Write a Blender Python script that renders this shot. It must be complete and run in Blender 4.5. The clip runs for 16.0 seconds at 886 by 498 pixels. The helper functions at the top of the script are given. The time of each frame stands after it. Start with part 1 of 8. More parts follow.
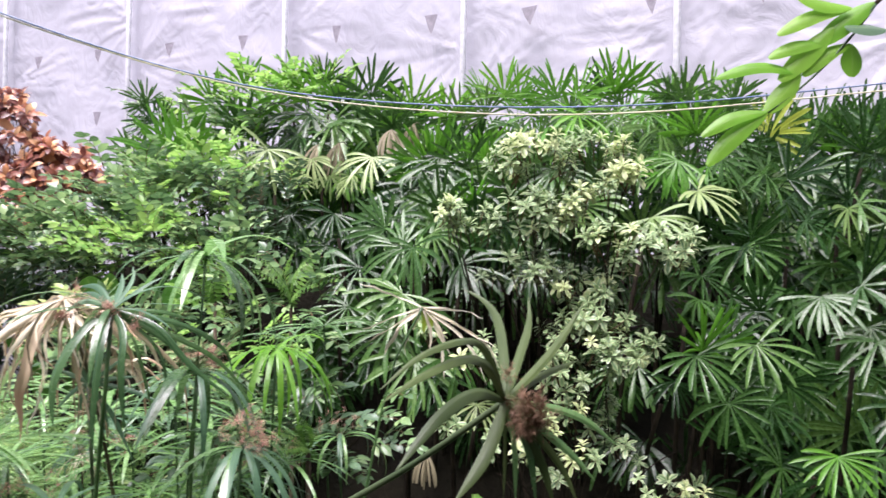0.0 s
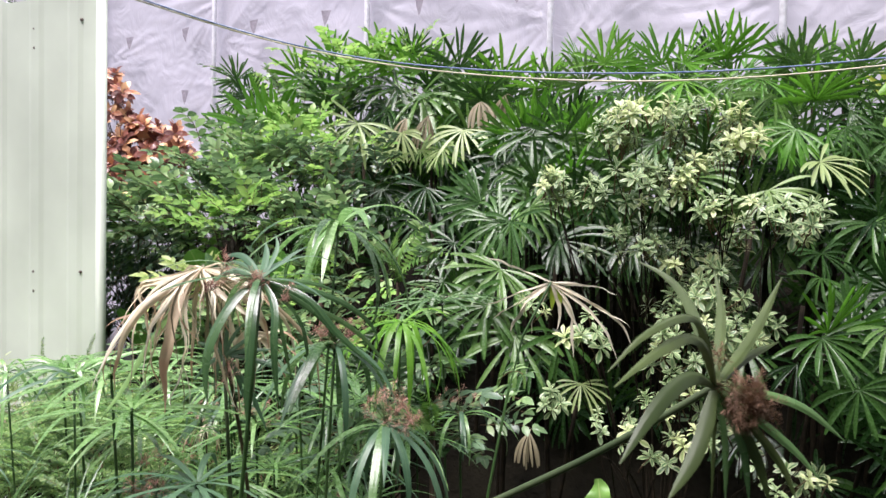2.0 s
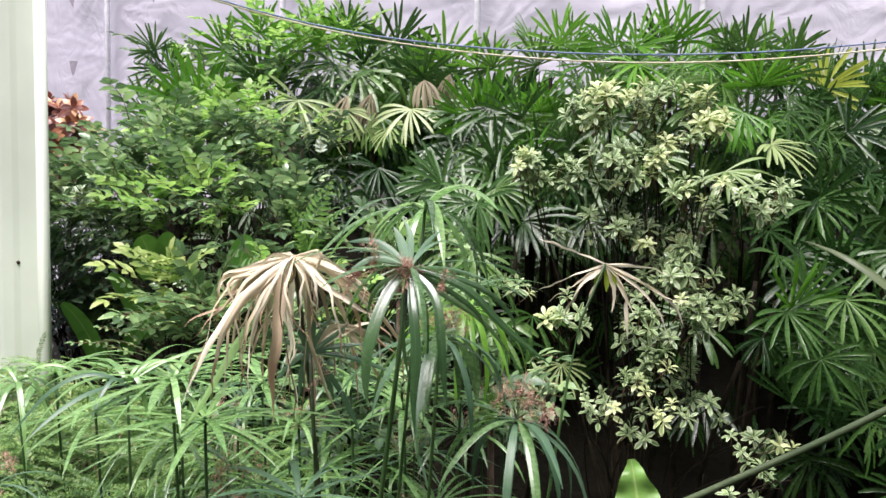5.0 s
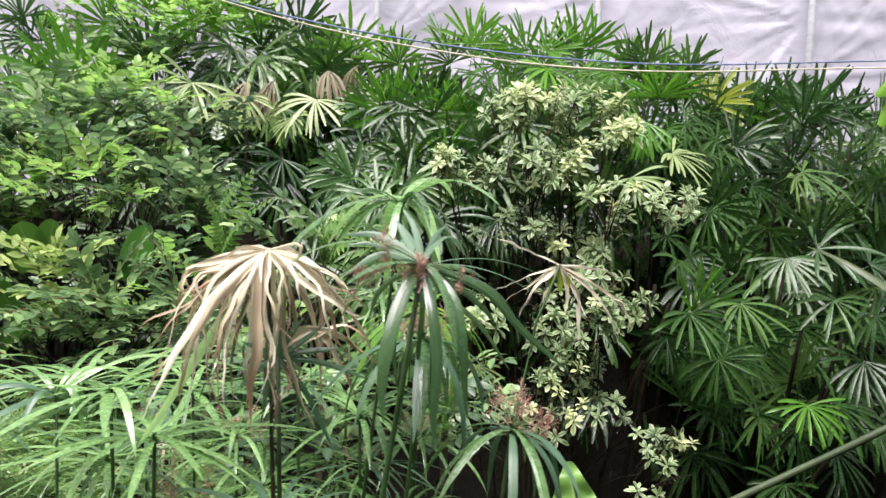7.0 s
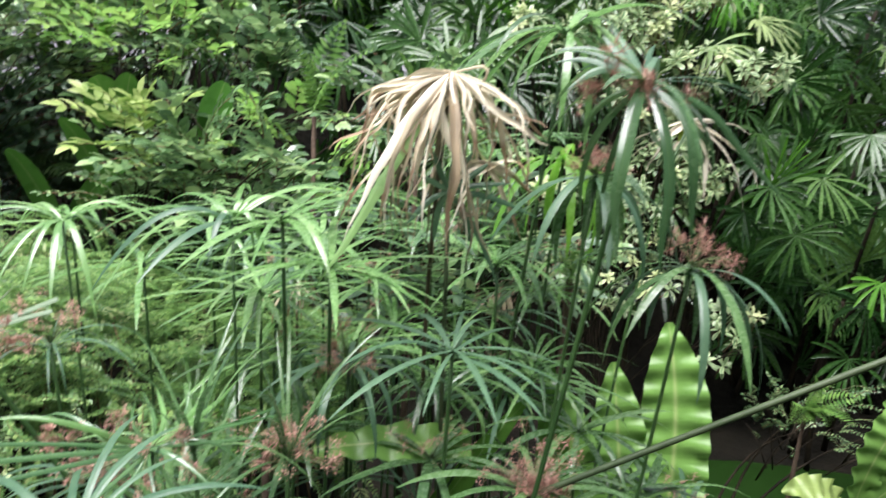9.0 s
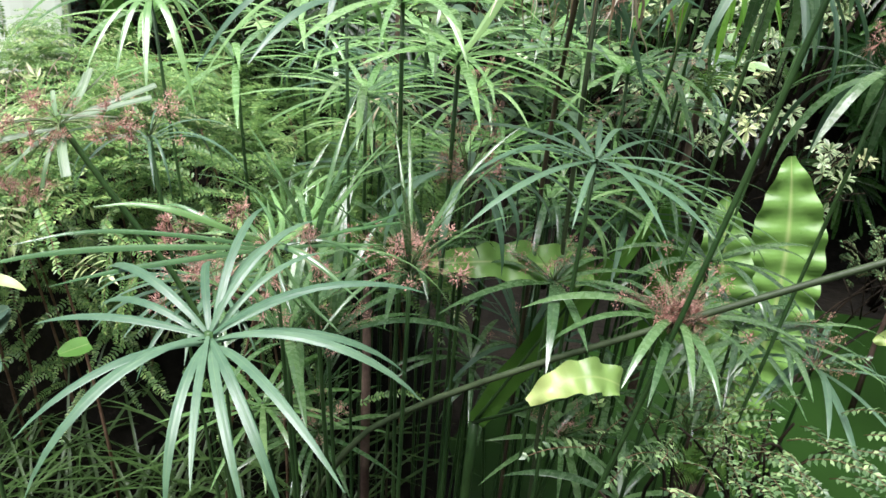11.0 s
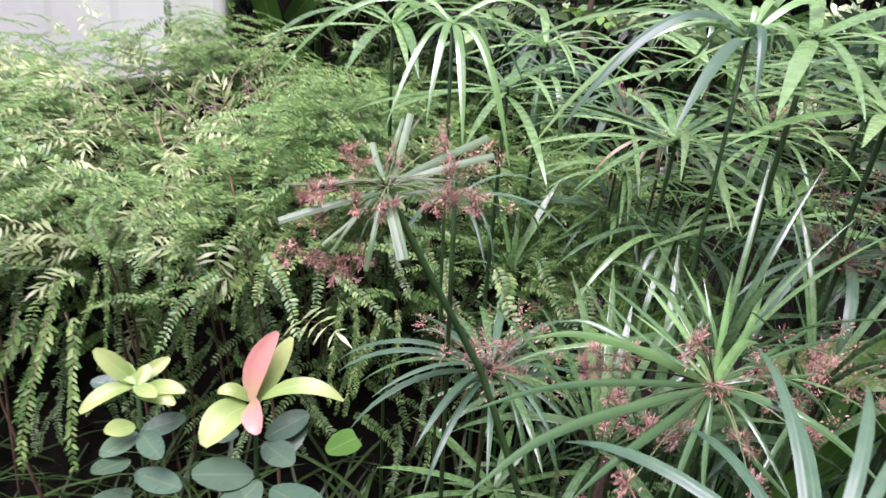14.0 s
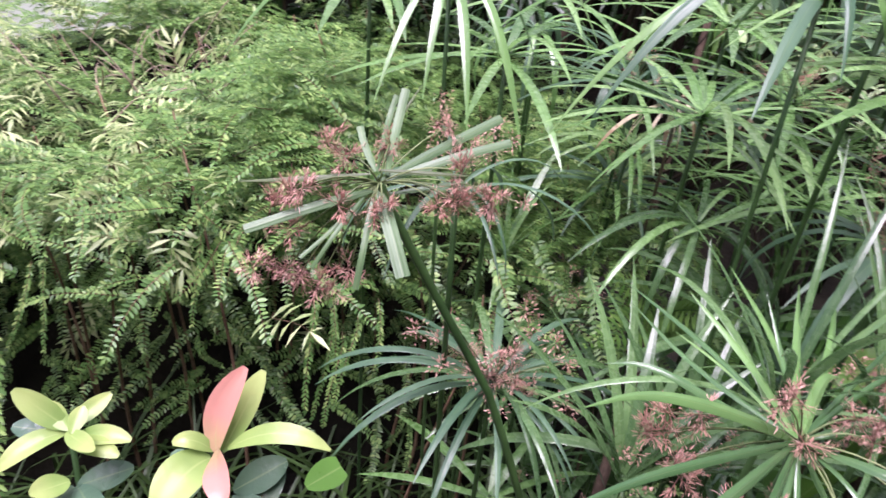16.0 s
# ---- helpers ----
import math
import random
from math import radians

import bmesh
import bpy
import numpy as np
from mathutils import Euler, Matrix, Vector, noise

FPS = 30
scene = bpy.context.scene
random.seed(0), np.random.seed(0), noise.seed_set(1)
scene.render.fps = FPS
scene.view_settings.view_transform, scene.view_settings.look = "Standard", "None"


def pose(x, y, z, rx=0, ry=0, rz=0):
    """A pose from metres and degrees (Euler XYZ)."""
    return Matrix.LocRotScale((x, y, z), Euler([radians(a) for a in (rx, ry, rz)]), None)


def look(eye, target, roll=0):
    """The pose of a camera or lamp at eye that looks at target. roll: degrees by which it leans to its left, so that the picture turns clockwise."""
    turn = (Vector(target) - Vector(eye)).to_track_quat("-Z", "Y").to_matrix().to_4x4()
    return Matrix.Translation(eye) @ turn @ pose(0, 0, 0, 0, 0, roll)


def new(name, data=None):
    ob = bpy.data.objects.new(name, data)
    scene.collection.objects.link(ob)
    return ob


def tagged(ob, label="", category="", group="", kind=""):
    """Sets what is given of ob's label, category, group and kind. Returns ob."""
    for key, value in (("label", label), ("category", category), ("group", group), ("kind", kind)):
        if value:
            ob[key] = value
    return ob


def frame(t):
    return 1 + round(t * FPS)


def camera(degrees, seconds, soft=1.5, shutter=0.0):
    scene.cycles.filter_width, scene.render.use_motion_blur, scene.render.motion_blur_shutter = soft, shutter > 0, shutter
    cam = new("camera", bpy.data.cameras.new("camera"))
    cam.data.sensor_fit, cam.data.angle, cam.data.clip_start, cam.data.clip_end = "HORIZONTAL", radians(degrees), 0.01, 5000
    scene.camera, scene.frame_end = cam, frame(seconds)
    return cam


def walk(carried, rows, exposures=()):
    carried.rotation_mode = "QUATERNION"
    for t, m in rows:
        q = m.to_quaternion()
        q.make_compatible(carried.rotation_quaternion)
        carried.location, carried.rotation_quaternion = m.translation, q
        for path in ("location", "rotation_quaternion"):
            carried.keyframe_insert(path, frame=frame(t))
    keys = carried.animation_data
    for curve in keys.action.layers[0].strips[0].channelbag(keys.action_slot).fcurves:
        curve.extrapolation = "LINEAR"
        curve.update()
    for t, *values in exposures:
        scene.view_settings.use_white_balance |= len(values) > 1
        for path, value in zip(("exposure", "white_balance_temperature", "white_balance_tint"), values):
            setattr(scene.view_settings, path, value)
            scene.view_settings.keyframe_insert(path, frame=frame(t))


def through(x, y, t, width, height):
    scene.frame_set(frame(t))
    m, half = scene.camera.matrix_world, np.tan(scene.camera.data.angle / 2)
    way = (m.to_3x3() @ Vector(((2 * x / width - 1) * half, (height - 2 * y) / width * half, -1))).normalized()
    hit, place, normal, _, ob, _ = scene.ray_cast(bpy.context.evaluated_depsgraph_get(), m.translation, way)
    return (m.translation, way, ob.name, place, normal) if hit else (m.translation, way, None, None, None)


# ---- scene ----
# ================= camera =================
cam = camera(64.3, 16.0, soft=1.5, shutter=0.5)
PATH = [
    (0, (0.034, 0.448, 1.649), (0.034, 2.448, 1.660), 0.9),
    (0.5, (0.011, 0.445, 1.646), (-0.089, 2.443, 1.647), 0.7),
    (1, (-0.006, 0.454, 1.642), (-0.212, 2.443, 1.611), 1.2),
    (1.5, (-0.034, 0.481, 1.638), (-0.267, 2.467, 1.616), 0.5),
    (2, (-0.094, 0.520, 1.635), (-0.285, 2.510, 1.578), 1.1),
    (2.5, (-0.132, 0.548, 1.633), (-0.301, 2.540, 1.572), 2.0),
    (3, (-0.161, 0.565, 1.632), (-0.338, 2.556, 1.575), 2.4),
    (3.5, (-0.217, 0.561, 1.635), (-0.268, 2.560, 1.585), 3.2),
    (4, (-0.316, 0.556, 1.633), (-0.290, 2.555, 1.566), 2.7),
    (4.2, (-0.348, 0.558, 1.635), (-0.304, 2.555, 1.543), 1.8),
    (6.3, (-0.505, 0.667, 1.617), (-0.220, 2.644, 1.507), 1.1),
    (6.5, (-0.513, 0.674, 1.620), (-0.195, 2.645, 1.506), 1.0),
    (7, (-0.584, 0.690, 1.618), (-0.093, 2.627, 1.522), 2.6),
    (7.5, (-0.663, 0.695, 1.609), (-0.137, 2.621, 1.500), 2.6),
    (8, (-0.704, 0.686, 1.585), (-0.112, 2.584, 1.366), 2.2),
    (8.5, (-0.737, 0.716, 1.565), (-0.198, 2.621, 1.284), 2.3),
    (9, (-0.771, 0.762, 1.535), (-0.323, 2.666, 1.118), 3.8),
    (9.5, (-0.799, 0.787, 1.517), (-0.427, 2.685, 1.006), 5.0),
    (10, (-0.826, 0.825, 1.488), (-0.502, 2.667, 0.779), 5.0),
    (10.2, (-0.830, 0.834, 1.479), (-0.565, 2.657, 0.700), 4.7),
    (12.3, (-0.927, 0.921, 1.448), (-0.531, 2.678, 0.580), 4.6),
    (12.5, (-0.959, 0.935, 1.452), (-0.573, 2.709, 0.613), 4.0),
    (12.8, (-1.005, 0.959, 1.451), (-0.668, 2.746, 0.619), 3.4),
    (13, (-1.046, 0.971, 1.455), (-0.736, 2.773, 0.646), 4.0),
    (13.5, (-1.090, 1.009, 1.459), (-0.912, 2.832, 0.657), 3.5),
    (14, (-1.113, 1.077, 1.447), (-0.943, 2.864, 0.564), 6.2),
    (14.5, (-1.110, 1.140, 1.439), (-0.897, 2.904, 0.522), 7.6),
    (15, (-1.110, 1.183, 1.430), (-0.955, 2.924, 0.460), 7.2),
    (15.5, (-1.114, 1.194, 1.426), (-0.960, 2.928, 0.442), 7.0),
    (16, (-1.133, 1.191, 1.429), (-0.856, 2.909, 0.443), 7.5),
]
walk(cam, [(t, look(eye, target, roll)) for t, eye, target, roll in PATH],
     exposures=[(0.0, 1.12, 6200, 24), (1.5, 0.92, 6250, 22), (4.0, 0.84, 6400, 20), (7.0, 0.95, 6400, 20), (9.0, 1.0, 6150, 16), (10.5, 1.06, 6100, 17), (12.5, 1.25, 6050, 36), (13.2, 1.06, 6000, 39), (14.0, 0.91, 5900, 42), (16.0, 0.96, 5950, 42)])

# ================= light =================
SUN_ELEV, SUN_ROT = 72.0, 218.0
world = bpy.data.worlds.new("overcast_sky")
scene.world = world
world.use_nodes = True
wn, wl = world.node_tree.nodes, world.node_tree.links
sky = wn.new("ShaderNodeTexSky")
sky.sky_type, sky.sun_disc = "NISHITA", False
sky.sun_elevation, sky.sun_rotation = radians(SUN_ELEV), radians(SUN_ROT)
sky.air_density, sky.dust_density, sky.ozone_density = 1.0, 5.0, 1.0
wn["Background"].inputs["Strength"].default_value = 0.085
wl.new(sky.outputs[0], wn["Background"].inputs["Color"])
sun = new("sun", bpy.data.lights.new("sun", "SUN"))
sun.data.energy, sun.data.angle, sun.data.color = 5.0, radians(45), (1.0, 0.985, 0.955)
sun.matrix_world = look((0, 0, 0), (-math.sin(radians(SUN_ROT)) * math.cos(radians(SUN_ELEV)),
                                    -math.cos(radians(SUN_ROT)) * math.cos(radians(SUN_ELEV)), -math.sin(radians(SUN_ELEV))))


# ================= materials =================
def base_material(name):
    m = bpy.data.materials.new(name)
    m.use_nodes = True
    n, l = m.node_tree.nodes, m.node_tree.links
    return m, n, l, n["Principled BSDF"], n["Material Output"]


def ramp(n, stops):
    r = n.new("ShaderNodeValToRGB")
    while len(r.color_ramp.elements) < len(stops):
        r.color_ramp.elements.new(0.5)
    for e, (p, c) in zip(r.color_ramp.elements, stops):
        e.position, e.color = p, (*c, 1)
    return r


def blended(n, l, fac, a, b, mode="MIX"):
    x = n.new("ShaderNodeMix")
    x.data_type, x.blend_type = "RGBA", mode
    for sock, v in ((0, fac), (6, a), (7, b)):
        if isinstance(v, (int, float)):
            x.inputs[sock].default_value = v
        elif isinstance(v, tuple):
            x.inputs[sock].default_value = (*v, 1)
        else:
            l.new(v, x.inputs[sock])
    return x.outputs[2]


def noise_node(n, l, scale, detail=4.0, coords="Object"):
    tc, t = n.new("ShaderNodeTexCoord"), n.new("ShaderNodeTexNoise")
    t.inputs["Scale"].default_value, t.inputs["Detail"].default_value = scale, detail
    l.new(tc.outputs[coords], t.inputs["Vector"])
    return t


def leaf_material(name, stops, rough=0.38, through=0.3, tip=None, tip_from=0.8, margin=None, rib=0.0, island=True, ribs=0, sheen=0.5, soft=0.1):
    """A leaf: colours that differ leaf by leaf, patches, brown tips, pale margins, a midrib, gloss, light that shines through."""
    m, n, l, p, out = base_material(name)
    info, geo, uv = n.new("ShaderNodeObjectInfo"), n.new("ShaderNodeNewGeometry"), n.new("ShaderNodeUVMap")
    add = n.new("ShaderNodeMath")
    add.operation = "ADD"
    l.new(info.outputs["Random"], add.inputs[0])
    if island:
        half = n.new("ShaderNodeMath")
        half.operation, half.inputs[1].default_value = "MULTIPLY", 0.8
        l.new(geo.outputs["Random Per Island"], half.inputs[0])
        l.new(half.outputs[0], add.inputs[1])
    else:
        add.inputs[1].default_value = 0.0
    fr = n.new("ShaderNodeMath")
    fr.operation = "FRACT"
    l.new(add.outputs[0], fr.inputs[0])
    r = ramp(n, stops)
    l.new(fr.outputs[0], r.inputs[0])
    col = r.outputs[0]
    sep = n.new("ShaderNodeSeparateXYZ")
    l.new(uv.outputs[0], sep.inputs[0])
    patch = noise_node(n, l, 22.0)
    pr = ramp(n, [(0.35, (0.86, 0.86, 0.86)), (0.7, (1.08, 1.06, 1.0))])
    l.new(patch.outputs[0], pr.inputs[0])
    col = blended(n, l, 1.0, col, pr.outputs[0], "MULTIPLY")
    side = n.new("ShaderNodeMath")
    side.operation = "ABSOLUTE"
    off = n.new("ShaderNodeMath")
    off.operation, off.inputs[1].default_value = "SUBTRACT", 0.5
    l.new(sep.outputs[0], off.inputs[0])
    l.new(off.outputs[0], side.inputs[0])
    if margin:
        wob = n.new("ShaderNodeMath")
        wob.operation, wob.inputs[1].default_value = "MULTIPLY_ADD", 0.35
        l.new(noise_node(n, l, 60.0).outputs[0], wob.inputs[0])
        l.new(side.outputs[0], wob.inputs[2])
        mr = ramp(n, [(0.34, (0, 0, 0)), (0.5, (1, 1, 1))])
        l.new(wob.outputs[0], mr.inputs[0])
        col = blended(n, l, mr.outputs[0], col, margin)
    if rib:
        rr = ramp(n, [(0.0, (rib, rib, rib)), (0.05, (0, 0, 0))])
        l.new(side.outputs[0], rr.inputs[0])
        col = blended(n, l, rr.outputs[0], col, (0.42, 0.5, 0.2))
    if tip:
        wob = n.new("ShaderNodeMath")
        wob.operation, wob.inputs[1].default_value = "MULTIPLY_ADD", 0.5
        l.new(noise_node(n, l, 14.0).outputs[0], wob.inputs[0])
        l.new(sep.outputs[1], wob.inputs[2])
        tr_ = ramp(n, [(tip_from + 0.2, (0, 0, 0)), (min(1.0, tip_from + 0.2 + soft), (1, 1, 1))])
        l.new(wob.outputs[0], tr_.inputs[0])
        col = blended(n, l, tr_.outputs[0], col, tip)
    l.new(col, p.inputs["Base Color"])
    p.inputs["Specular IOR Level"].default_value = sheen
    rn = ramp(n, [(0.3, (rough * 0.8,) * 3), (0.75, (min(1, rough * 1.35),) * 3)])
    l.new(patch.outputs[0], rn.inputs[0])
    l.new(rn.outputs[0], p.inputs["Roughness"])
    bump = n.new("ShaderNodeBump")
    bump.inputs["Strength"].default_value, bump.inputs["Distance"].default_value = 0.25, 0.002
    if ribs:
        bump.inputs["Strength"].default_value = 0.09
        w = n.new("ShaderNodeMath")
        w.operation, w.inputs[1].default_value = "MULTIPLY", ribs * math.pi
        s = n.new("ShaderNodeMath")
        s.operation = "SINE"
        l.new(sep.outputs[0], w.inputs[0])
        l.new(w.outputs[0], s.inputs[0])
        l.new(s.outputs[0], bump.inputs["Height"])
    else:
        l.new(noise_node(n, l, 150.0).outputs[0], bump.inputs["Height"])
    l.new(bump.outputs[0], p.inputs["Normal"])
    tl, mix = n.new("ShaderNodeBsdfTranslucent"), n.new("ShaderNodeMixShader")
    bright = n.new("ShaderNodeHueSaturation")
    bright.inputs["Saturation"].default_value, bright.inputs["Value"].default_value = 1.0, 1.3
    l.new(col, bright.inputs["Color"])
    l.new(bright.outputs[0], tl.inputs["Color"])
    mix.inputs[0].default_value = through
    l.new(p.outputs[0], mix.inputs[1])
    l.new(tl.outputs[0], mix.inputs[2])
    l.new(mix.outputs[0], out.inputs["Surface"])
    return m


def solid_material(name, a, b, scale=8.0, rough=0.7, metal=0.0, bump=0.3, bump_scale=60.0, dist=0.003):
    m, n, l, p, out = base_material(name)
    t = noise_node(n, l, scale)
    r = ramp(n, [(0.35, a), (0.68, b)])
    l.new(t.outputs[0], r.inputs[0])
    fine = noise_node(n, l, scale * 9)
    fr = ramp(n, [(0.3, (0.8, 0.8, 0.8)), (0.7, (1.1, 1.1, 1.1))])
    l.new(fine.outputs[0], fr.inputs[0])
    l.new(blended(n, l, 1.0, r.outputs[0], fr.outputs[0], "MULTIPLY"), p.inputs["Base Color"])
    p.inputs["Roughness"].default_value, p.inputs["Metallic"].default_value = rough, metal
    bp = n.new("ShaderNodeBump")
    bp.inputs["Strength"].default_value, bp.inputs["Distance"].default_value = bump, dist
    l.new(noise_node(n, l, bump_scale).outputs[0], bp.inputs["Height"])
    l.new(bp.outputs[0], p.inputs["Normal"])
    p.inputs["Specular IOR Level"].default_value = 0.1 if rough >= 0.8 else 0.4
    return m


STRAW = (0.44, 0.36, 0.24)
M_PALM = leaf_material("palm_leaf_green", [(0.0, (0.013, 0.044, 0.010)), (0.45, (0.022, 0.070, 0.014)), (0.8, (0.038, 0.104, 0.020)), (1.0, (0.056, 0.138, 0.026))], rough=0.28, through=0.32, tip=(0.194, 0.160, 0.078), tip_from=0.93, island=False, ribs=6, sheen=0.52)
M_PALM_MID = leaf_material("palm_leaf_mid_green", [(0.0, (0.040, 0.104, 0.028)), (0.5, (0.068, 0.160, 0.038)), (1.0, (0.110, 0.215, 0.052))], rough=0.26, through=0.36, tip=(0.25, 0.2, 0.06), tip_from=0.93, island=False, ribs=6, sheen=0.5)
M_PALM_LIGHT = leaf_material("palm_leaf_fresh", [(0.0, (0.075, 0.240, 0.020)), (1.0, (0.150, 0.370, 0.036))], rough=0.3, through=0.45, island=False, ribs=6)
M_PALM_LIME = leaf_material("palm_leaf_lime", [(0.0, (0.22, 0.34, 0.03)), (1.0, (0.34, 0.42, 0.05))], rough=0.4, through=0.35, tip=(0.4, 0.36, 0.08), tip_from=0.9, island=False, ribs=6)
M_PALM_PALE = leaf_material("palm_leaf_pale", [(0.0, (0.145, 0.255, 0.065)), (1.0, (0.31, 0.40, 0.165))], rough=0.36, through=0.28, tip=STRAW, tip_from=0.88, island=False, ribs=6)
M_PALM_DRY = leaf_material("palm_leaf_dry", [(0.0, (0.120, 0.100, 0.055)), (1.0, (0.276, 0.245, 0.152))], rough=0.7, through=0.15, island=False, ribs=6)
M_SEDGE = leaf_material("sedge_bract_green", [(0.0, (0.048, 0.110, 0.040)), (0.5, (0.078, 0.168, 0.058)), (1.0, (0.125, 0.240, 0.085))], rough=0.26, through=0.28, tip=(0.33, 0.27, 0.14), tip_from=0.9, rib=0.1, island=False, ribs=4, sheen=0.9)
M_SEDGE_GLOSS = leaf_material("sedge_bract_glossy", [(0.0, (0.050, 0.125, 0.042)), (1.0, (0.080, 0.175, 0.062))], rough=0.22, through=0.16, rib=0.1, island=False, ribs=4, sheen=1.0)
M_SEDGE_PALE = leaf_material("sedge_bract_pale", [(0.0, (0.120, 0.258, 0.076)), (0.6, (0.172, 0.340, 0.108)), (1.0, (0.250, 0.425, 0.160))], rough=0.26, through=0.34, tip=STRAW, tip_from=0.92, rib=0.1, island=False, ribs=4, sheen=1.0)
M_SEDGE_FRESH = leaf_material("sedge_bract_fresh", [(0.0, (0.110, 0.300, 0.030)), (1.0, (0.190, 0.420, 0.050))], rough=0.3, through=0.42, rib=0.1, island=False, ribs=4, sheen=0.7)
M_SEDGE_BLUE = leaf_material("sedge_bract_bluish", [(0.0, (0.050, 0.122, 0.062)), (1.0, (0.090, 0.178, 0.098))], rough=0.40, through=0.22, rib=0.1, tip=(0.30, 0.22, 0.15), tip_from=0.93, island=False, ribs=4, sheen=0.6)
M_SEDGE_CUT = leaf_material("sedge_bract_trimmed", [(0.0, (0.060, 0.125, 0.045)), (1.0, (0.110, 0.195, 0.085))], rough=0.4, through=0.22, tip=(0.42, 0.44, 0.31), tip_from=1.0, soft=0.05, rib=0.15, island=False, ribs=6, sheen=0.5)
M_SEDGE_BLEACHED = leaf_material("sedge_bract_bleached", [(0.0, (0.52, 0.46, 0.33)), (1.0, (0.80, 0.76, 0.62))], rough=0.55, through=0.2, island=False, ribs=4)
M_SEDGE_DRY = leaf_material("sedge_bract_dry", [(0.0, (0.36, 0.28, 0.18)), (0.3, (0.54, 0.46, 0.32)), (0.7, (0.70, 0.63, 0.47)), (1.0, (0.80, 0.75, 0.60))], rough=0.6, through=0.22, tip=(0.36, 0.24, 0.15), tip_from=0.75, soft=0.35, island=False, ribs=4)
M_SEDGE_OLIVE = leaf_material("sedge_bract_olive", [(0.0, (0.042, 0.068, 0.020)), (1.0, (0.068, 0.100, 0.031))], rough=0.45, through=0.14, tip=(0.33, 0.25, 0.16), tip_from=0.8, soft=0.25, island=False, ribs=4, sheen=0.35)
M_SEDGE_TIP = leaf_material("sedge_bract_brown_tip", [(0.0, (0.045, 0.108, 0.040)), (1.0, (0.072, 0.155, 0.060))], rough=0.24, through=0.25, tip=(0.36, 0.25, 0.17), tip_from=0.83, soft=0.06, rib=0.1, island=False, ribs=4, sheen=1.0)
M_STEM = solid_material("sedge_stem", (0.02, 0.055, 0.015), (0.05, 0.11, 0.03), 6, 0.4)
M_STEM_OLD = solid_material("fading_stem", (0.035, 0.058, 0.022), (0.068, 0.095, 0.042), 6, 0.5)
M_STEM_LIGHT = solid_material("sedge_ray", (0.10, 0.15, 0.05), (0.18, 0.22, 0.09), 20, 0.5)
M_STEM_BROWN = solid_material("withered_stem", (0.045, 0.034, 0.02), (0.095, 0.07, 0.04), 9, 0.6)
M_FLOWER = leaf_material("sedge_flower", [(0.0, (0.27, 0.135, 0.10)), (0.6, (0.46, 0.255, 0.20)), (1.0, (0.66, 0.43, 0.35))], rough=0.7, through=0.2)
M_FLOWER_BROWN = leaf_material("sedge_flower_brown", [(0.0, (0.11, 0.060, 0.034)), (0.6, (0.20, 0.115, 0.068)), (1.0, (0.33, 0.21, 0.13))], rough=0.7, through=0.15)
M_VARIEG = leaf_material("variegated_leaf", [(0.0, (0.081, 0.168, 0.063)), (0.5, (0.120, 0.229, 0.094)), (0.85, (0.170, 0.285, 0.126)), (1.0, (0.242, 0.380, 0.167))], rough=0.36, through=0.25, margin=(0.38, 0.46, 0.24))
# lighter copy of variegated_leaf; massed at the tops, it paints the light there
M_VARIEG_PALE = leaf_material("variegated_pale_leaf", [(0.0, (0.300, 0.420, 0.150)), (1.0, (0.440, 0.540, 0.260))], rough=0.36, through=0.32, margin=(0.58, 0.62, 0.34))
M_VINE = leaf_material("ovate_leaf", [(0.0, (0.048, 0.105, 0.046)), (0.45, (0.105, 0.200, 0.080)), (0.8, (0.215, 0.355, 0.145)), (1.0, (0.380, 0.530, 0.235))], rough=0.3, through=0.28, rib=0.3, sheen=0.7)
# dark vine leaf, a copy of ovate_leaf with shade put into its colour
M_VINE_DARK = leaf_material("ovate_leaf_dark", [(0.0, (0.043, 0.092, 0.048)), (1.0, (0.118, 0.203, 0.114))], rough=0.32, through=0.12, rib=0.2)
M_VINE_LIGHT = leaf_material("ovate_leaf_fresh", [(0.0, (0.170, 0.370, 0.075)), (1.0, (0.350, 0.560, 0.140))], rough=0.35, through=0.38, rib=0.2)
M_LEAFLET = leaf_material("compound_leaflet", [(0.0, (0.190, 0.460, 0.040)), (1.0, (0.310, 0.590, 0.075))], rough=0.35, through=0.5, rib=0.2)
M_YELLOW = leaf_material("yellowish_leaf", [(0.0, (0.20, 0.33, 0.07)), (1.0, (0.44, 0.54, 0.20))], rough=0.35, through=0.35, rib=0.3)
M_HEDGE = leaf_material("hedge_leaf", [(0.0, (0.062, 0.145, 0.038)), (0.45, (0.108, 0.228, 0.058)), (0.8, (0.190, 0.330, 0.090)), (1.0, (0.320, 0.450, 0.145))], rough=0.36, through=0.3, sheen=0.5)
M_HEDGE_PALE = leaf_material("hedge_leaf_pale", [(0.0, (0.250, 0.350, 0.135)), (0.6, (0.380, 0.475, 0.205)), (1.0, (0.540, 0.615, 0.315))], rough=0.42, through=0.3)
M_TWIG = solid_material("twig", (0.10, 0.06, 0.035), (0.24, 0.16, 0.10), 20, 0.8)
M_CANE = solid_material("fibrous_cane", (0.012, 0.010, 0.007), (0.036, 0.028, 0.018), 14, 0.85, bump=0.6)
M_BARK = solid_material("bark", (0.06, 0.04, 0.03), (0.15, 0.11, 0.08), 14, 0.85, bump=0.6)
M_CROTON = leaf_material("croton_leaf", [(0.0, (0.086, 0.035, 0.037)), (0.45, (0.241, 0.081, 0.062)), (0.75, (0.506, 0.216, 0.106)), (1.0, (0.782, 0.513, 0.275))], rough=0.32, through=0.22, rib=0.25)
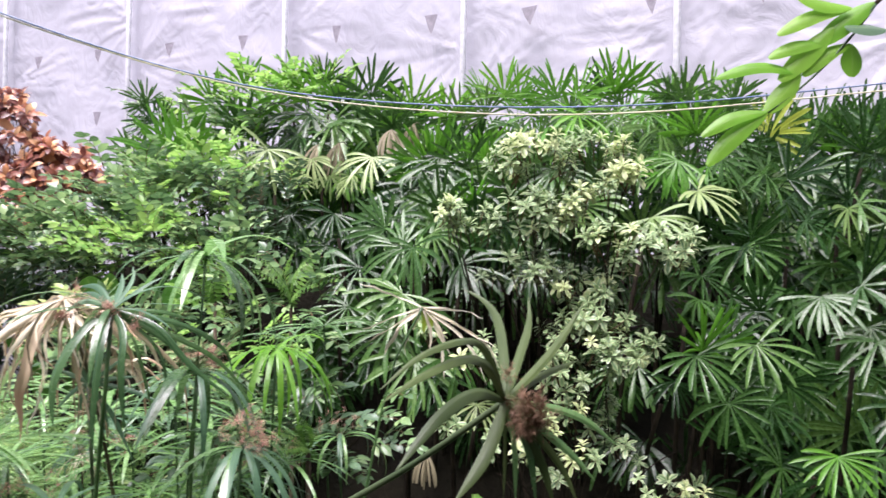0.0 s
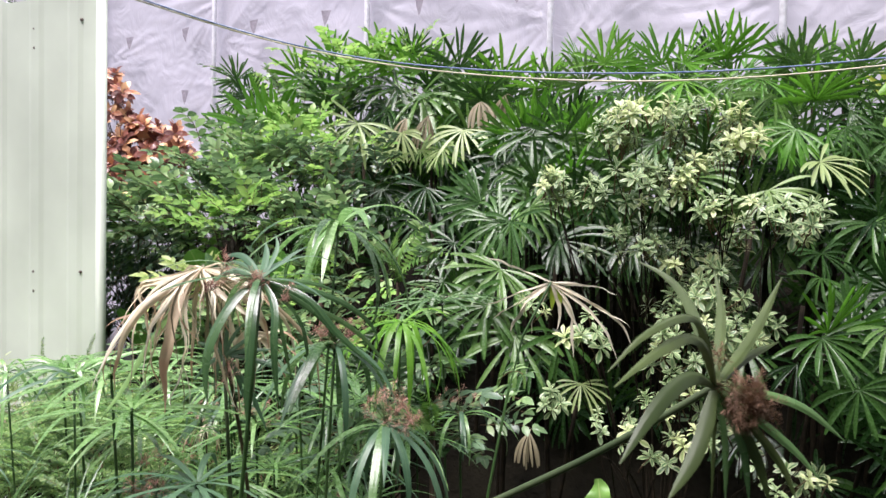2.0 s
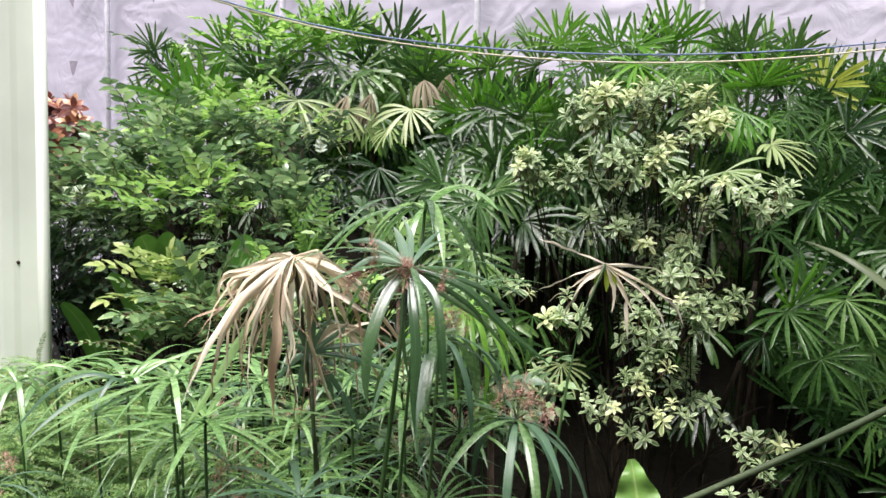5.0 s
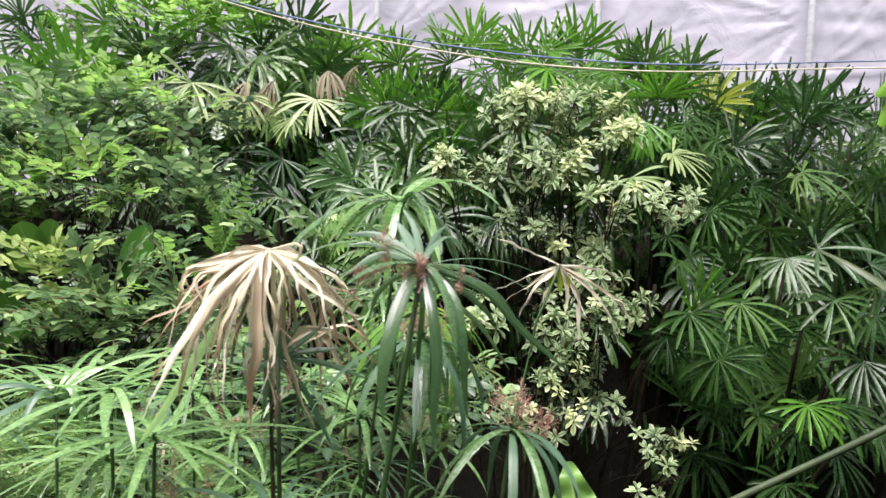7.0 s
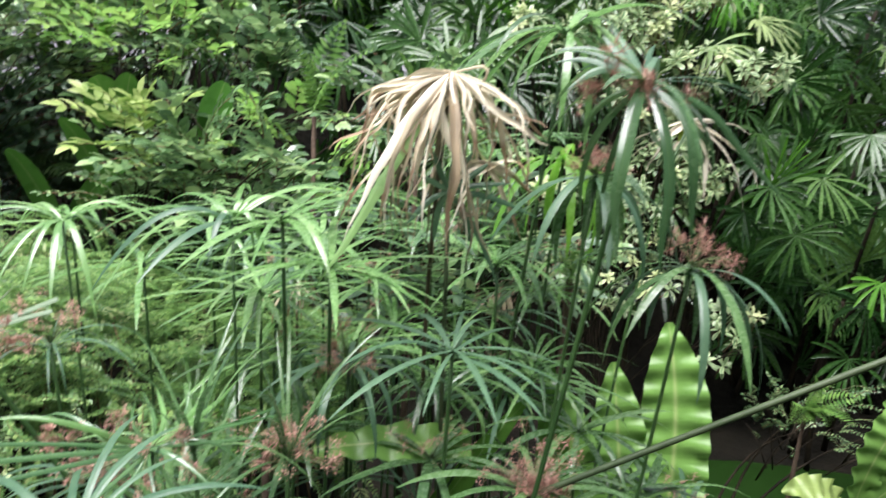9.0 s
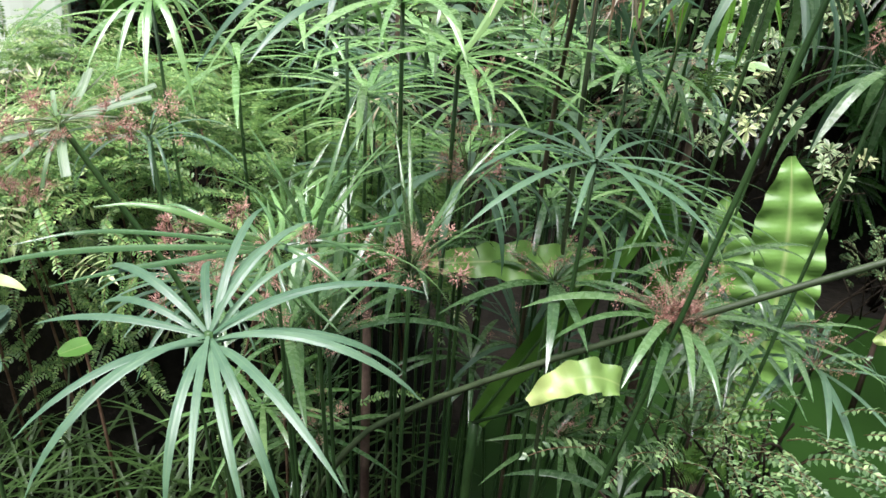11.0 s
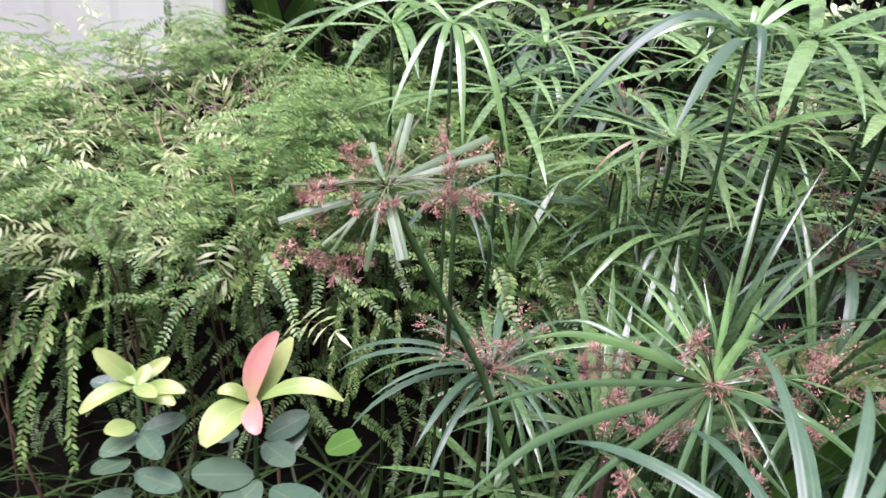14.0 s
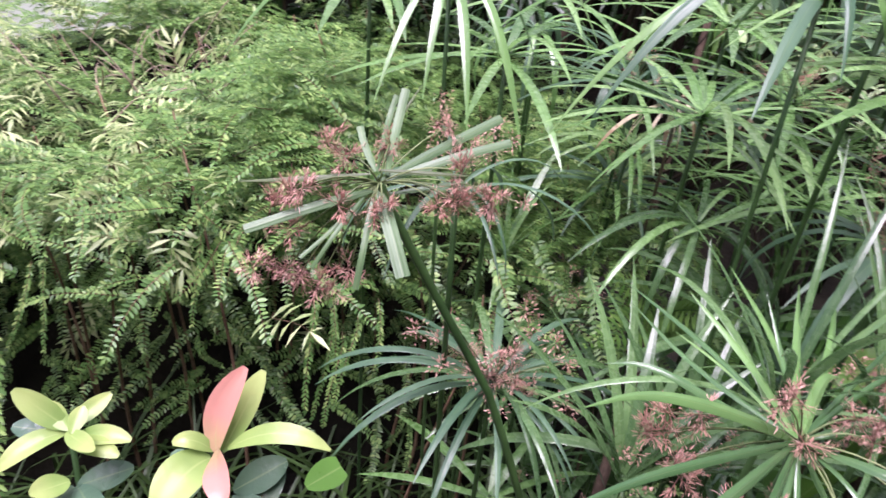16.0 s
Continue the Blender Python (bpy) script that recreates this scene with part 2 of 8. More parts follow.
M_NEST = leaf_material("nest_fern_frond", [(0.0, (0.131, 0.295, 0.057)), (1.0, (0.213, 0.377, 0.098))], rough=0.32, through=0.24, rib=0.6, island=False, sheen=0.35)
M_BROAD = leaf_material("broad_leaf", [(0.0, (0.06, 0.18, 0.03)), (1.0, (0.13, 0.30, 0.05))], rough=0.3, through=0.4, rib=0.25, island=False, sheen=0.35)
M_FERN = leaf_material("fern_leaf", [(0.0, (0.07, 0.18, 0.03)), (1.0, (0.18, 0.33, 0.07))], rough=0.45, through=0.3)
# darker twin of fern_leaf; its colour carries the shade under shrubs and hedge
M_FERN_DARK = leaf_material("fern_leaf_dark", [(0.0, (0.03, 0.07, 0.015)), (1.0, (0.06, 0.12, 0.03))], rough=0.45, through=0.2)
M_SPROUT = leaf_material("young_leaf", [(0.0, (0.17, 0.29, 0.075)), (1.0, (0.27, 0.39, 0.115))], rough=0.34, through=0.3, rib=0.35, tip=(0.34, 0.43, 0.14), tip_from=0.4, soft=0.4, sheen=0.4)
M_PINK = leaf_material("pink_leaf", [(0.0, (0.50, 0.34, 0.19)), (1.0, (0.58, 0.39, 0.23))], rough=0.36, through=0.3, rib=0.4, tip=(0.60, 0.28, 0.22), tip_from=0.2, soft=0.35, sheen=0.4)
M_GREYLEAF = leaf_material("grey_green_leaf", [(0.0, (0.045, 0.100, 0.058)), (1.0, (0.085, 0.150, 0.090))], rough=0.26, through=0.1, rib=0.15, sheen=0.6)
# darker than any damp soil: deep shade is put into the base colour
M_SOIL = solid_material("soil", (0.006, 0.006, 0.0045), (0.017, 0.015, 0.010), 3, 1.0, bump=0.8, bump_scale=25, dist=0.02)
M_WALL = solid_material("rendered_wall", (0.14, 0.15, 0.13), (0.22, 0.22, 0.2), 2, 0.9)
M_FENCE = solid_material("painted_steel", (0.56, 0.625, 0.52), (0.60, 0.66, 0.555), 0.2, 0.55, 0.0, 0.02)
M_SCREW = solid_material("rusty_screw", (0.05, 0.035, 0.03), (0.12, 0.08, 0.06), 60, 0.7)
M_POLE = solid_material("white_pole", (0.74, 0.74, 0.77), (0.86, 0.86, 0.88), 3, 0.4)
M_PATCH = solid_material("dark_tarp_patch", (0.22, 0.2, 0.23), (0.34, 0.31, 0.35), 20, 0.6)
M_ROPE_Y = solid_material("pale_rope", (0.62, 0.58, 0.36), (0.80, 0.78, 0.62), 30, 0.7)
M_ROPE_B = solid_material("blue_rope", (0.10, 0.16, 0.30), (0.24, 0.30, 0.42), 30, 0.6)


def tarp_material():
    m, n, l, p, out = base_material("grey_tarpaulin")
    big, mid = noise_node(n, l, 0.7, 3), noise_node(n, l, 5.0, 6)
    mp = n.new("ShaderNodeMapping")
    mp.inputs["Scale"].default_value = (1.1, 1.0, 0.8)
    mp.inputs["Rotation"].default_value = (0.0, 0.5, 0.0)
    r = ramp(n, [(0.3, (0.505, 0.492, 0.55)), (0.7, (0.565, 0.548, 0.61))])
    l.new(big.outputs[0], r.inputs[0])
    fr = ramp(n, [(0.3, (0.95, 0.95, 0.95)), (0.7, (1.03, 1.03, 1.03))])
    l.new(mid.outputs[0], fr.inputs[0])
    l.new(blended(n, l, 1.0, r.outputs[0], fr.outputs[0], "MULTIPLY"), p.inputs["Base Color"])
    p.inputs["Roughness"].default_value = 0.42
    fold, tc = n.new("ShaderNodeTexNoise"), n.new("ShaderNodeTexCoord")
    fold.inputs["Scale"].default_value, fold.inputs["Detail"].default_value, fold.inputs["Distortion"].default_value = 3.4, 8.0, 1.8
    l.new(tc.outputs["Object"], mp.inputs[0])
    l.new(mp.outputs[0], fold.inputs["Vector"])
    bp = n.new("ShaderNodeBump")
    bp.inputs["Strength"].default_value, bp.inputs["Distance"].default_value = 0.38, 0.03
    l.new(fold.outputs[0], bp.inputs["Height"])
    l.new(bp.outputs[0], p.inputs["Normal"])
    return m


def water_material():
    m, n, l, p, out = base_material("pond_water")
    p.inputs["Base Color"].default_value = (0.012, 0.034, 0.006, 1)
    p.inputs["Roughness"].default_value = 0.3
    p.inputs["Specular IOR Level"].default_value = 0.12
    bp = n.new("ShaderNodeBump")
    bp.inputs["Strength"].default_value, bp.inputs["Distance"].default_value = 0.1, 0.01
    l.new(noise_node(n, l, 6.0).outputs[0], bp.inputs["Height"])
    l.new(bp.outputs[0], p.inputs["Normal"])
    return m


M_TARP, M_WATER = tarp_material(), water_material()


# ================= mesh tools =================
class Geo:
    """Gathers vertices, faces, leaf coordinates and material slots for one mesh."""

    def __init__(self):
        self.v, self.f, self.uv, self.m, self.count = [], [], [], [], 0

    def add(self, data, matrix=None, slot=0):
        v, f, uv = data
        if matrix is not None:
            a = np.array(matrix)
            v = v @ a[:3, :3].T + a[:3, 3]
        self.v.append(v)
        self.uv.append(uv)
        self.f += [tuple(i + self.count for i in face) for face in f]
        self.m += [slot] * len(f)
        self.count += len(v)
        return self

    def mesh(self, name, *mats):
        me = bpy.data.meshes.new(name)
        v, uv = np.concatenate(self.v), np.concatenate(self.uv)
        me.from_pydata(v.tolist(), [], self.f)
        layer = me.uv_layers.new(name="UVMap")
        idx = np.empty(len(me.loops), int)
        me.loops.foreach_get("vertex_index", idx)
        layer.data.foreach_set("uv", uv[idx].ravel())
        me.polygons.foreach_set("use_smooth", [True] * len(me.polygons))
        for m in mats:
            me.materials.append(m)
        if len(mats) > 1:
            me.polygons.foreach_set("material_index", self.m)
        me.update()
        return me


SHAPES = {
    "strap": lambda s: min(1.0, 0.45 + 2.2 * s) * (1 - max(0.0, (s - 0.55) / 0.45) ** 1.7 * 0.93),
    "palm": lambda s: (0.22 + 0.78 * min(1.0, s * 1.8)) * (1 - max(0.0, (s - 0.7) / 0.3) ** 2 * 0.6),
    "oval": lambda s: 0.06 + max(0.0, math.sin(math.pi * min(1, s * 0.98 + 0.01))) ** 0.75,
    "obovate": lambda s: 0.08 + max(0.0, math.sin(math.pi * s ** 1.45 * 0.97)) ** 0.8,
    "lance": lambda s: 0.08 + max(0.0, math.sin(math.pi * s ** 0.7)) ** 0.9 * 0.95,
    "leaf": lambda s: 0.05 + max(0.0, math.sin(math.pi * s ** 0.95)) ** 0.85,
    "ellip": lambda s: 0.06 + max(0.0, math.sin(math.pi * (0.01 + 0.97 * s ** 1.05))) ** 0.62,
    "cut": lambda s: min(1.0, 0.4 + 2.0 * s),
    "frond": lambda s: (0.3 + 0.7 * min(1.0, s * 2.5)) * (1 - max(0.0, (s - 0.7) / 0.3) ** 2 * 0.9),
    "broad": lambda s: 0.1 + max(0.0, math.sin(math.pi * (0.12 + 0.86 * s) ** 0.8)) ** 0.6,
}


def blade(length, width, shape="strap", lift=0.0, droop=40.0, fold=0.15, n=6, twist=0.0, wave=0.0, waves=0.0, bow=1.0):
    """A leaf along +y: starts at lift degrees over the level and bends down by droop degrees on its way."""
    pts, y, z, step = [], 0.0, 0.0, length / n
    v, uv = [], []
    for i in range(n + 1):
        s = i / n
        a = radians(lift - droop * s ** bow)
        w = width * 0.5 * SHAPES[shape](s)
        tw = radians(twist) * s
        up, ahead = np.array([0, -math.sin(a), math.cos(a)]), np.array([0.0, math.cos(a), math.sin(a)])
        side = np.array([math.cos(tw), 0, 0]) + up * math.sin(tw)
        c = np.array([0, y, z])
        ripple = wave * math.sin(waves * 2 * math.pi * s)
        v += [c - side * w + up * (fold * w + ripple), c, c + side * w + up * (fold * w - ripple * 0.8)]
        uv += [(0, s), (0.5, s), (1, s)]
        a2 = radians(lift - droop * ((i + 0.5) / n) ** bow)
        y, z = y + step * math.cos(a2), z + step * math.sin(a2)
    f = []
    for i in range(n):
        k = 3 * i
        f += [(k, k + 1, k + 4, k + 3), (k + 1, k + 2, k + 5, k + 4)]
    return np.array(v), f, np.array(uv, float)


def small_leaf(length, width, lift, fold=0.25):
    """A tiny oval leaf along +y, folded on its midrib."""
    c, k = math.cos(lift), math.sin(lift)
    v = np.array([(x * width, y * length * c, y * length * k + abs(x) * width * fold) for x, y in ((0, 0), (0.5, 0.3), (0.42, 0.72), (0, 1), (-0.42, 0.72), (-0.5, 0.3))])
    return v, [(0, 1, 2, 3), (0, 3, 4, 5)], np.array([(0.5, 0), (1, 0.3), (1, 0.7), (0.5, 1), (0, 0.7), (0, 0.3)], float)


def rounded(points, times=2):
    """A line of points with its corners cut, again and again."""
    p = [Vector(q) for q in points]
    for _ in range(times):
        q = [p[0]]
        for a, b in zip(p, p[1:]):
            q += [a.lerp(b, 0.25), a.lerp(b, 0.75)]
        p = q + [p[-1]]
    return p


def evenly(line, n):
    """n + 1 points at equal steps along a line of points."""
    far = [0.0]
    for a, b in zip(line, line[1:]):
        far.append(far[-1] + (b - a).length)
    q, k = [], 0
    for i in range(n + 1):
        d = far[-1] * i / n
        while k < len(line) - 2 and far[k + 1] < d:
            k += 1
        q.append(line[k].lerp(line[k + 1], (d - far[k]) / max(1e-9, far[k + 1] - far[k])))
    return q


def tube(points, r0, r1, sides=5):
    """A tapered tube along a line of points."""
    p = [Vector(q) for q in points]
    v, uv, f = [], [], []
    for i, c in enumerate(p):
        d = (p[min(i + 1, len(p) - 1)] - p[max(i - 1, 0)]).normalized()
        a = d.orthogonal().normalized() if abs(d.z) > 0.95 else d.cross(Vector((0, 0, 1))).normalized()
        b = d.cross(a)
        s = i / (len(p) - 1)
        r = r0 + (r1 - r0) * s
        for k in range(sides):
            t = 2 * math.pi * k / sides
            v.append(c + (a * math.cos(t) + b * math.sin(t)) * r)
            uv.append((k / sides, s))
    for i in range(len(p) - 1):
        for k in range(sides):
            k2 = (k + 1) % sides
            f.append((i * sides + k, i * sides + k2, (i + 1) * sides + k2, (i + 1) * sides + k))
    f += [tuple(range(sides))[::-1], tuple(range((len(p) - 1) * sides, len(p) * sides))]
    return np.array([tuple(q) for q in v]), f, np.array(uv, float)


def arc(a, b, sag=(0, 0, 0), n=8):
    """Points from a to b, bent by sag in the middle."""
    a, b, s = Vector(a), Vector(b), Vector(sag)
    return [a.lerp(b, i / n) + s * (4 * (i / n) * (1 - i / n)) for i in range(n + 1)]


def box(sx, sy, sz):
    v = np.array([(x * sx / 2, y * sy / 2, z * sz / 2) for x in (-1, 1) for y in (-1, 1) for z in (-1, 1)])
    return v, [(0, 1, 3, 2), (4, 6, 7, 5), (0, 4, 5, 1), (2, 3, 7, 6), (0, 2, 6, 4), (1, 5, 7, 3)], np.zeros((8, 2))


def part(name, me, parent, label=""):
    ob = new(name, me)
    ob.parent = parent
    return tagged(ob, label) if label else ob


def empty(name, place, label, category, group="", kind=""):
    ob = new(name)
    ob.empty_display_size = 0.1
    ob.location = place
    return tagged(ob, label, category, group, kind)


def frame_to(forward, up):
    """The turn whose y goes forward and whose z is as near to up as can be."""
    y = Vector(forward).normalized()
    x = y.cross(Vector(up))
    x = x.normalized() if x.length > 1e-4 else y.orthogonal().normalized()
    z = x.cross(y)
    return Matrix((x, y, z)).transposed().to_4x4()


rng = random.Random(7)


# ================= setting: ground, water, tarpaulin, fence =================
def smooth(a, b, x):
    t = max(0.0, min(1.0, (x - a) / (b - a)))
    return t * t * (3 - 2 * t)


def soil_height(x, y):
    """Level soil, a planted bank added towards the scaffold to keep the gaps dark, and a low bed under the hedge."""
    bank = 1.62 * smooth(3.75, 4.9, y) * smooth(-2.9, -1.9, x) * (1 - smooth(9, 11, y)) * (1 - 0.25 * smooth(2.2, 4.0, x))
    bed = (0.6 * smooth(2.02, 2.3, y) + 0.36 * smooth(2.3, 2.6, y)) * (1 - smooth(2.85, 3.1, y)) * (1 - smooth(-0.8, -0.45, x))
    rough_ = 0.05 * noise.noise(Vector((x * 2.2, y * 2.2, 0))) + 0.02 * noise.noise(Vector((x * 9, y * 9, 3)))
    return max(bank, bed) + (rough_ if abs(x) < 8 and 0 < y < 9 else 0.0) * (1.0 if max(bank, bed) > 0.05 else 0.4)


g = Geo()
N = 150
gx = [math.copysign(abs(t) * 3.6 + 60 * abs(t) ** 7, t) for t in (2 * i / N - 1 for i in range(N + 1))]
gv = [(x, y + 3.0, soil_height(x, y + 3.0)) for x in gx for y in gx]
gf = [(i * (N + 1) + j, (i + 1) * (N + 1) + j, (i + 1) * (N + 1) + j + 1, i * (N + 1) + j + 1) for i in range(N) for j in range(N)]
g.add((np.array(gv), gf, np.array([(a, b) for a, b, c in gv])))
tagged(new("ground", g.mesh("ground", M_SOIL)), "garden soil under dense plants, coloured near black to deepen the shade", "ground", kind="structure")
# plain unseen wall added behind the path to block low sky light
g = Geo().add(box(26.0, 0.25, 6.5), Matrix.Translation((0, -2.6, 3.25)))
tagged(new("shade_wall_south", g.mesh("shade_wall_south", M_WALL)), "plain dark rendered wall, added unseen behind the path to block low light", "wall", kind="structure")
# another unseen wall, added to close off the right side
g = Geo().add(box(0.25, 10.0, 4.5), Matrix.Translation((7.2, 2.2, 2.25)))
tagged(new("unseen_wall_east", g.mesh("unseen_wall_east", M_WALL)), "plain dark rendered wall, added unseen on the right", "wall", kind="structure")
g = Geo()
ring = [(1.05 + 1.6 * math.cos(a) * (1 + 0.06 * math.sin(3 * a)), 2.0 + 1.25 * math.sin(a) * (1 + 0.05 * math.sin(4 * a + 1)), 0.04) for a in (t * math.pi / 24 for t in range(48))]
g.add((np.array(ring), [tuple(range(48))], np.zeros((48, 2))))
tagged(new("water", g.mesh("water", M_WATER)), "dark green still pond water beneath the plants", "water", kind="structure")

# the sheeted scaffold behind the garden
W0, W1 = Vector((-3.11, 7.42, 0)), Vector((0.18, 5.95, 0))
WDIR = (W1 - W0).normalized()
WOUT = Vector((WDIR.y, -WDIR.x, 0))
PITCH = (W1 - W0).length / 2


POLES = (-2.0, -1.0, 0.02, 1.06, 2.0, 2.88, 3.65, 4.45, 5.25, 6.0)


def bay(s):
    """The bay of the sheeting at s, and how far across it s lies."""
    k = max(0, min(len(POLES) - 2, sum(s >= q for q in POLES) - 1))
    return k, (s - POLES[k]) / (POLES[k + 1] - POLES[k])


def wall_at(s, z, out=0.0):
    q = W0 + WDIR * (s * PITCH) + WOUT * out
    return Vector((q.x, q.y, z))


def tarp_wall():
    gg = Geo()
    cols = [-3.0 + 0.1 * i for i in range(15)] + [-1.5 + 0.0125 * i for i in range(441)] + [4.0 + 0.1 * i for i in range(1, 31)]
    levels = [0.0, 0.5, 1.0, 1.4] + [1.6 + 0.025 * j for j in range(121)] + [4.8, 5.2, 5.6, 6.0, 6.5, 7.0]
    nx, nz = len(cols) - 1, len(levels) - 1
    v, uv = [], []
    for s in cols:
        kb, ph = bay(s)
        ph = max(0.0, min(1.0, ph))
        for z in levels:
            slack = math.sin(math.pi * ph) * 0.05
            q = Vector((s * 2.1, 0, z * 1.2))
            wr = noise.noise(q) * 0.022 + noise.noise(q * 3.1 + Vector((3, 1, 0))) * 0.007
            # creases that run out from the ties at the poles, and short level pinches between
            for k, tie in ((kb, 1.9), (kb, 2.75), (kb, 3.55), (kb + 1, 2.3), (kb + 1, 3.15), (kb + 1, 4.0)):
                zt = tie + 0.12 * math.sin(k * 5.1)
                dx, dz = (s - POLES[k]) * PITCH, z - zt
                d = math.hypot(dx, dz)
                if d < 1.3:
                    th = math.atan2(dz, abs(dx) + 1e-4)
                    wr += (0.016 * noise.noise(Vector((th * 6.0, k * 3.7 + tie * 2, 1.0))) + 0.018 * noise.noise(Vector((th * 15.0, k * 3.7 + tie * 2, 4.0)))) * min(1, d / 0.12) * math.exp(-d / 0.33)
            pinch = max(0.0, noise.noise(Vector((s * 2.6, 2.0, z * 1.1))))
            wr += 0.016 * pinch * noise.noise(Vector((s * 2.4, 7.0, z * 13)))
            v.append(wall_at(s, z, -0.06 + wr * min(1, 9 * ph * (1 - ph) + 0.12) - slack))
            uv.append((s, z))
    f = [(i * (nz + 1) + j, (i + 1) * (nz + 1) + j, (i + 1) * (nz + 1) + j + 1, i * (nz + 1) + j + 1) for i in range(nx) for j in range(nz)]
    gg.add((np.array([tuple(q) for q in v]), f, np.array(uv)))
    wall = tagged(new("wall_tarpaulin", gg.mesh("wall_tarpaulin", M_TARP)), "wrinkled grey-lilac tarpaulin sheeting over a scaffold", "tarpaulin", kind="structure")
    thick = wall.modifiers.new("thickness", "SOLIDIFY")
    thick.thickness = 0.01
    for k in POLES:
        gg = Geo().add(tube([wall_at(k, 0, 0.035), wall_at(k, 3.5, 0.035), wall_at(k, 7.0, 0.035)], 0.024, 0.024, 10))
        part("scaffold_pole", gg.mesh("scaffold_pole", M_POLE), wall, "white painted scaffold pole")
    r = random.Random(3)
    for k in POLES[:-1]:
        for s, z in ((0.3, 3.54), (0.8, 3.52)):
            z -= 0.055 * k
            if k < 0.0 and s == 0.8:
                part_rows = ((s, z), (s, z - 0.63))
            else:
                part_rows = ((s, z),)
            for s_, z_ in part_rows:
                a, w, h = r.uniform(-0.25, 0.25), r.uniform(0.09, 0.13), r.uniform(0.12, 0.16)
                c = wall_at(k + s_ * 0.98, z_, 0.025)
                tri = [c + WDIR * (x * w / 2) + Vector((0, 0, y * h)) + WOUT * o for x, y, o in ((-1, 0.5, 0), (1, 0.5 + a * 0.4, 0.006), (0.35, -0.3, 0.012), (a, -0.5, 0.004), (-0.5, -0.05, 0.012))]
                gg = Geo().add((np.array([tuple(q) for q in tri]), [(0, 4, 3, 2, 1)], np.zeros((5, 2))))
                part("flap", gg.mesh("flap", M_PATCH), wall, "small dark triangular flap in the sheeting")



tarp_wall()

# steel hoarding
FE = Vector((-1.545, 2.893, 0))
FDIR = Vector((-0.95, 0.30, 0)).normalized()
FOUT = Vector((-FDIR.y, FDIR.x, 0)) * -1
if FOUT.y > 0:
    FOUT = -FOUT


def steel_fence():
    fence = empty("steel_fence", FE, "pale green-white corrugated steel hoarding panel", "fence", kind="structure")
    prof, s = [(0.0, 0.0)], 0.0
    while s < 2.4:
        prof += [(s + 0.03, 0.0), (s + 0.085, 0.0), (s + 0.105, 0.005), (s + 0.145, 0.005), (s + 0.165, 0.0), (s + 0.2, 0.0)]
        s += 0.2
    rows = [0.0, 0.6, 1.2, 1.8, 2.3, 2.455]
    v, f, uv = [], [], []
    for z in rows:
        for s, d in prof:
            dent = 0.004 * noise.noise(Vector((s * 3, 0, z * 3)))
            q = FE + FDIR * s + FOUT * (d + dent)
            v.append((q.x, q.y, z + (0.012 if d > 0 and z > 2.4 else 0)))
            uv.append((s, z))
    w = len(prof)
    for j in range(len(rows) - 1):
        for i in range(w - 1):
            f.append((j * w + i, j * w + i + 1, (j + 1) * w + i + 1, (j + 1) * w + i))
    me = Geo().add((np.array(v), f, np.array(uv))).mesh("panel", M_FENCE)
    me.polygons.foreach_set("use_smooth", [False] * len(me.polygons))
    p = part("panel", me, fence)
    p.matrix_parent_inverse = Matrix.Translation(-FE)
    p.modifiers.new("thickness", "SOLIDIFY").thickness = 0.003
    a = FE - FDIR * 0.004
    me = Geo().add(box(0.03, 0.02, 2.47), Matrix.Translation(a + Vector((0, 0, 1.235))) @ Matrix.Rotation(math.atan2(FDIR.y, FDIR.x), 4, "Z")).mesh("edge_trim", M_FENCE)
    part("edge_trim", me, fence, "folded steel edge").matrix_parent_inverse = Matrix.Translation(-FE)
    for z0 in (0.0, 0.9):
        for i, z in ((0.333, 1.447), (0.090, 1.455), (0.331, 1.375), (0.9, 1.47)):
            c = FE + FDIR * i + Vector((0, 0, z + z0))
            me = Geo().add(tube([c, c + FOUT * 0.008], 0.007, 0.005, 8)).mesh("screw", M_SCREW)
            part("screw", me, fence, "rusty screw head").matrix_parent_inverse = Matrix.Translation(-FE)


steel_fence()


# ================= lady palms =================
def ribbon(pts, normal, width, shape="palm", fold=0.5):
    """A folded strip along points, its upper side turned to normal."""
    v, uv, f, n = [], [], [], len(pts) - 1
    for i, c in enumerate(pts):
        d = (pts[min(i + 1, n)] - pts[max(i - 1, 0)]).normalized()
        side = d.cross(normal)
        side = side.normalized() if side.length > 1e-3 else d.orthogonal().normalized()
        up, w = side.cross(d), width / 2 * SHAPES[shape](i / n)
        for t in (-1, 0, 1):
            v.append(tuple(c + side * (t * w) + up * (fold * w * abs(t))))
            uv.append(((t + 1) / 2, i / n))
        if i:
            k = 3 * (i - 1)
            f += [(k, k + 1, k + 4, k + 3), (k + 1, k + 2, k + 5, k + 4)]
    return np.array(v), f, np.array(uv, float)


PALM_MATS = {"lime": M_PALM_LIME, "green": M_PALM, "mid": M_PALM_MID, "fresh": M_PALM_LIGHT, "pale": M_PALM_PALE, "dry": M_PALM_DRY}
FANS = {}


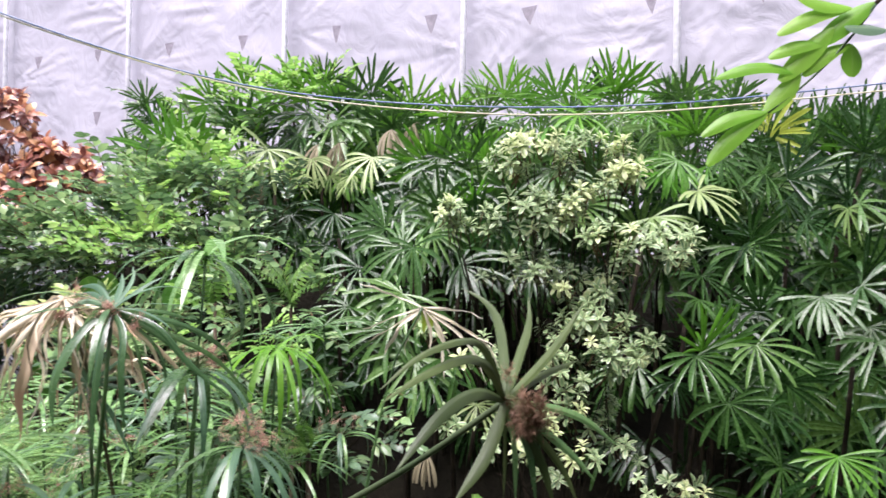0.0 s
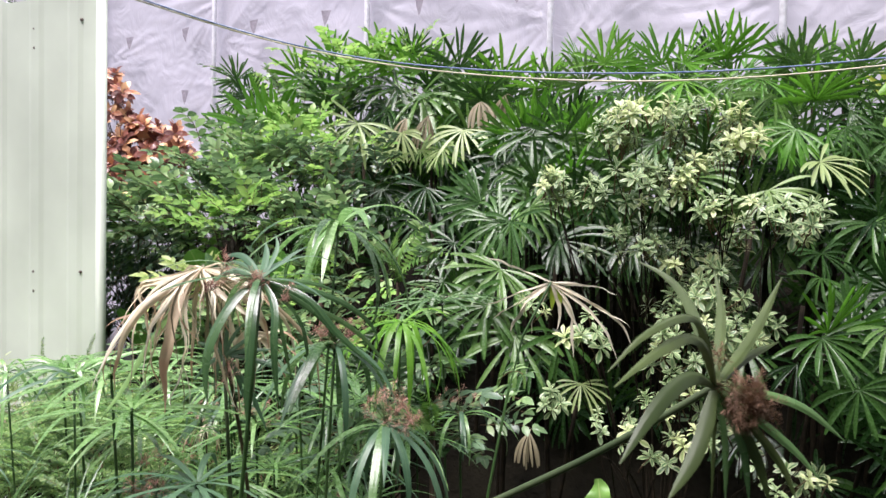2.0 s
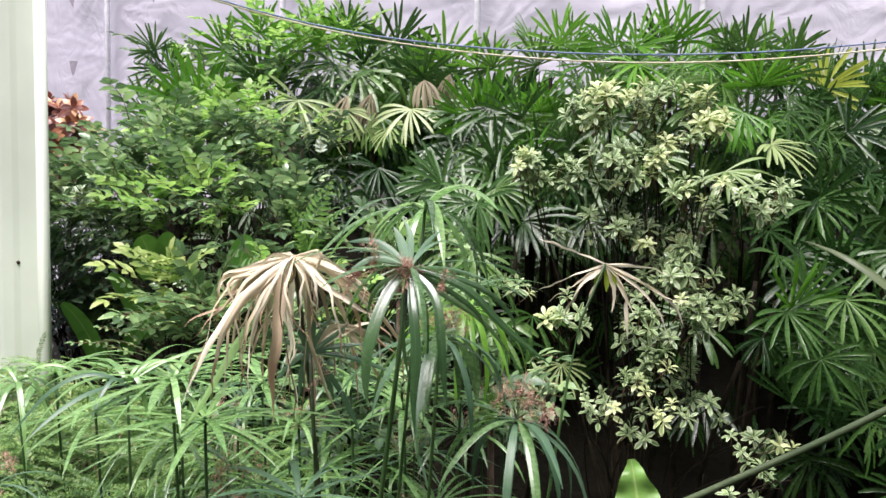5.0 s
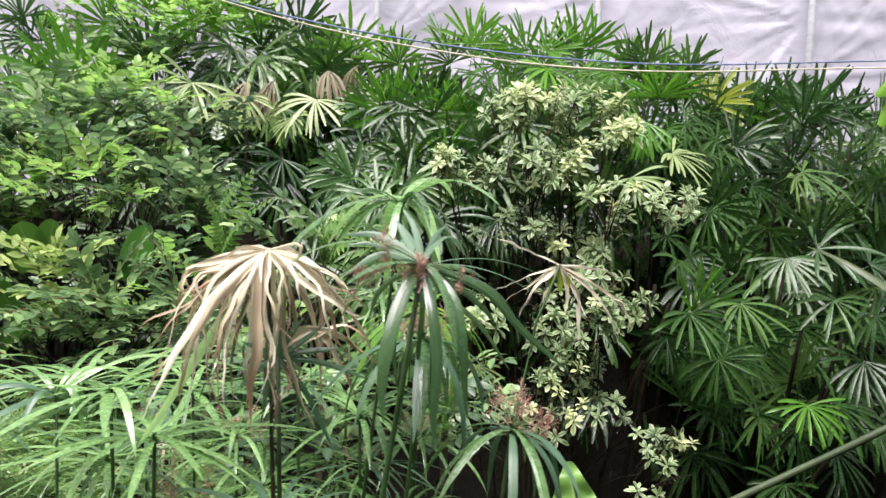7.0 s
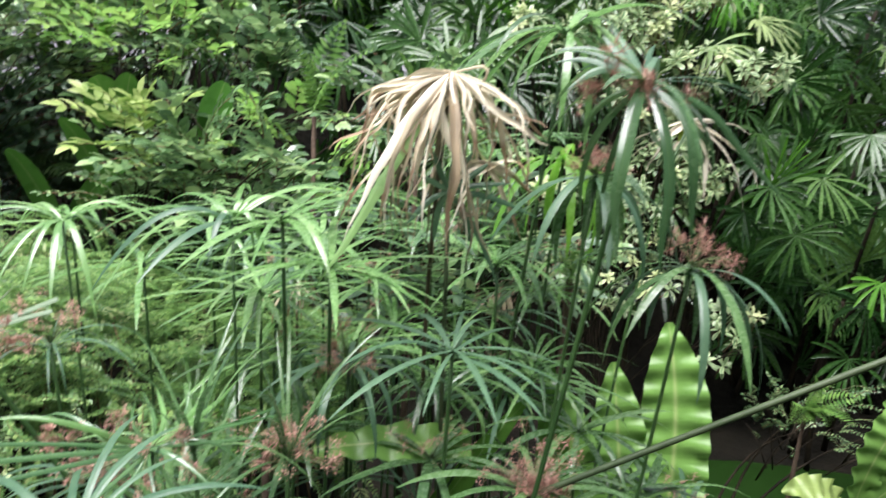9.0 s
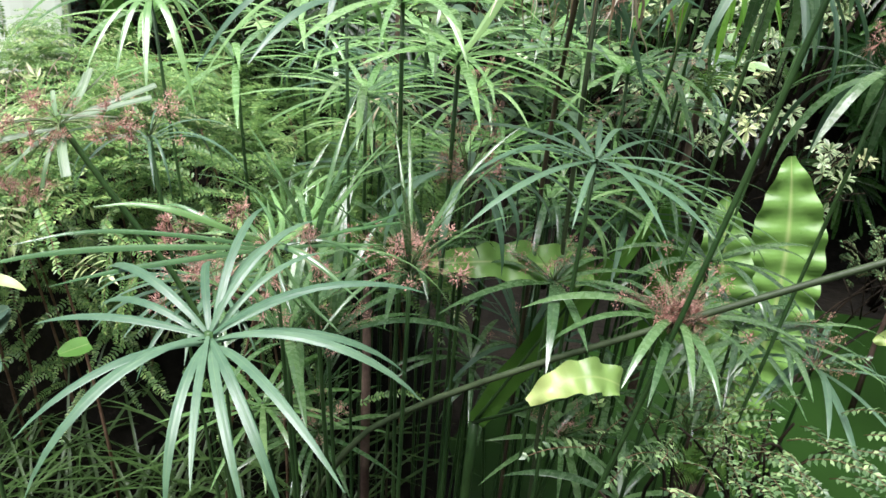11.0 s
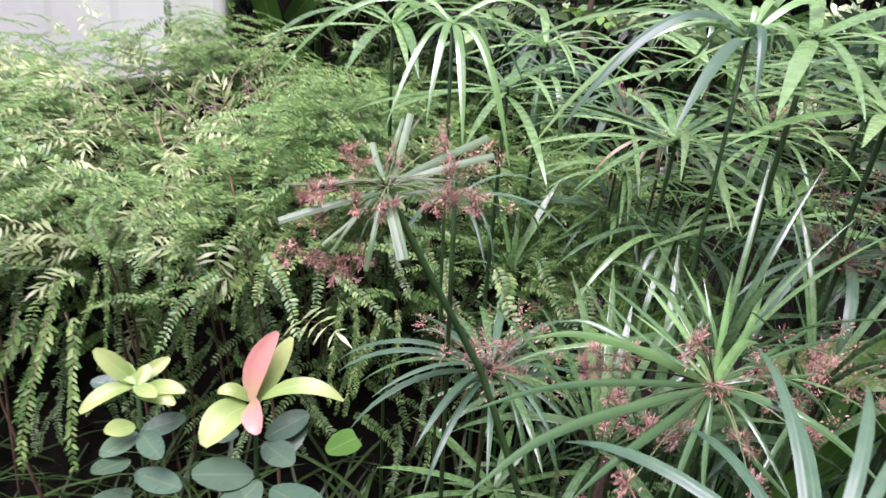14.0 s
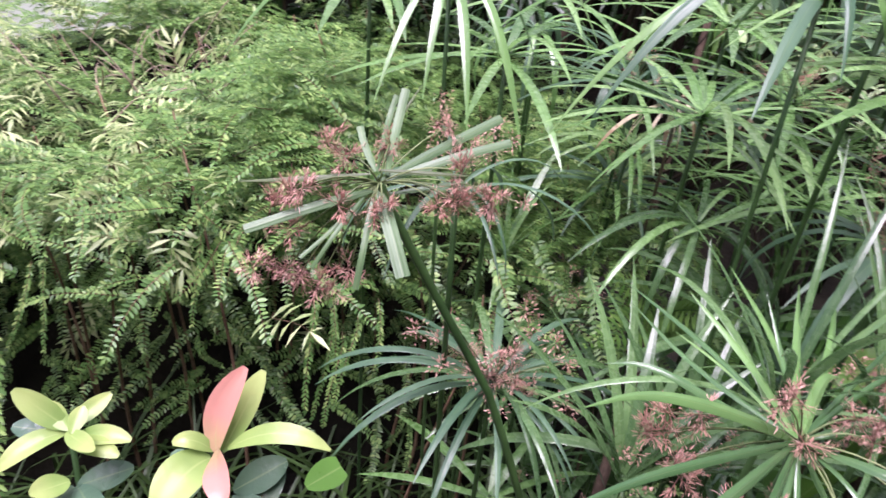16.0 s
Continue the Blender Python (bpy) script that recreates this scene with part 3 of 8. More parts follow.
def fan_mesh(look_, turn, k):
    """One palm leaf a metre in radius: slender pleated segments that spread from the hub and bend down under their weight.
    turn: the way of its middle segment in twelfths of a circle, clockwise from upwards."""
    key = (look_, turn % 12, k)
    if key in FANS:
        return FANS[key]
    r, gg = random.Random(turn * 31 + k * 7 + len(look_)), Geo()
    a = radians(30 * turn)
    erect = math.cos(a)
    ahead = Vector((math.sin(a), -0.28 - 0.2 * max(0, -erect), math.cos(a))).normalized()
    normal = Vector((r.uniform(-0.3, 0.3), -1.0, 0.55 + 0.35 * r.random() - 0.5 * max(0, erect)))
    side = ahead.cross(normal).normalized()
    normal = side.cross(ahead)
    n = r.randint(12, 16) if look_ != "dry" else 11
    spread = r.uniform(170, 205) if erect > 0.4 else r.uniform(210, 265)
    if look_ == "dry":
        spread = 90
    for i in range(n):
        b = radians(((i + 0.5) / n - 0.5) * spread + r.uniform(-8, 8))
        d = (ahead * math.cos(b) + side * math.sin(b) + normal * r.uniform(-0.18, 0.34)).normalized()
        ln = (0.80 + 0.20 * math.cos(b * 0.8)) * r.uniform(0.82, 1.08)
        g_ = {"dry": 2.6}.get(look_, r.uniform(0.1, 0.45) if erect > 0.4 else r.uniform(0.35, 1.05))
        pts, q, m = [Vector((0, 0, 0))], Vector((0, 0, 0)), 7
        for s_ in range(m):
            d = (d + Vector((0, 0, -1)) * (g_ / m) * (0.3 + 1.4 * s_ / m)).normalized()
            q = q + d * (ln / m)
            pts.append(q)
        gg.add(ribbon(pts, normal, r.uniform(0.062, 0.09), "palm", r.uniform(0.2, 0.45)))
    gg.add(tube([ahead * 0.01, -ahead * 0.12 + Vector((0, 0.12, -0.08)), -ahead * 0.2 + Vector((0, 0.35, -0.28))], 0.012, 0.014, 5))
    FANS[key] = gg.mesh("palm_leaf", PALM_MATS[look_])
    return FANS[key]


def palm_leaf(clump, x, y, z, size, angle, look_="green"):
    """A leaf with its hub at x, y, z; angle: where its middle segment points, clockwise from upwards as seen from the path."""
    turn = round((angle + rng.uniform(-12, 12)) / 30)
    ob = part("leaf", fan_mesh(look_, turn, rng.randrange(4)), clump, {"lime": "bright lime-yellow fan leaf", "pale": "pale yellow-green fan leaf", "dry": "withered brown fan leaf", "fresh": "fresh light green fan leaf"}.get(look_, ""))
    size *= rng.uniform(0.98, 1.08)
    ob.matrix_basis = (Matrix.Translation(Vector((x, y, z)) - clump.location) @ Matrix.Rotation(rng.uniform(-0.6, 0.6), 4, "Z")
                       @ Matrix.Rotation(rng.uniform(-0.25, 0.25), 4, "Y") @ Matrix.Rotation(rng.uniform(-0.35, 0.3), 4, "X") @ Matrix.Diagonal((size, size, size, 1)))
    clump["tops"] = [*clump.get("tops", []), x, y, z]
    return ob


def palm_spray(clump, x, y, z, size, angle, look_="green"):
    """A leaf and two smaller ones close behind it, at the top of a cane."""
    palm_leaf(clump, x, y, z, size, angle, look_)
    for k in (-1, 1):
        palm_leaf(clump, x + (k * 0.3 + rng.uniform(-0.2, 0.2)) * size, y + rng.uniform(0.1, 0.6) * size, z + rng.uniform(-0.5, 0.02) * size, size * rng.uniform(0.7, 0.95), angle + k * rng.uniform(20, 70), rng.choice((look_, "mid", "fresh")) if look_ in ("fresh", "mid", "green") else "mid")


def canes(clump):
    """Thin fibrous canes from the ground to the leaves of a clump."""
    t = list(clump["tops"])
    del clump["tops"]
    r = random.Random(len(t))
    hubs = [t[i:i + 3] for i in range(0, len(t), 3)]
    for x, y, z in hubs[::3 if len(hubs) < 60 else 7]:
        foot = Vector((x + r.uniform(-0.12, 0.12), y + r.uniform(0.25, 0.5), 0))
        top = Vector((x, y + 0.16, z - 0.12))
        if top.z > 0.15:
            me = Geo().add(tube(arc(foot, top, (r.uniform(-0.05, 0.05), 0.04, 0), 6), 0.014, 0.009, 6)).mesh("cane", M_CANE)
            part("cane", me, clump, "thin fibrous brown cane").matrix_parent_inverse = Matrix.Translation(-clump.location)


def clump_at(x, y, label="dense dark green lady palm with fan leaves"):
    return empty("lady_palm", (x, y, 0), label, "palm", "lady palms")


pr = clump_at(1.2, 3.5)
palm_leaf(pr, *(1.624, 3.900, 2.251), 0.22, 20, "lime")
palm_leaf(pr, *(1.223, 3.800, 2.234), 0.18, 0, "fresh")
palm_leaf(pr, *(1.913, 3.600, 2.127), 0.25, 0)
palm_leaf(pr, *(2.022, 3.650, 2.205), 0.24, 25, "mid")
palm_leaf(pr, *(2.358, 3.600, 2.146), 0.25, -20)
palm_leaf(pr, *(2.271, 3.700, 2.188), 0.23, -10)
palm_leaf(pr, *(1.518, 3.700, 2.035), 0.21, -70, "mid")
palm_leaf(pr, *(1.621, 3.700, 2.015), 0.21, 60)
palm_leaf(pr, *(1.727, 3.400, 1.858), 0.19, 180, "pale")
palm_leaf(pr, *(1.804, 3.450, 1.890), 0.22, 70, "mid")
palm_leaf(pr, *(1.784, 3.500, 1.905), 0.21, -60)
palm_leaf(pr, *(1.098, 3.400, 1.924), 0.18, 120, "pale")
palm_leaf(pr, *(0.909, 3.400, 1.811), 0.20, 150, "pale")
palm_leaf(pr, *(1.300, 3.400, 1.688), 0.22, 175, "mid")
palm_leaf(pr, *(1.369, 3.450, 1.726), 0.20, 250)
palm_leaf(pr, *(1.654, 3.600, 1.822), 0.22, 120)
palm_leaf(pr, *(1.478, 3.130, 1.504), 0.20, 190)
palm_leaf(pr, *(1.628, 3.130, 1.548), 0.24, 115, "mid")
palm_leaf(pr, *(1.696, 3.230, 1.572), 0.22, 5)
palm_leaf(pr, *(0.989, 3.030, 1.304), 0.20, 0, "fresh")
palm_leaf(pr, *(1.086, 3.080, 1.316), 0.19, 35)
palm_leaf(pr, *(1.633, 3.030, 1.348), 0.20, 180, "mid")
palm_leaf(pr, *(0.950, 2.980, 1.294), 0.19, 190)
palm_leaf(pr, *(1.164, 2.980, 1.335), 0.19, 160, "mid")
palm_leaf(pr, *(0.891, 3.030, 1.192), 0.13, 220)
palm_leaf(pr, *(1.050, 2.930, 1.135), 0.18, 185, "mid")
palm_leaf(pr, *(1.242, 3.030, 1.104), 0.18, 110)
canes(pr)
# low leaves take the darker palm green, which stands in for shade
ps = clump_at(1.9, 3.3)
palm_leaf(ps, *(1.408, 2.880, 0.968), 0.17, 180, "fresh")
palm_leaf(ps, *(1.410, 2.930, 0.862), 0.22, 190)
palm_leaf(ps, *(1.538, 2.880, 0.965), 0.24, 120)
palm_leaf(ps, *(1.678, 3.030, 0.985), 0.18, 0)
palm_leaf(ps, *(1.235, 2.930, 0.913), 0.20, 250)
palm_leaf(ps, *(1.330, 2.880, 0.672), 0.19, 200)
palm_leaf(ps, *(1.791, 2.980, 1.293), 0.23, 150)
palm_leaf(ps, *(1.898, 3.130, 1.488), 0.24, 90)
palm_leaf(ps, *(2.220, 3.400, 1.661), 0.24, -20)
palm_leaf(ps, *(1.701, 2.930, 1.122), 0.20, 200)
palm_leaf(ps, *(2.256, 3.500, 1.851), 0.25, 100)
palm_leaf(ps, *(1.551, 2.880, 0.786), 0.19, 170)
palm_leaf(ps, *(1.675, 2.830, 0.885), 0.21, 140)
palm_leaf(ps, *(1.419, 3.230, 1.515), 0.19, 230)
palm_leaf(ps, *(1.340, 3.130, 1.174), 0.18, 20)
palm_leaf(ps, *(1.047, 3.230, 1.480), 0.16, 200)
palm_leaf(ps, *(1.157, 3.500, 1.565), 0.18, 160)
palm_leaf(ps, *(1.288, 3.230, 1.440), 0.18, 20)
canes(ps)
pt = clump_at(0.9, 4.1)
palm_spray(pt, *(0.321, 3.900, 2.423), 0.18, -20, "fresh")
palm_spray(pt, *(0.394, 3.950, 2.423), 0.16, 35, "fresh")
palm_spray(pt, *(0.577, 3.850, 2.404), 0.20, -25, "fresh")
palm_spray(pt, *(0.676, 3.850, 2.411), 0.18, 15, "fresh")
palm_spray(pt, *(0.879, 3.950, 2.454), 0.23, 0, "fresh")
palm_spray(pt, *(0.966, 3.950, 2.474), 0.18, 40, "fresh")
palm_spray(pt, *(0.829, 4.000, 2.483), 0.16, -30, "mid")
palm_spray(pt, *(0.886, 3.800, 2.325), 0.19, 180, "mid")
palm_spray(pt, *(0.668, 3.800, 2.319), 0.20, 200, "fresh")
palm_spray(pt, *(1.169, 3.800, 2.393), 0.20, 0, "mid")
palm_spray(pt, *(1.115, 3.850, 2.435), 0.17, -40, "mid")
palm_spray(pt, *(1.310, 3.850, 2.395), 0.19, 40, "fresh")
palm_spray(pt, *(1.194, 3.700, 2.216), 0.21, 10, "fresh")
palm_spray(pt, *(1.316, 3.700, 2.267), 0.18, 50, "mid")
palm_spray(pt, *(0.419, 3.900, 2.257), 0.21, 250, "mid")
palm_spray(pt, *(0.535, 3.850, 2.263), 0.18, 130, "fresh")
palm_spray(pt, *(1.039, 3.750, 2.245), 0.21, 200, "mid")
palm_spray(pt, *(1.006, 3.800, 2.327), 0.17, 150, "fresh")
palm_spray(pt, *(1.405, 3.800, 2.386), 0.20, -10, "mid")
palm_spray(pt, *(0.475, 3.950, 2.346), 0.16, -60, "fresh")
palm_spray(pt, *(0.806, 3.850, 2.283), 0.18, 120, "mid")
palm_spray(pt, *(1.278, 3.600, 2.086), 0.20, 160, "mid")
palm_spray(pt, *(1.079, 3.600, 2.080), 0.19, 210, "fresh")
palm_spray(pt, *(0.226, 4.100, 2.481), 0.15, -50, "fresh")
canes(pt)
pc = clump_at(-0.1, 4.0)
palm_spray(pc, *(-0.020, 4.000, 2.041), 0.27, -10, "fresh")
palm_spray(pc, *(0.031, 4.000, 2.103), 0.25, 25, "fresh")
palm_spray(pc, *(-0.088, 4.050, 2.078), 0.22, -45, "mid")
palm_spray(pc, *(0.233, 3.900, 2.108), 0.18, 0, "fresh")
palm_spray(pc, *(0.311, 3.900, 2.084), 0.17, 40, "fresh")
palm_spray(pc, *(0.175, 3.750, 1.893), 0.16, 5, "fresh")
palm_spray(pc, *(0.153, 4.000, 2.079), 0.19, 60, "mid")
palm_spray(pc, *(-0.163, 3.900, 1.898), 0.24, 220)
palm_spray(pc, *(-0.211, 3.800, 1.811), 0.26, 200, "mid")
palm_leaf(pc, *(-0.096, 3.500, 1.670), 0.24, 180, "mid")
palm_leaf(pc, *(-0.015, 3.550, 1.733), 0.22, 120, "mid")
palm_leaf(pc, *(-0.142, 3.550, 1.669), 0.23, 260, "mid")
palm_leaf(pc, *(0.109, 3.550, 1.596), 0.24, 90)
palm_leaf(pc, *(0.110, 3.600, 1.668), 0.22, -10)
palm_leaf(pc, *(-0.232, 3.700, 1.755), 0.21, -60, "mid")
palm_leaf(pc, *(-0.134, 3.400, 1.475), 0.25, 240, "mid")
palm_leaf(pc, *(-0.076, 3.400, 1.432), 0.25, 185, "mid")
palm_leaf(pc, *(-0.184, 3.350, 1.330), 0.25, 235, "mid")
palm_leaf(pc, *(-0.069, 3.300, 1.221), 0.26, 195, "mid")
palm_leaf(pc, *(-0.000, 3.300, 1.137), 0.21, 150, "mid")
palm_leaf(pc, *(0.103, 3.300, 1.230), 0.21, 170)
palm_leaf(pc, *(-0.528, 3.900, 1.671), 0.21, 220)
palm_leaf(pc, *(-0.708, 4.000, 1.693), 0.20, 250)
palm_leaf(pc, *(-0.350, 3.700, 1.574), 0.21, 250)
palm_leaf(pc, *(-0.518, 4.000, 1.838), 0.20, 200)
palm_leaf(pc, *(-0.386, 3.600, 1.403), 0.20, 220)
palm_leaf(pc, *(-0.270, 3.700, 1.477), 0.21, 60)
palm_leaf(pc, *(0.172, 3.100, 1.082), 0.12, 180, "pale")
palm_leaf(pc, *(-0.013, 3.050, 0.912), 0.12, 180, "dry")
palm_leaf(pc, *(0.094, 3.800, 1.848), 0.18, 200)
palm_leaf(pc, *(-0.011, 3.800, 1.921), 0.21, 170, "mid")
palm_leaf(pc, *(0.187, 3.700, 1.771), 0.19, 30)
palm_leaf(pc, *(-0.758, 4.100, 1.836), 0.20, 170)
canes(pc)
pl = clump_at(-0.8, 5.0, "tall lady palm with green, pale and withered leaves")
palm_spray(pl, *(-0.734, 4.900, 2.721), 0.17, 0)
palm_spray(pl, *(-0.889, 4.900, 2.649), 0.30, -65, "fresh")
palm_spray(pl, *(-0.431, 4.850, 2.619), 0.27, 10, "mid")
palm_spray(pl, *(-0.536, 4.900, 2.587), 0.24, 45, "mid")
palm_spray(pl, *(-0.523, 4.800, 2.464), 0.28, 120)
palm_spray(pl, *(-0.653, 4.750, 2.435), 0.34, 200, "mid")
palm_spray(pl, *(-0.798, 4.800, 2.492), 0.29, 240)
palm_leaf(pl, *(-0.956, 4.400, 2.213), 0.25, 195, "pale")
palm_leaf(pl, *(-0.700, 4.350, 2.155), 0.20, 180, "pale")
palm_leaf(pl, *(-0.361, 4.300, 2.165), 0.23, 190, "pale")
palm_leaf(pl, *(-0.143, 4.500, 2.388), 0.16, 180, "dry")
palm_spray(pl, *(-1.468, 5.000, 2.589), 0.22, -30, "fresh")
palm_spray(pl, *(-1.270, 5.000, 2.701), 0.22, -20, "fresh")
palm_spray(pl, *(-1.096, 4.900, 2.505), 0.25, -70, "fresh")
palm_leaf(pl, *(-0.281, 4.550, 2.361), 0.20, 185, "dry")
palm_leaf(pl, *(-0.574, 4.500, 2.272), 0.21, 175, "dry")
palm_leaf(pl, *(-1.085, 4.400, 2.118), 0.20, 200, "dry")
palm_spray(pl, *(-0.290, 4.850, 2.514), 0.26, 60)
palm_spray(pl, *(-0.845, 4.700, 2.337), 0.27, 190)
palm_spray(pl, *(-0.352, 4.800, 2.418), 0.27, 150, "mid")
palm_spray(pl, *(-1.234, 4.900, 2.397), 0.25, -30, "mid")
palm_spray(pl, *(-0.979, 5.000, 2.689), 0.21, 20, "fresh")
palm_spray(pl, *(-0.648, 4.950, 2.631), 0.25, -25, "fresh")
palm_spray(pl, *(-0.528, 4.600, 2.167), 0.23, 160)
palm_leaf(pl, *(-0.961, 4.300, 2.013), 0.19, 185, "dry")
palm_leaf(pl, *(-0.817, 4.400, 2.063), 0.17, 200, "pale")
palm_leaf(pl, *(-0.594, 4.350, 2.065), 0.15, 170, "pale")
palm_leaf(pl, *(-1.068, 4.450, 2.146), 0.19, 215, "pale")
palm_leaf(pl, *(-0.468, 4.300, 2.063), 0.15, 185, "pale")
palm_leaf(pl, *(-0.698, 4.500, 2.259), 0.16, 195, "dry")
canes(pl)
pm = clump_at(-1.7, 5.2)
palm_spray(pm, *(-1.577, 4.557, 2.188), 0.32, -50, "fresh")
palm_spray(pm, *(-1.691, 4.511, 2.072), 0.30, -80, "fresh")
palm_spray(pm, *(-1.606, 4.467, 2.014), 0.27, 250, "mid")
palm_spray(pm, *(-1.526, 4.601, 2.220), 0.29, 10, "fresh")
palm_spray(pm, *(-1.863, 4.917, 2.562), 0.16, -30, "mid")
palm_spray(pm, *(-1.822, 4.917, 2.456), 0.18, -70, "mid")
palm_spray(pm, *(-1.814, 4.646, 2.151), 0.22, -30, "mid")
canes(pm)
# leaves deeper in the thicket
pb = clump_at(0.6, 4.6, "dense shaded lady palm thicket")
WAYS = (180, 160, 205, 230, 130, 20, -30)
for i in range(230):
    bx, by = rng.uniform(-1.5, 2.9), rng.uniform(3.55, 4.9)
    if -0.5 < bx < 0.8 and by < 4.1:
        continue
    palm_leaf(pb, bx, by, max(rng.uniform(0.3, 1.2), soil_height(bx, by) + rng.uniform(0.1, 0.35)), rng.uniform(0.2, 0.28), rng.choice(WAYS))
for i in range(90):
    palm_leaf(pb, rng.uniform(-0.2, 2.6), rng.uniform(3.95, 4.5), rng.uniform(1.5, 2.1), rng.uniform(0.2, 0.26), rng.choice(WAYS), rng.choice(("green", "green", "mid")))
for i in range(50):
    palm_leaf(pb, rng.uniform(-1.3, 0.2), rng.uniform(4.9, 5.4), rng.uniform(1.75, 2.4), rng.uniform(0.22, 0.3), rng.choice(WAYS), rng.choice(("green", "green", "mid")))
for i in range(50):
    bx = rng.uniform(1.2, 2.9)
    palm_leaf(pb, bx, rng.uniform(3.3, 3.7), rng.uniform(0.5, 1.9), rng.uniform(0.2, 0.25), rng.choice(WAYS), rng.choice(("green", "green", "mid")))
for i in range(110):
    palm_leaf(pb, rng.uniform(2.3, 4.8), rng.uniform(3.4, 5.0), rng.uniform(0.5, 2.05), rng.uniform(0.2, 0.3), rng.choice(WAYS), rng.choice(("green", "mid")))
for i in range(110):
    palm_leaf(pb, rng.uniform(0.0, 1.7), rng.uniform(3.75, 4.2), rng.uniform(1.6, 2.15), rng.uniform(0.2, 0.26), rng.choice(WAYS), rng.choice(("green", "mid")))
for i in range(90):
    bx = rng.uniform(-1.25, 0.1)
    palm_leaf(pb, bx, rng.uniform(4.75, 5.2), rng.uniform(1.8, 2.5 - 0.6 * abs(bx + 0.6)), rng.uniform(0.22, 0.3), rng.choice(WAYS), rng.choice(("green", "mid", "fresh")))
for i in range(80):
    palm_leaf(pb, rng.uniform(1.5, 3.3), rng.uniform(3.9, 4.3), rng.uniform(1.4, 2.1), rng.uniform(0.2, 0.27), rng.choice(WAYS), rng.choice(("green", "mid")))
for i in range(95):
    bx = rng.uniform(1.9, 3.4)
    palm_leaf(pb, bx, rng.uniform(3.45, 4.0), rng.uniform(1.1, 2.2), rng.uniform(0.2, 0.26), rng.choice(WAYS), rng.choice(("green", "mid", "mid")))
for i in range(26):
    palm_leaf(pb, rng.uniform(-0.35, 0.4), rng.uniform(4.6, 5.0), rng.uniform(2.1, 2.5), rng.uniform(0.2, 0.26), rng.choice((0, 30, -30, 180)), rng.choice(("fresh", "mid")))
for i in range(24):
    palm_leaf(pb, rng.uniform(0.4, 2.4), rng.uniform(4.1, 4.4), rng.uniform(2.1, 2.32), rng.uniform(0.2, 0.26), rng.choice((0, 30, -30, 60)), rng.choice(("fresh", "mid")))
r3 = random.Random(8)
for i in range(46):
    palm_leaf(pb, r3.uniform(1.7, 2.55), r3.uniform(4.0, 4.5), r3.uniform(2.0, 2.36), r3.uniform(0.2, 0.27), r3.choice((0, 30, -30, 180, 150)), r3.choice(("green", "mid")))
canes(pb)


# ================= umbrella sedges =================
STYLES = {"arch": (34, 88, 1.0), "hang": (8, 84, 0.75), "flat": (14, 42, 1.2), "up": (66, 40, 1.3), "droop": (40, 128, 0.9), "kink": (10, 105, 2.4), "fall": (-18, 58, 0.7), "weep": (34, 122, 0.5)}
BRACT_MATS = {"green": M_SEDGE, "pale": M_SEDGE_PALE, "bluish": M_SEDGE_BLUE, "dry": M_SEDGE_DRY, "olive": M_SEDGE_OLIVE, "fresh": M_SEDGE_FRESH}
BRACTS = {}
CROWNS = {}


def bract_mesh(look_, style, k):
    key = (look_, style, k)
    if key not in BRACTS:
        r = random.Random(hash((len(look_), len(style), k, 5)))
        lift, bend, bow = STYLES[style]
        b = blade(1.0, (r.uniform(0.04, 0.066) if look_ == "dry" else r.uniform(0.046, 0.066)), "strap", lift + r.uniform(-9, 9), bend * r.uniform(0.75, 1.25), -0.22, 10, r.uniform(-160, 160) if look_ == "dry" else r.uniform(-18, 18), bow=bow)
        BRACTS[key] = Geo().add(b).mesh("bract", BRACT_MATS[look_])
    return BRACTS[key]


def flower_mesh(seed):
    """Thin rays with clusters of small brown spikelets."""
    r, gg = random.Random(seed), Geo()
    for i in range(16):
        a, e = r.uniform(0, 2 * math.pi), radians(r.uniform(5, 70))
        ln = r.uniform(0.25, 0.55)
        tip = Vector((math.cos(a) * math.cos(e), math.sin(a) * math.cos(e), math.sin(e))) * ln
        gg.add(tube([(0, 0, 0), tip * 0.5 + Vector((0, 0, 0.02)), tip], 0.004, 0.003, 3), slot=1)
        for k in range(44):
            d = Vector((r.gauss(0, 1), r.gauss(0, 1), r.gauss(0.2, 1))).normalized()
            b = small_leaf(r.uniform(0.015, 0.03), 0.009, 0.0)
            gg.add(b, Matrix.Translation(tip + d * r.uniform(0, 0.07)) @ frame_to(d, Vector((0.3, 0.2, 1))))
    return gg.mesh("flower_head", M_FLOWER, M_STEM_LIGHT)


FLOWERS = [flower_mesh(i) for i in range(4)]


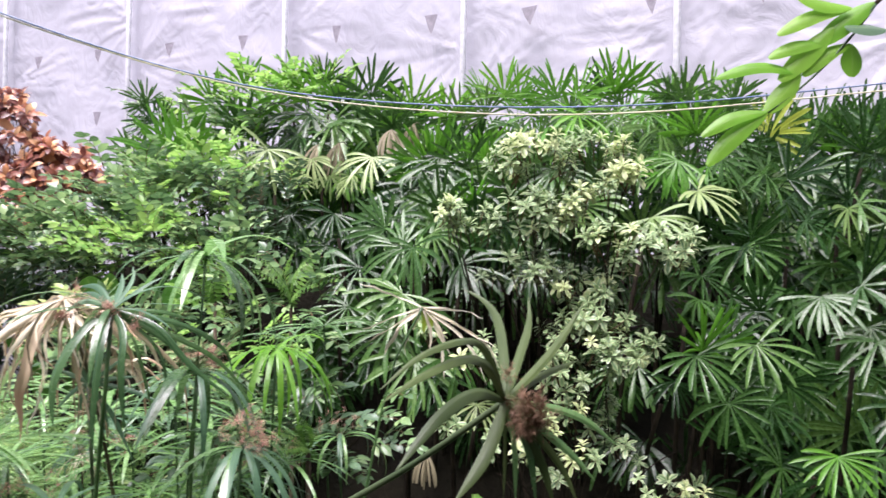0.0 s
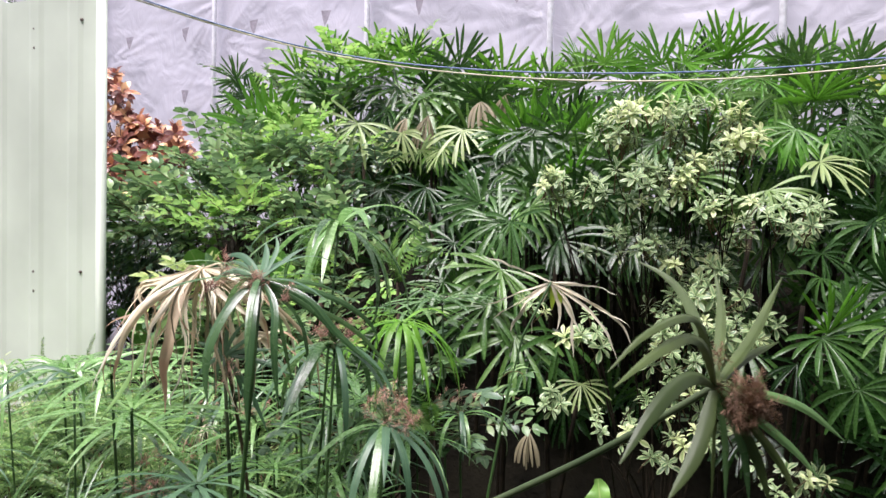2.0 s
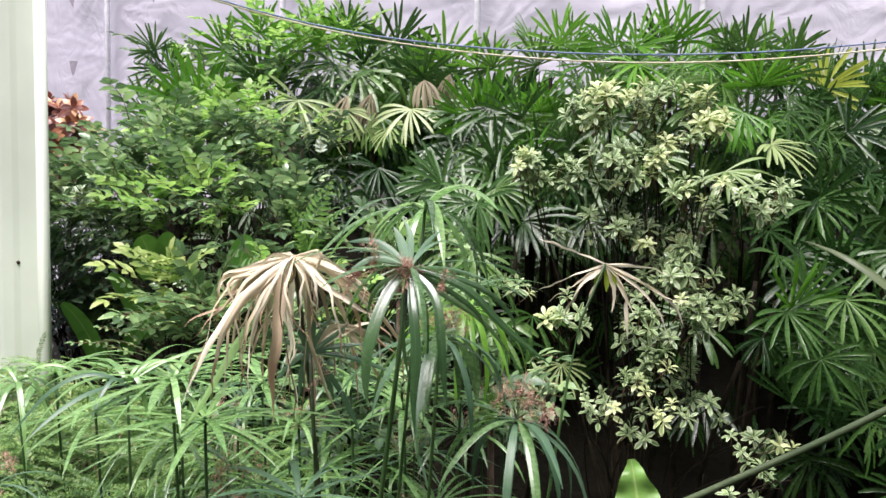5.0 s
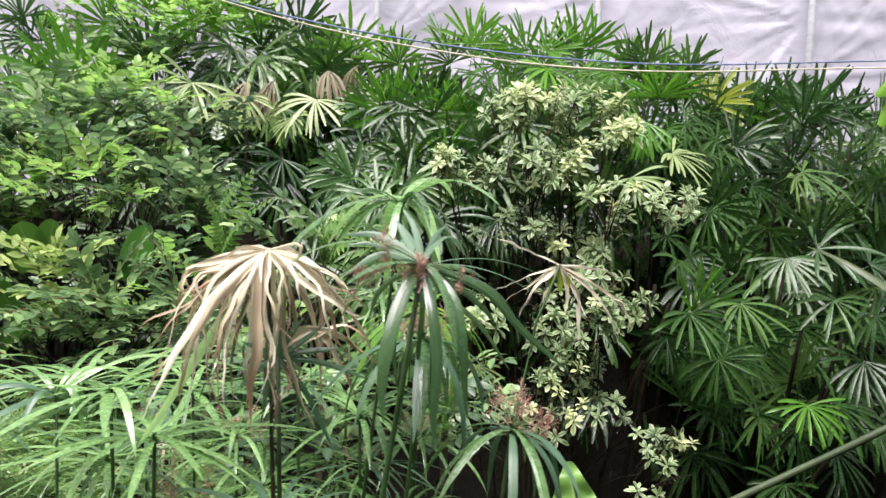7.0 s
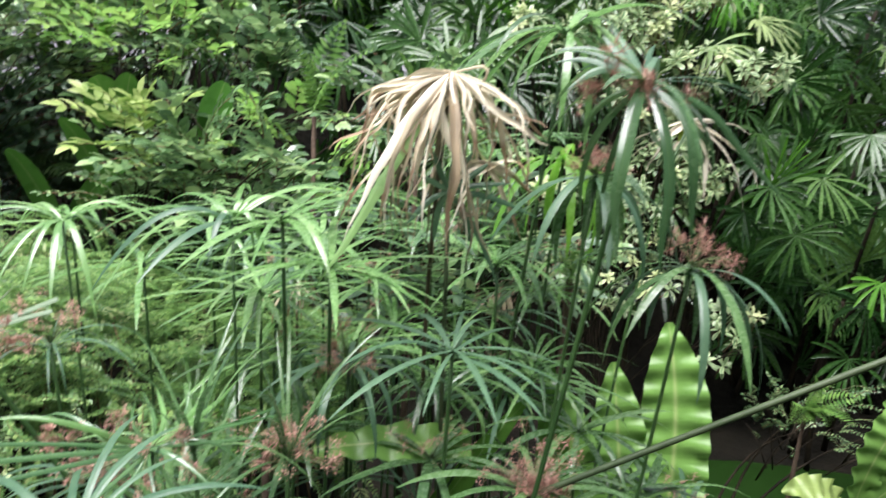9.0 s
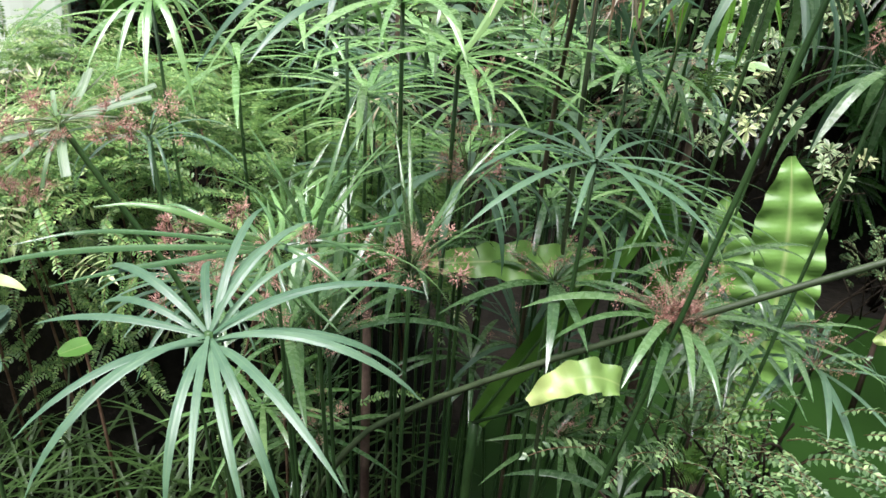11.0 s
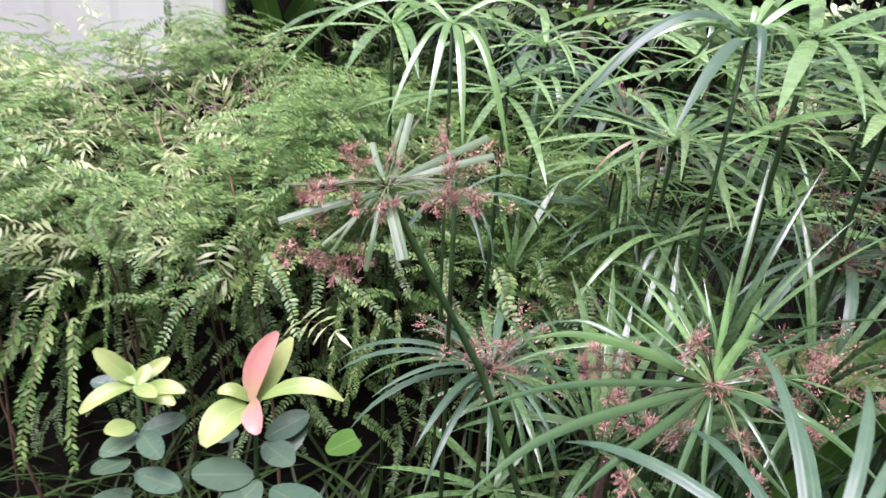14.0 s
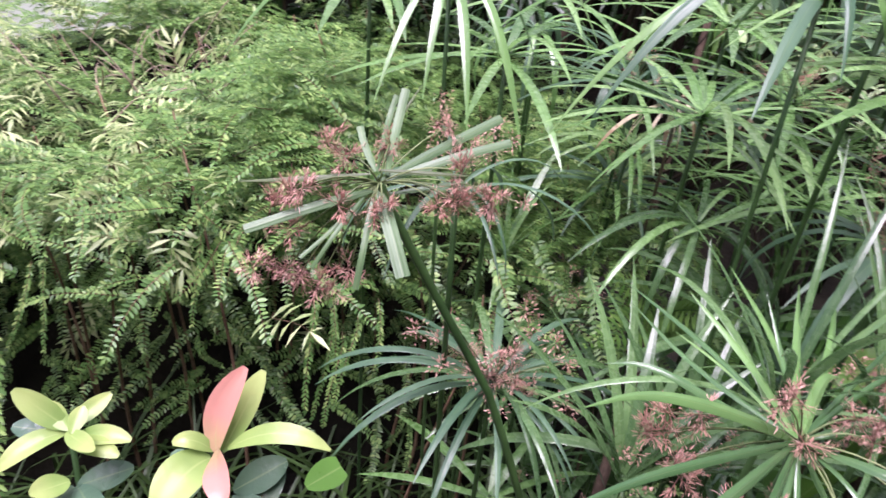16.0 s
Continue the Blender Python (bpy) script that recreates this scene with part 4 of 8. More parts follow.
def sedge(hub_, foot, length, n, look_="green", style="arch", flower=0.0, label="", mix_=None, sag=(0, 0, 0), thick=0.0025, turn=0.0, axis=None, wide=1.0):
    """One culm with its umbrella of bracts. hub_: where the bracts spread; foot: where it leaves the soil."""
    hub, foot = Vector(hub_), Vector((foot[0], foot[1], 0.0))
    words = label or {"green": "green umbrella sedge with long arching bracts", "pale": "light green umbrella sedge with thin spreading bracts",
                      "bluish": "glossy blue-green umbrella sedge with a round bract crown", "dry": "withered straw-brown umbrella sedge with hanging bracts",
                      "fresh": "fresh bright green umbrella sedge with weeping bracts", "olive": "fading olive umbrella sedge with brown-tipped bracts"}[look_]
    thing = CROWNS[tuple(hub_)] = empty("umbrella_sedge", foot, words, "sedge", "umbrella sedges")
    pts = arc(foot, hub, sag, 10)
    part("stem", Geo().add(tube(pts, thick * 1.25, thick, 6)).mesh("stem", M_STEM_BROWN if look_ == "dry" else M_STEM), thing).matrix_parent_inverse = Matrix.Translation(-foot)
    up = Vector(axis).normalized() if axis else (pts[-1] - pts[-3]).normalized().lerp(Vector((0, 0, 1)), 0.45)
    turned = frame_to(up.orthogonal(), up)
    r = random.Random(int(abs(hub.x * 977 + hub.y * 613 + hub.z * 389) * 100))
    for i in range(n):
        kind = mix_ if mix_ and r.random() < 0.35 else look_
        st = r.choice(("kink", "weep", "fall", "fall", "hang", "hang")) if kind == "dry" else style if r.random() < 0.8 else ("flat" if style == "arch" else "arch")
        size = length * (r.uniform(0.5, 1.1) if kind == "dry" else r.uniform(0.78, 1.12))
        ob = part("bract", bract_mesh(kind, st, r.randrange(5)), thing)
        ob.matrix_basis = (Matrix.Translation(hub - foot) @ turned @ Matrix.Rotation(2 * math.pi * (i * 0.618 + r.uniform(-0.04, 0.04)) + turn, 4, "Z")
                           @ Matrix.Translation((0, thick * 0.5, -0.012 * (i / n))) @ Matrix.Diagonal((size * wide * (r.uniform(0.5, 1.6) if kind == "dry" else r.uniform(0.85, 1.15)), size, size, 1)))
    if flower:
        ob = part("flower_head", r.choice(FLOWERS), thing, "reddish-brown sedge flower cluster")
        ob.matrix_basis = Matrix.Translation(hub - foot) @ turned @ Matrix.Diagonal((flower, flower, flower, 1))
    return thing


sedge((-0.39, 1.71, 1.64), (-0.52, 1.80), 0.21, 18, "pale", "weep", 0.0, wide=1.2, label="bright green umbrella sedge with arching bracts", mix_="green")
sedge((-0.37, 1.62, 1.45), (-0.45, 1.68), 0.19, 16, "green", "weep", 0.10, wide=1.3, mix_="bluish")
sedge((-0.27, 1.53, 1.35), (-0.36, 1.6), 0.19, 16, "green", "weep", 0.10, wide=1.2, mix_="bluish")
sedge((-0.77, 1.66, 1.38), (-0.72, 1.72), 0.19, 18, "pale", "flat", 0.0)
sedge((-0.71, 1.62, 1.33), (-0.70, 1.66), 0.19, 20, "pale", "flat", 0.0)
sedge((-0.80, 1.81, 1.24), (-0.78, 1.86), 0.19, 28, "pale", "flat", 0.0, mix_="green", wide=0.8)
sedge((-0.565, 1.55, 1.24), (-0.56, 1.6), 0.17, 16, "bluish", "flat", 0.0)
sedge((-0.92, 1.27, 1.20), (-0.86, 1.36), 0.145, 20, "bluish", "arch", 0.0, thick=0.003, wide=0.95, axis=(-0.1, -0.25, 1))
sedge((-0.46, 1.50, 1.07), (-0.46, 1.58), 0.165, 18, "green", "arch", 0.15)
sedge((-0.68, 1.65, 1.18), (-0.66, 1.7), 0.17, 15, "bluish", "droop", 0.16)
sedge((-0.99, 1.69, 1.005), (-0.96, 1.72), 0.165, 32, "bluish", "arch", 0.17, mix_="green", wide=0.85)
sedge((-0.86, 1.50, 1.15), (-0.80, 1.6), 0.19, 14, "green", "up", 0.0, wide=0.5)
sedge((-0.76, 1.52, 1.12), (-0.74, 1.6), 0.18, 14, "green", "up", 0.14, wide=0.5)
sedge((-1.05, 1.68, 1.205), (-0.97, 1.76), 0.13, 12, "bluish", "droop", 0.12, wide=0.5, turn=0.5)
for i, (x, y, z) in enumerate(((-0.9, 2.1, 1.28), (-0.7, 2.0, 1.29), (-1.12, 2.05, 1.3), (-0.52, 1.92, 1.32), (-0.62, 2.2, 1.33), (-0.25, 2.15, 1.47), (-0.33, 2.25, 1.42), (-0.98, 1.9, 1.26), (-0.42, 1.85, 1.28))):
    sedge((x, y, z), (x + 0.05, y + 0.05), 0.19, 15, "pale" if i != 5 else "green", "flat" if i % 2 else "arch", 0.0, mix_="green")
for i, (x, y, z) in enumerate(((-0.62, 1.95, 1.22), (-0.42, 2.05, 1.26), (-0.75, 2.15, 1.2), (-0.5, 2.3, 1.24), (-0.3, 1.95, 1.2), (-0.85, 2.3, 1.2), (-0.66, 1.8, 1.16), (-0.36, 1.8, 1.12), (-0.2, 2.1, 1.22), (-0.55, 2.1, 1.1))):
    sedge((x, y, z), (x + 0.03, y + 0.06), 0.18, 18, ("pale", "green", "bluish")[i % 3], ("flat", "arch", "droop")[i % 3], 0.12 if i % 4 == 0 else 0.0, mix_="pale", wide=0.85)
sedge((-0.305, 1.892, 1.452), (-0.355, 1.942), 0.2, 20, "fresh", "weep", 0.0, wide=1.0, label="fresh bright green umbrella sedge with weeping bracts")
sedge((-0.743, 1.980, 1.203), (-0.713, 2.020), 0.11, 16, "dry", "flat", 0.0, thick=0.002, label="small withered sedge with curled straw bracts")
r8 = random.Random(77)
for i in range(12):
    x, y = r8.uniform(-0.82, -0.3), r8.uniform(1.72, 2.1)
    sedge((x, y, r8.uniform(1.04, 1.2)), (x + r8.uniform(-0.04, 0.04), y + 0.05), r8.uniform(0.15, 0.19), 20, ("bluish", "pale", "green")[i % 3], ("flat", "arch", "droop")[i % 3], 0.1 if i % 3 == 0 else 0.0, mix_="pale", wide=0.75, thick=0.002)
r7 = random.Random(21)
for i in range(26):
    x, y = r7.uniform(-0.98, -0.15), r7.uniform(1.55, 2.1)
    z = r7.uniform(0.62, 1.08)
    sedge((x, y, z), (x + r7.uniform(-0.08, 0.08), y + r7.uniform(0, 0.1)), r7.uniform(0.15, 0.2), 14, r7.choice(("green", "green", "bluish", "pale")), r7.choice(("arch", "up", "flat")), 0.13 if i % 3 == 0 else 0.0)


# ================= sprays, rosettes and fronds =================
def spray_mesh(name, mat, seed, pairs, leaf, ratio, length, shape="oval", bend=40.0, spread=60.0, alternate=False, whorl=False, n=2):
    """A twig along +y that bends down, with small leaves on both sides."""
    r, gg = random.Random(seed), Geo()
    y = z = 0.0
    line = [(0, 0, 0)]
    step = length / pairs
    for i in range(pairs):
        s = (i + 1) / pairs
        a = radians(25 - bend * s)
        y, z = y + step * math.cos(a), z + step * math.sin(a)
        x = 0.01 * math.sin(3 * s + seed)
        line.append((x, y, z))
        for side in ((-1, 1) if not alternate else ((-1) ** i,)):
            ln = leaf * r.uniform(0.75, 1.2) * (1 - 0.3 * s ** 3)
            yaw = -side * radians(spread + r.uniform(-14, 14))
            m = Matrix.Translation((x, y, z)) @ Matrix.Rotation(yaw, 4, "Z") @ Matrix.Rotation(r.uniform(-0.22, 0.22), 4, "Y")
            gg.add(small_leaf(ln, ln * ratio * r.uniform(0.85, 1.15), radians(r.uniform(-10, 15) + math.degrees(a) * 0.4)) if n == 1 else blade(ln, ln * ratio * r.uniform(0.85, 1.15), shape, r.uniform(-5, 25) + math.degrees(a) * 0.5, 30, 0.25, n), m)
    gg.add(blade(leaf, leaf * ratio, shape, -10, 30, 0.25, max(n, 2)), Matrix.Translation(line[-1]))
    gg.add(tube(line if n > 1 else [*line[:-1:4], line[-1]], length * (0.010 if n > 1 else 0.005), length * (0.005 if n > 1 else 0.0025), 4 if n > 1 else 3), slot=1)
    return gg.mesh(name, mat, M_TWIG)


def rosette_mesh(name, mat, seed, n=8, leaf=0.05, ratio=0.45, shape="obovate"):
    r, gg = random.Random(seed), Geo()
    for i in range(n):
        ring_ = i / n
        lift = 75 * ring_ ** 1.3 + r.uniform(-12, 10)
        ln = leaf * r.uniform(0.8, 1.15) * (1 - 0.35 * ring_)
        m = Matrix.Translation((0, 0, 0.012 * ring_ * 2)) @ Matrix.Rotation(2 * math.pi * i * 0.381 + r.uniform(-0.2, 0.2), 4, "Z")
        gg.add(blade(ln, ln * ratio * r.uniform(0.9, 1.15), shape, lift, 38, 0.2, 4), m)
    gg.add(tube([(0, 0, -0.07), (0.004, 0, -0.03), (0, 0, 0.01)], 0.0026, 0.002, 4), slot=1)
    return gg.mesh(name, mat, M_TWIG)


ROSES = [rosette_mesh("leaf_rosette", M_VARIEG, i, 10 + i % 4, 0.052, 0.34) for i in range(6)]
ROSES_PALE = [rosette_mesh("leaf_rosette", M_VARIEG_PALE, 20 + i, 11, 0.052, 0.34) for i in range(3)]
VINES = {
    "mid": [spray_mesh("leafy_twig", M_VINE, i, 5 + i % 3, 0.062, 0.5, 0.21, "oval", 50, 55, alternate=False, n=3) for i in range(5)],
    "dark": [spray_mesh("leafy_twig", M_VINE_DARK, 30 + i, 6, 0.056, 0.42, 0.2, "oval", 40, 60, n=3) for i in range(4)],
    "light": [spray_mesh("leafy_twig", M_VINE_LIGHT, 50 + i, 5, 0.062, 0.5, 0.18, "oval", 45, 55, n=3) for i in range(4)],
    "yellow": [spray_mesh("leafy_twig", M_YELLOW, 70 + i, 4, 0.075, 0.42, 0.16, "oval", 40, 50, n=3) for i in range(3)],
    "small": [spray_mesh("leafy_twig", M_VINE, 90 + i, 9, 0.026, 0.5, 0.2, "oval", 50, 62) for i in range(4)],
    "croton": [rosette_mesh("leaf_rosette", M_CROTON, 110 + i, 9, 0.15, 0.46, "oval") for i in range(4)],
    "canopy": [spray_mesh("leafy_twig", M_VINE, 130 + i, 8, 0.11, 0.3, 0.5, "lance", 60, 50, n=2) for i in range(3)],
}


def shrub(name, root, label, category, group=""):
    return empty(name, (root[0], root[1], 0), label, category, group)


def foliage(thing, centre, size, count, kind, scale=1.0, out=(0, -0.7, 0.5), seed=0, branch=True, thick=0.007, from_=None):
    """Twigs spread over a lump of a shrub, pointing outwards, with a branch that carries them."""
    r, c = random.Random(int(abs(centre[0] * 71 + centre[1] * 37 + centre[2] * 101) * 100) + seed), Vector(centre)
    pool = {"rose": ROSES, "rose_new": ROSES_PALE}.get(kind) or VINES[kind]
    upright, twigs = kind in ("rose", "rose_new", "croton"), []
    for i in range(count):
        d = Vector((r.gauss(0, 1), r.gauss(0, 1), r.gauss(0, 1))).normalized() * r.uniform(0.35, 1.0) ** 0.5
        q = c + Vector((d.x * size[0], d.y * size[1], d.z * size[2]))
        way = (Vector((d.x, d.y, d.z * 0.7)) * 0.7 + Vector((0, -0.35, 0.95) if kind.startswith("rose") else out) + Vector((r.uniform(-0.4, 0.4), r.uniform(-0.3, 0.3), r.uniform(-0.2, 0.3)))).normalized()
        me = r.choice(ROSES_PALE) if kind == "rose" and r.random() < 0.12 else r.choice(pool)
        k = scale * r.uniform(0.75, 1.2)
        if upright:
            turn = frame_to(way.orthogonal(), way) @ Matrix.Rotation(r.uniform(0, 6.28), 4, "Z")
        else:
            way.z *= 0.6
            turn = frame_to(way, Vector((r.uniform(-0.3, 0.3), -0.5, 1)))
        ob = part("leaf_rosette" if upright else "leafy_twig", me, thing)
        ob.matrix_basis = Matrix.Translation(q - thing.location) @ turn @ Matrix.Diagonal((k, k, k, 1))
        twigs.append(ob)
    if branch:
        a = Vector(from_) if from_ else Vector((thing.location.x + r.uniform(-0.05, 0.05), thing.location.y, 0.0))
        rose = kind in ("rose", "rose_new")
        gg = Geo().add(tube(arc(a, c + Vector((0, 0.06 if rose else 0, 0)), (r.uniform(-0.06, 0.06), 0.22 if rose else 0.08, 0.05), 8), thick * (0.7 if rose else 1), 0.002, 5))
        for i in range(3 if rose else 6):
            e = c + Vector((r.uniform(-1, 1) * size[0], r.uniform(-0.6, 0.6) * size[1], r.uniform(-0.8, 0.8) * size[2]))
            gg.add(tube(arc(a.lerp(c, r.uniform(0.6, 0.95)), e, (0, 0, 0.02), 4), 0.003, 0.0015, 4))
        limb = part("branch", gg.mesh("branch", M_CANE), thing, "thin dark brown branch")
        limb.matrix_parent_inverse = Matrix.Translation(-thing.location)
        for ob in twigs:
            ob.parent, ob.matrix_basis = limb, Matrix.Translation(thing.location) @ ob.matrix_basis


vs = shrub("variegated_shrub", (0.55, 3.3), "variegated shrub with cream-edged rosettes of small leaves", "shrub")
foliage(vs, (0.365, 3.250, 2.022), (0.19, 0.12, 0.08), 20, "rose")
foliage(vs, (0.607, 3.250, 2.046), (0.13, 0.12, 0.09), 15, "rose")
foliage(vs, (0.739, 3.200, 2.000), (0.09, 0.1, 0.08), 12, "rose_new")
foliage(vs, (0.391, 3.200, 2.080), (0.16, 0.1, 0.05), 9, "rose_new")
foliage(vs, (0.112, 3.250, 1.795), (0.12, 0.1, 0.06), 11, "rose")
foliage(vs, (0.041, 3.300, 1.816), (0.04, 0.04, 0.04), 4, "rose_new")
foliage(vs, (0.387, 3.200, 1.808), (0.19, 0.12, 0.09), 20, "rose")
foliage(vs, (0.563, 3.200, 1.838), (0.10, 0.1, 0.08), 12, "rose_new")
foliage(vs, (0.681, 3.100, 1.708), (0.13, 0.1, 0.06), 11, "rose")
foliage(vs, (0.857, 3.000, 1.688), (0.12, 0.1, 0.06), 11, "rose")
foliage(vs, (0.315, 3.300, 1.602), (0.15, 0.1, 0.09), 14, "rose")
foliage(vs, (0.576, 3.250, 1.532), (0.14, 0.1, 0.09), 14, "rose")
foliage(vs, (0.646, 3.150, 1.418), (0.12, 0.1, 0.10), 13, "rose")
foliage(vs, (0.718, 3.100, 1.295), (0.12, 0.1, 0.09), 14, "rose")
foliage(vs, (0.552, 3.200, 1.344), (0.13, 0.1, 0.09), 13, "rose")
foliage(vs, (0.526, 3.260, 1.183), (0.10, 0.1, 0.08), 10, "rose")
foliage(vs, (0.595, 3.210, 1.047), (0.15, 0.1, 0.09), 11, "rose")
foliage(vs, (0.446, 3.210, 0.899), (0.12, 0.1, 0.08), 3, "rose")
foliage(vs, (0.328, 3.110, 0.787), (0.11, 0.1, 0.09), 2, "rose")
foliage(vs, (0.529, 3.110, 0.821), (0.10, 0.1, 0.08), 3, "rose")
foliage(vs, (0.806, 3.160, 0.905), (0.14, 0.1, 0.06), 4, "rose")
foliage(vs, (0.914, 3.110, 0.805), (0.12, 0.1, 0.06), 3, "rose")
foliage(vs, (0.177, 3.100, 1.232), (0.10, 0.1, 0.07), 2, "rose")
foliage(vs, (0.866, 2.950, 0.831), (0.16, 0.1, 0.06), 4, "rose", 0.7)
foliage(vs, (0.775, 2.900, 0.707), (0.16, 0.1, 0.08), 5, "rose", 0.8)
foliage(vs, (0.272, 2.900, 1.02), (0.12, 0.1, 0.08), 5, "rose", 0.75)

for q in ((0.425, 3.200, 1.574), (0.527, 3.200, 1.538), (0.634, 3.150, 1.485), (0.563, 3.150, 1.360), (0.706, 3.100, 1.294), (0.458, 3.100, 1.240), (0.615, 3.100, 1.190), (0.511, 3.050, 1.095), (0.408, 3.000, 1.023), (0.544, 3.000, 0.917), (0.047, 3.000, 1.038), (0.182, 3.100, 1.285), (-0.025, 3.000, 1.347), (0.913, 3.100, 1.638), (0.744, 3.150, 1.610), (0.613, 3.050, 1.316), (0.652, 3.150, 1.887), (0.506, 3.200, 1.968), (0.304, 3.200, 1.982), (0.402, 3.150, 1.818), (0.078, 3.300, 1.772), (0.180, 3.250, 1.731)):
    foliage(vs, q, (0.06, 0.06, 0.045), 5, "rose", 0.85, branch=False)

lm = shrub("climbing_shrub", (-1.0, 4.9), "tangled climbing shrub with small oval green leaves", "shrub", "leafy shrubs")
foliage(lm, (-1.641, 5.200, 2.604), (0.42, 0.2, 0.13), 7, "mid")
foliage(lm, (-1.191, 5.000, 2.670), (0.3, 0.2, 0.1), 10, "light")
foliage(lm, (-0.958, 4.900, 2.622), (0.2, 0.2, 0.08), 5, "light")
foliage(lm, (-1.782, 5.200, 2.411), (0.35, 0.2, 0.14), 6, "light")
foliage(lm, (-1.365, 4.900, 2.377), (0.3, 0.2, 0.12), 12, "mid")
foliage(lm, (-0.960, 5.000, 2.363), (0.3, 0.2, 0.1), 6, "mid")
foliage(lm, (-1.113, 4.750, 2.591), (0.22, 0.12, 0.08), 10, "light", 0.75, branch=False)
foliage(lm, (-0.771, 4.800, 2.688), (0.22, 0.12, 0.08), 10, "light", 0.75, branch=False)
foliage(lm, (-1.221, 4.300, 2.164), (0.22, 0.12, 0.08), 10, "light", 0.75, branch=False)
foliage(lm, (-0.946, 4.100, 2.015), (0.22, 0.12, 0.08), 10, "light", 0.75, branch=False)
lk = shrub("climbing_shrub", (-0.9, 4.2), "climbing shrub with small oval leaves, inner ones coloured dark for shade", "shrub", "leafy shrubs")
foliage(lk, (-1.256, 4.200, 2.006), (0.35, 0.2, 0.10), 12, "light")
foliage(lk, (-1.461, 4.200, 1.980), (0.25, 0.2, 0.10), 7, "light")
foliage(lk, (-1.335, 4.100, 1.848), (0.3, 0.2, 0.13), 16, "mid")
foliage(lk, (-1.30, 3.90, 1.83), (0.3, 0.12, 0.12), 12, "light", 0.75)
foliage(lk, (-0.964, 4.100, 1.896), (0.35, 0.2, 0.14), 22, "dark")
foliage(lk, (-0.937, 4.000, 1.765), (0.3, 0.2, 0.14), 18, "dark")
ln_ = shrub("leafy_shrub", (-1.5, 3.9), "loose green shrub with oval leaves beside the steel hoarding", "shrub", "leafy shrubs")
foliage(ln_, (-1.446, 3.800, 1.714), (0.4, 0.2, 0.11), 22, "mid")
foliage(ln_, (-1.688, 3.600, 1.606), (0.32, 0.2, 0.15), 22, "mid")
foliage(ln_, (-1.837, 3.600, 1.573), (0.2, 0.2, 0.15), 15, "mid", 0.9, out=(0.3, 0.2, 0.6))
foliage(ln_, (-1.742, 3.500, 1.458), (0.2, 0.15, 0.12), 18, "mid", 0.9, out=(0.3, 0.2, 0.6))
foliage(ln_, (-1.317, 3.600, 1.638), (0.3, 0.15, 0.08), 15, "light", 0.8)
foliage(ln_, (-1.098, 3.700, 1.653), (0.26, 0.2, 0.13), 15, "mid")
foliage(ln_, (-1.176, 3.300, 1.641), (0.2, 0.12, 0.08), 12, "light", 0.8)
foliage(ln_, (-1.388, 3.500, 1.675), (0.3, 0.15, 0.13), 15, "mid")
foliage(ln_, (-0.958, 3.400, 1.624), (0.28, 0.15, 0.07), 13, "mid")
foliage(ln_, (-0.877, 3.400, 1.475), (0.22, 0.15, 0.12), 15, "mid")
foliage(ln_, (-1.471, 4.000, 1.938), (0.35, 0.2, 0.13), 19, "mid")
foliage(ln_, (-1.273, 4.000, 1.893), (0.3, 0.2, 0.10), 15, "mid")
foliage(ln_, (-1.603, 3.500, 1.603), (0.3, 0.2, 0.13), 16, "mid")
foliage(ln_, (-1.051, 3.300, 1.452), (0.3, 0.2, 0.12), 16, "mid")
lq = shrub("leafy_shrub", (-0.9, 2.9), "low green undergrowth shrub with pointed leaves", "shrub", "leafy shrubs")
foliage(lq, (-1.034, 2.900, 1.264), (0.25, 0.15, 0.13), 24, "mid", 0.75)
foliage(lq, (-0.780, 3.000, 1.321), (0.25, 0.15, 0.16), 24, "light", 0.7)
foliage(lq, (-0.852, 2.700, 1.236), (0.3, 0.15, 0.10), 20, "mid")
foliage(lq, (-1.098, 2.750, 1.181), (0.16, 0.12, 0.07), 12, "small")
foliage(lq, (-0.978, 2.750, 1.277), (0.18, 0.12, 0.1), 18, "mid", 0.8)
foliage(lq, (-0.452, 2.600, 1.448), (0.22, 0.15, 0.12), 16, "mid", 0.7)
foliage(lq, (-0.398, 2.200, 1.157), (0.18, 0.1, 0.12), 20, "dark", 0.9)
foliage(lq, (-0.241, 2.300, 1.193), (0.16, 0.1, 0.14), 20, "mid", 0.7)
foliage(lq, (-0.487, 2.400, 1.177), (0.16, 0.1, 0.08), 14, "mid", 0.7)
foliage(ln_, (-1.586, 4.200, 1.860), (0.3, 0.2, 0.16), 18, "mid")
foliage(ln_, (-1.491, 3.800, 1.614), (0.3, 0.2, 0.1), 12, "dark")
foliage(ln_, (-1.582, 3.600, 1.551), (0.3, 0.2, 0.1), 12, "light", 0.7)
foliage(ln_, (-1.258, 3.600, 1.674), (0.3, 0.2, 0.1), 12, "light", 0.7)
yb = shrub("yellowish_bush", (-1.2, 3.0), "young bush with pale yellow-green leaves", "shrub")
foliage(yb, (-1.163, 2.920, 1.361), (0.12, 0.08, 0.06), 16, "yellow", 0.85)
cr = shrub("croton", (-3.0, 6.25), "red and orange croton shrub against grey tarpaulin", "shrub")
foliage(cr, (-3.062, 6.100, 2.386), (0.25, 0.2, 0.12), 19, "croton", 0.85)
foliage(cr, (-3.504, 6.200, 2.814), (0.14, 0.15, 0.14), 12, "croton", 0.77)
foliage(cr, (-3.563, 6.300, 2.538), (0.14, 0.15, 0.2), 11, "croton", 0.68)
foliage(cr, (-2.909, 6.000, 2.163), (0.25, 0.2, 0.14), 22, "croton", 0.85)
foliage(cr, (-3.196, 5.900, 2.062), (0.3, 0.2, 0.22), 28, "croton", 0.85)
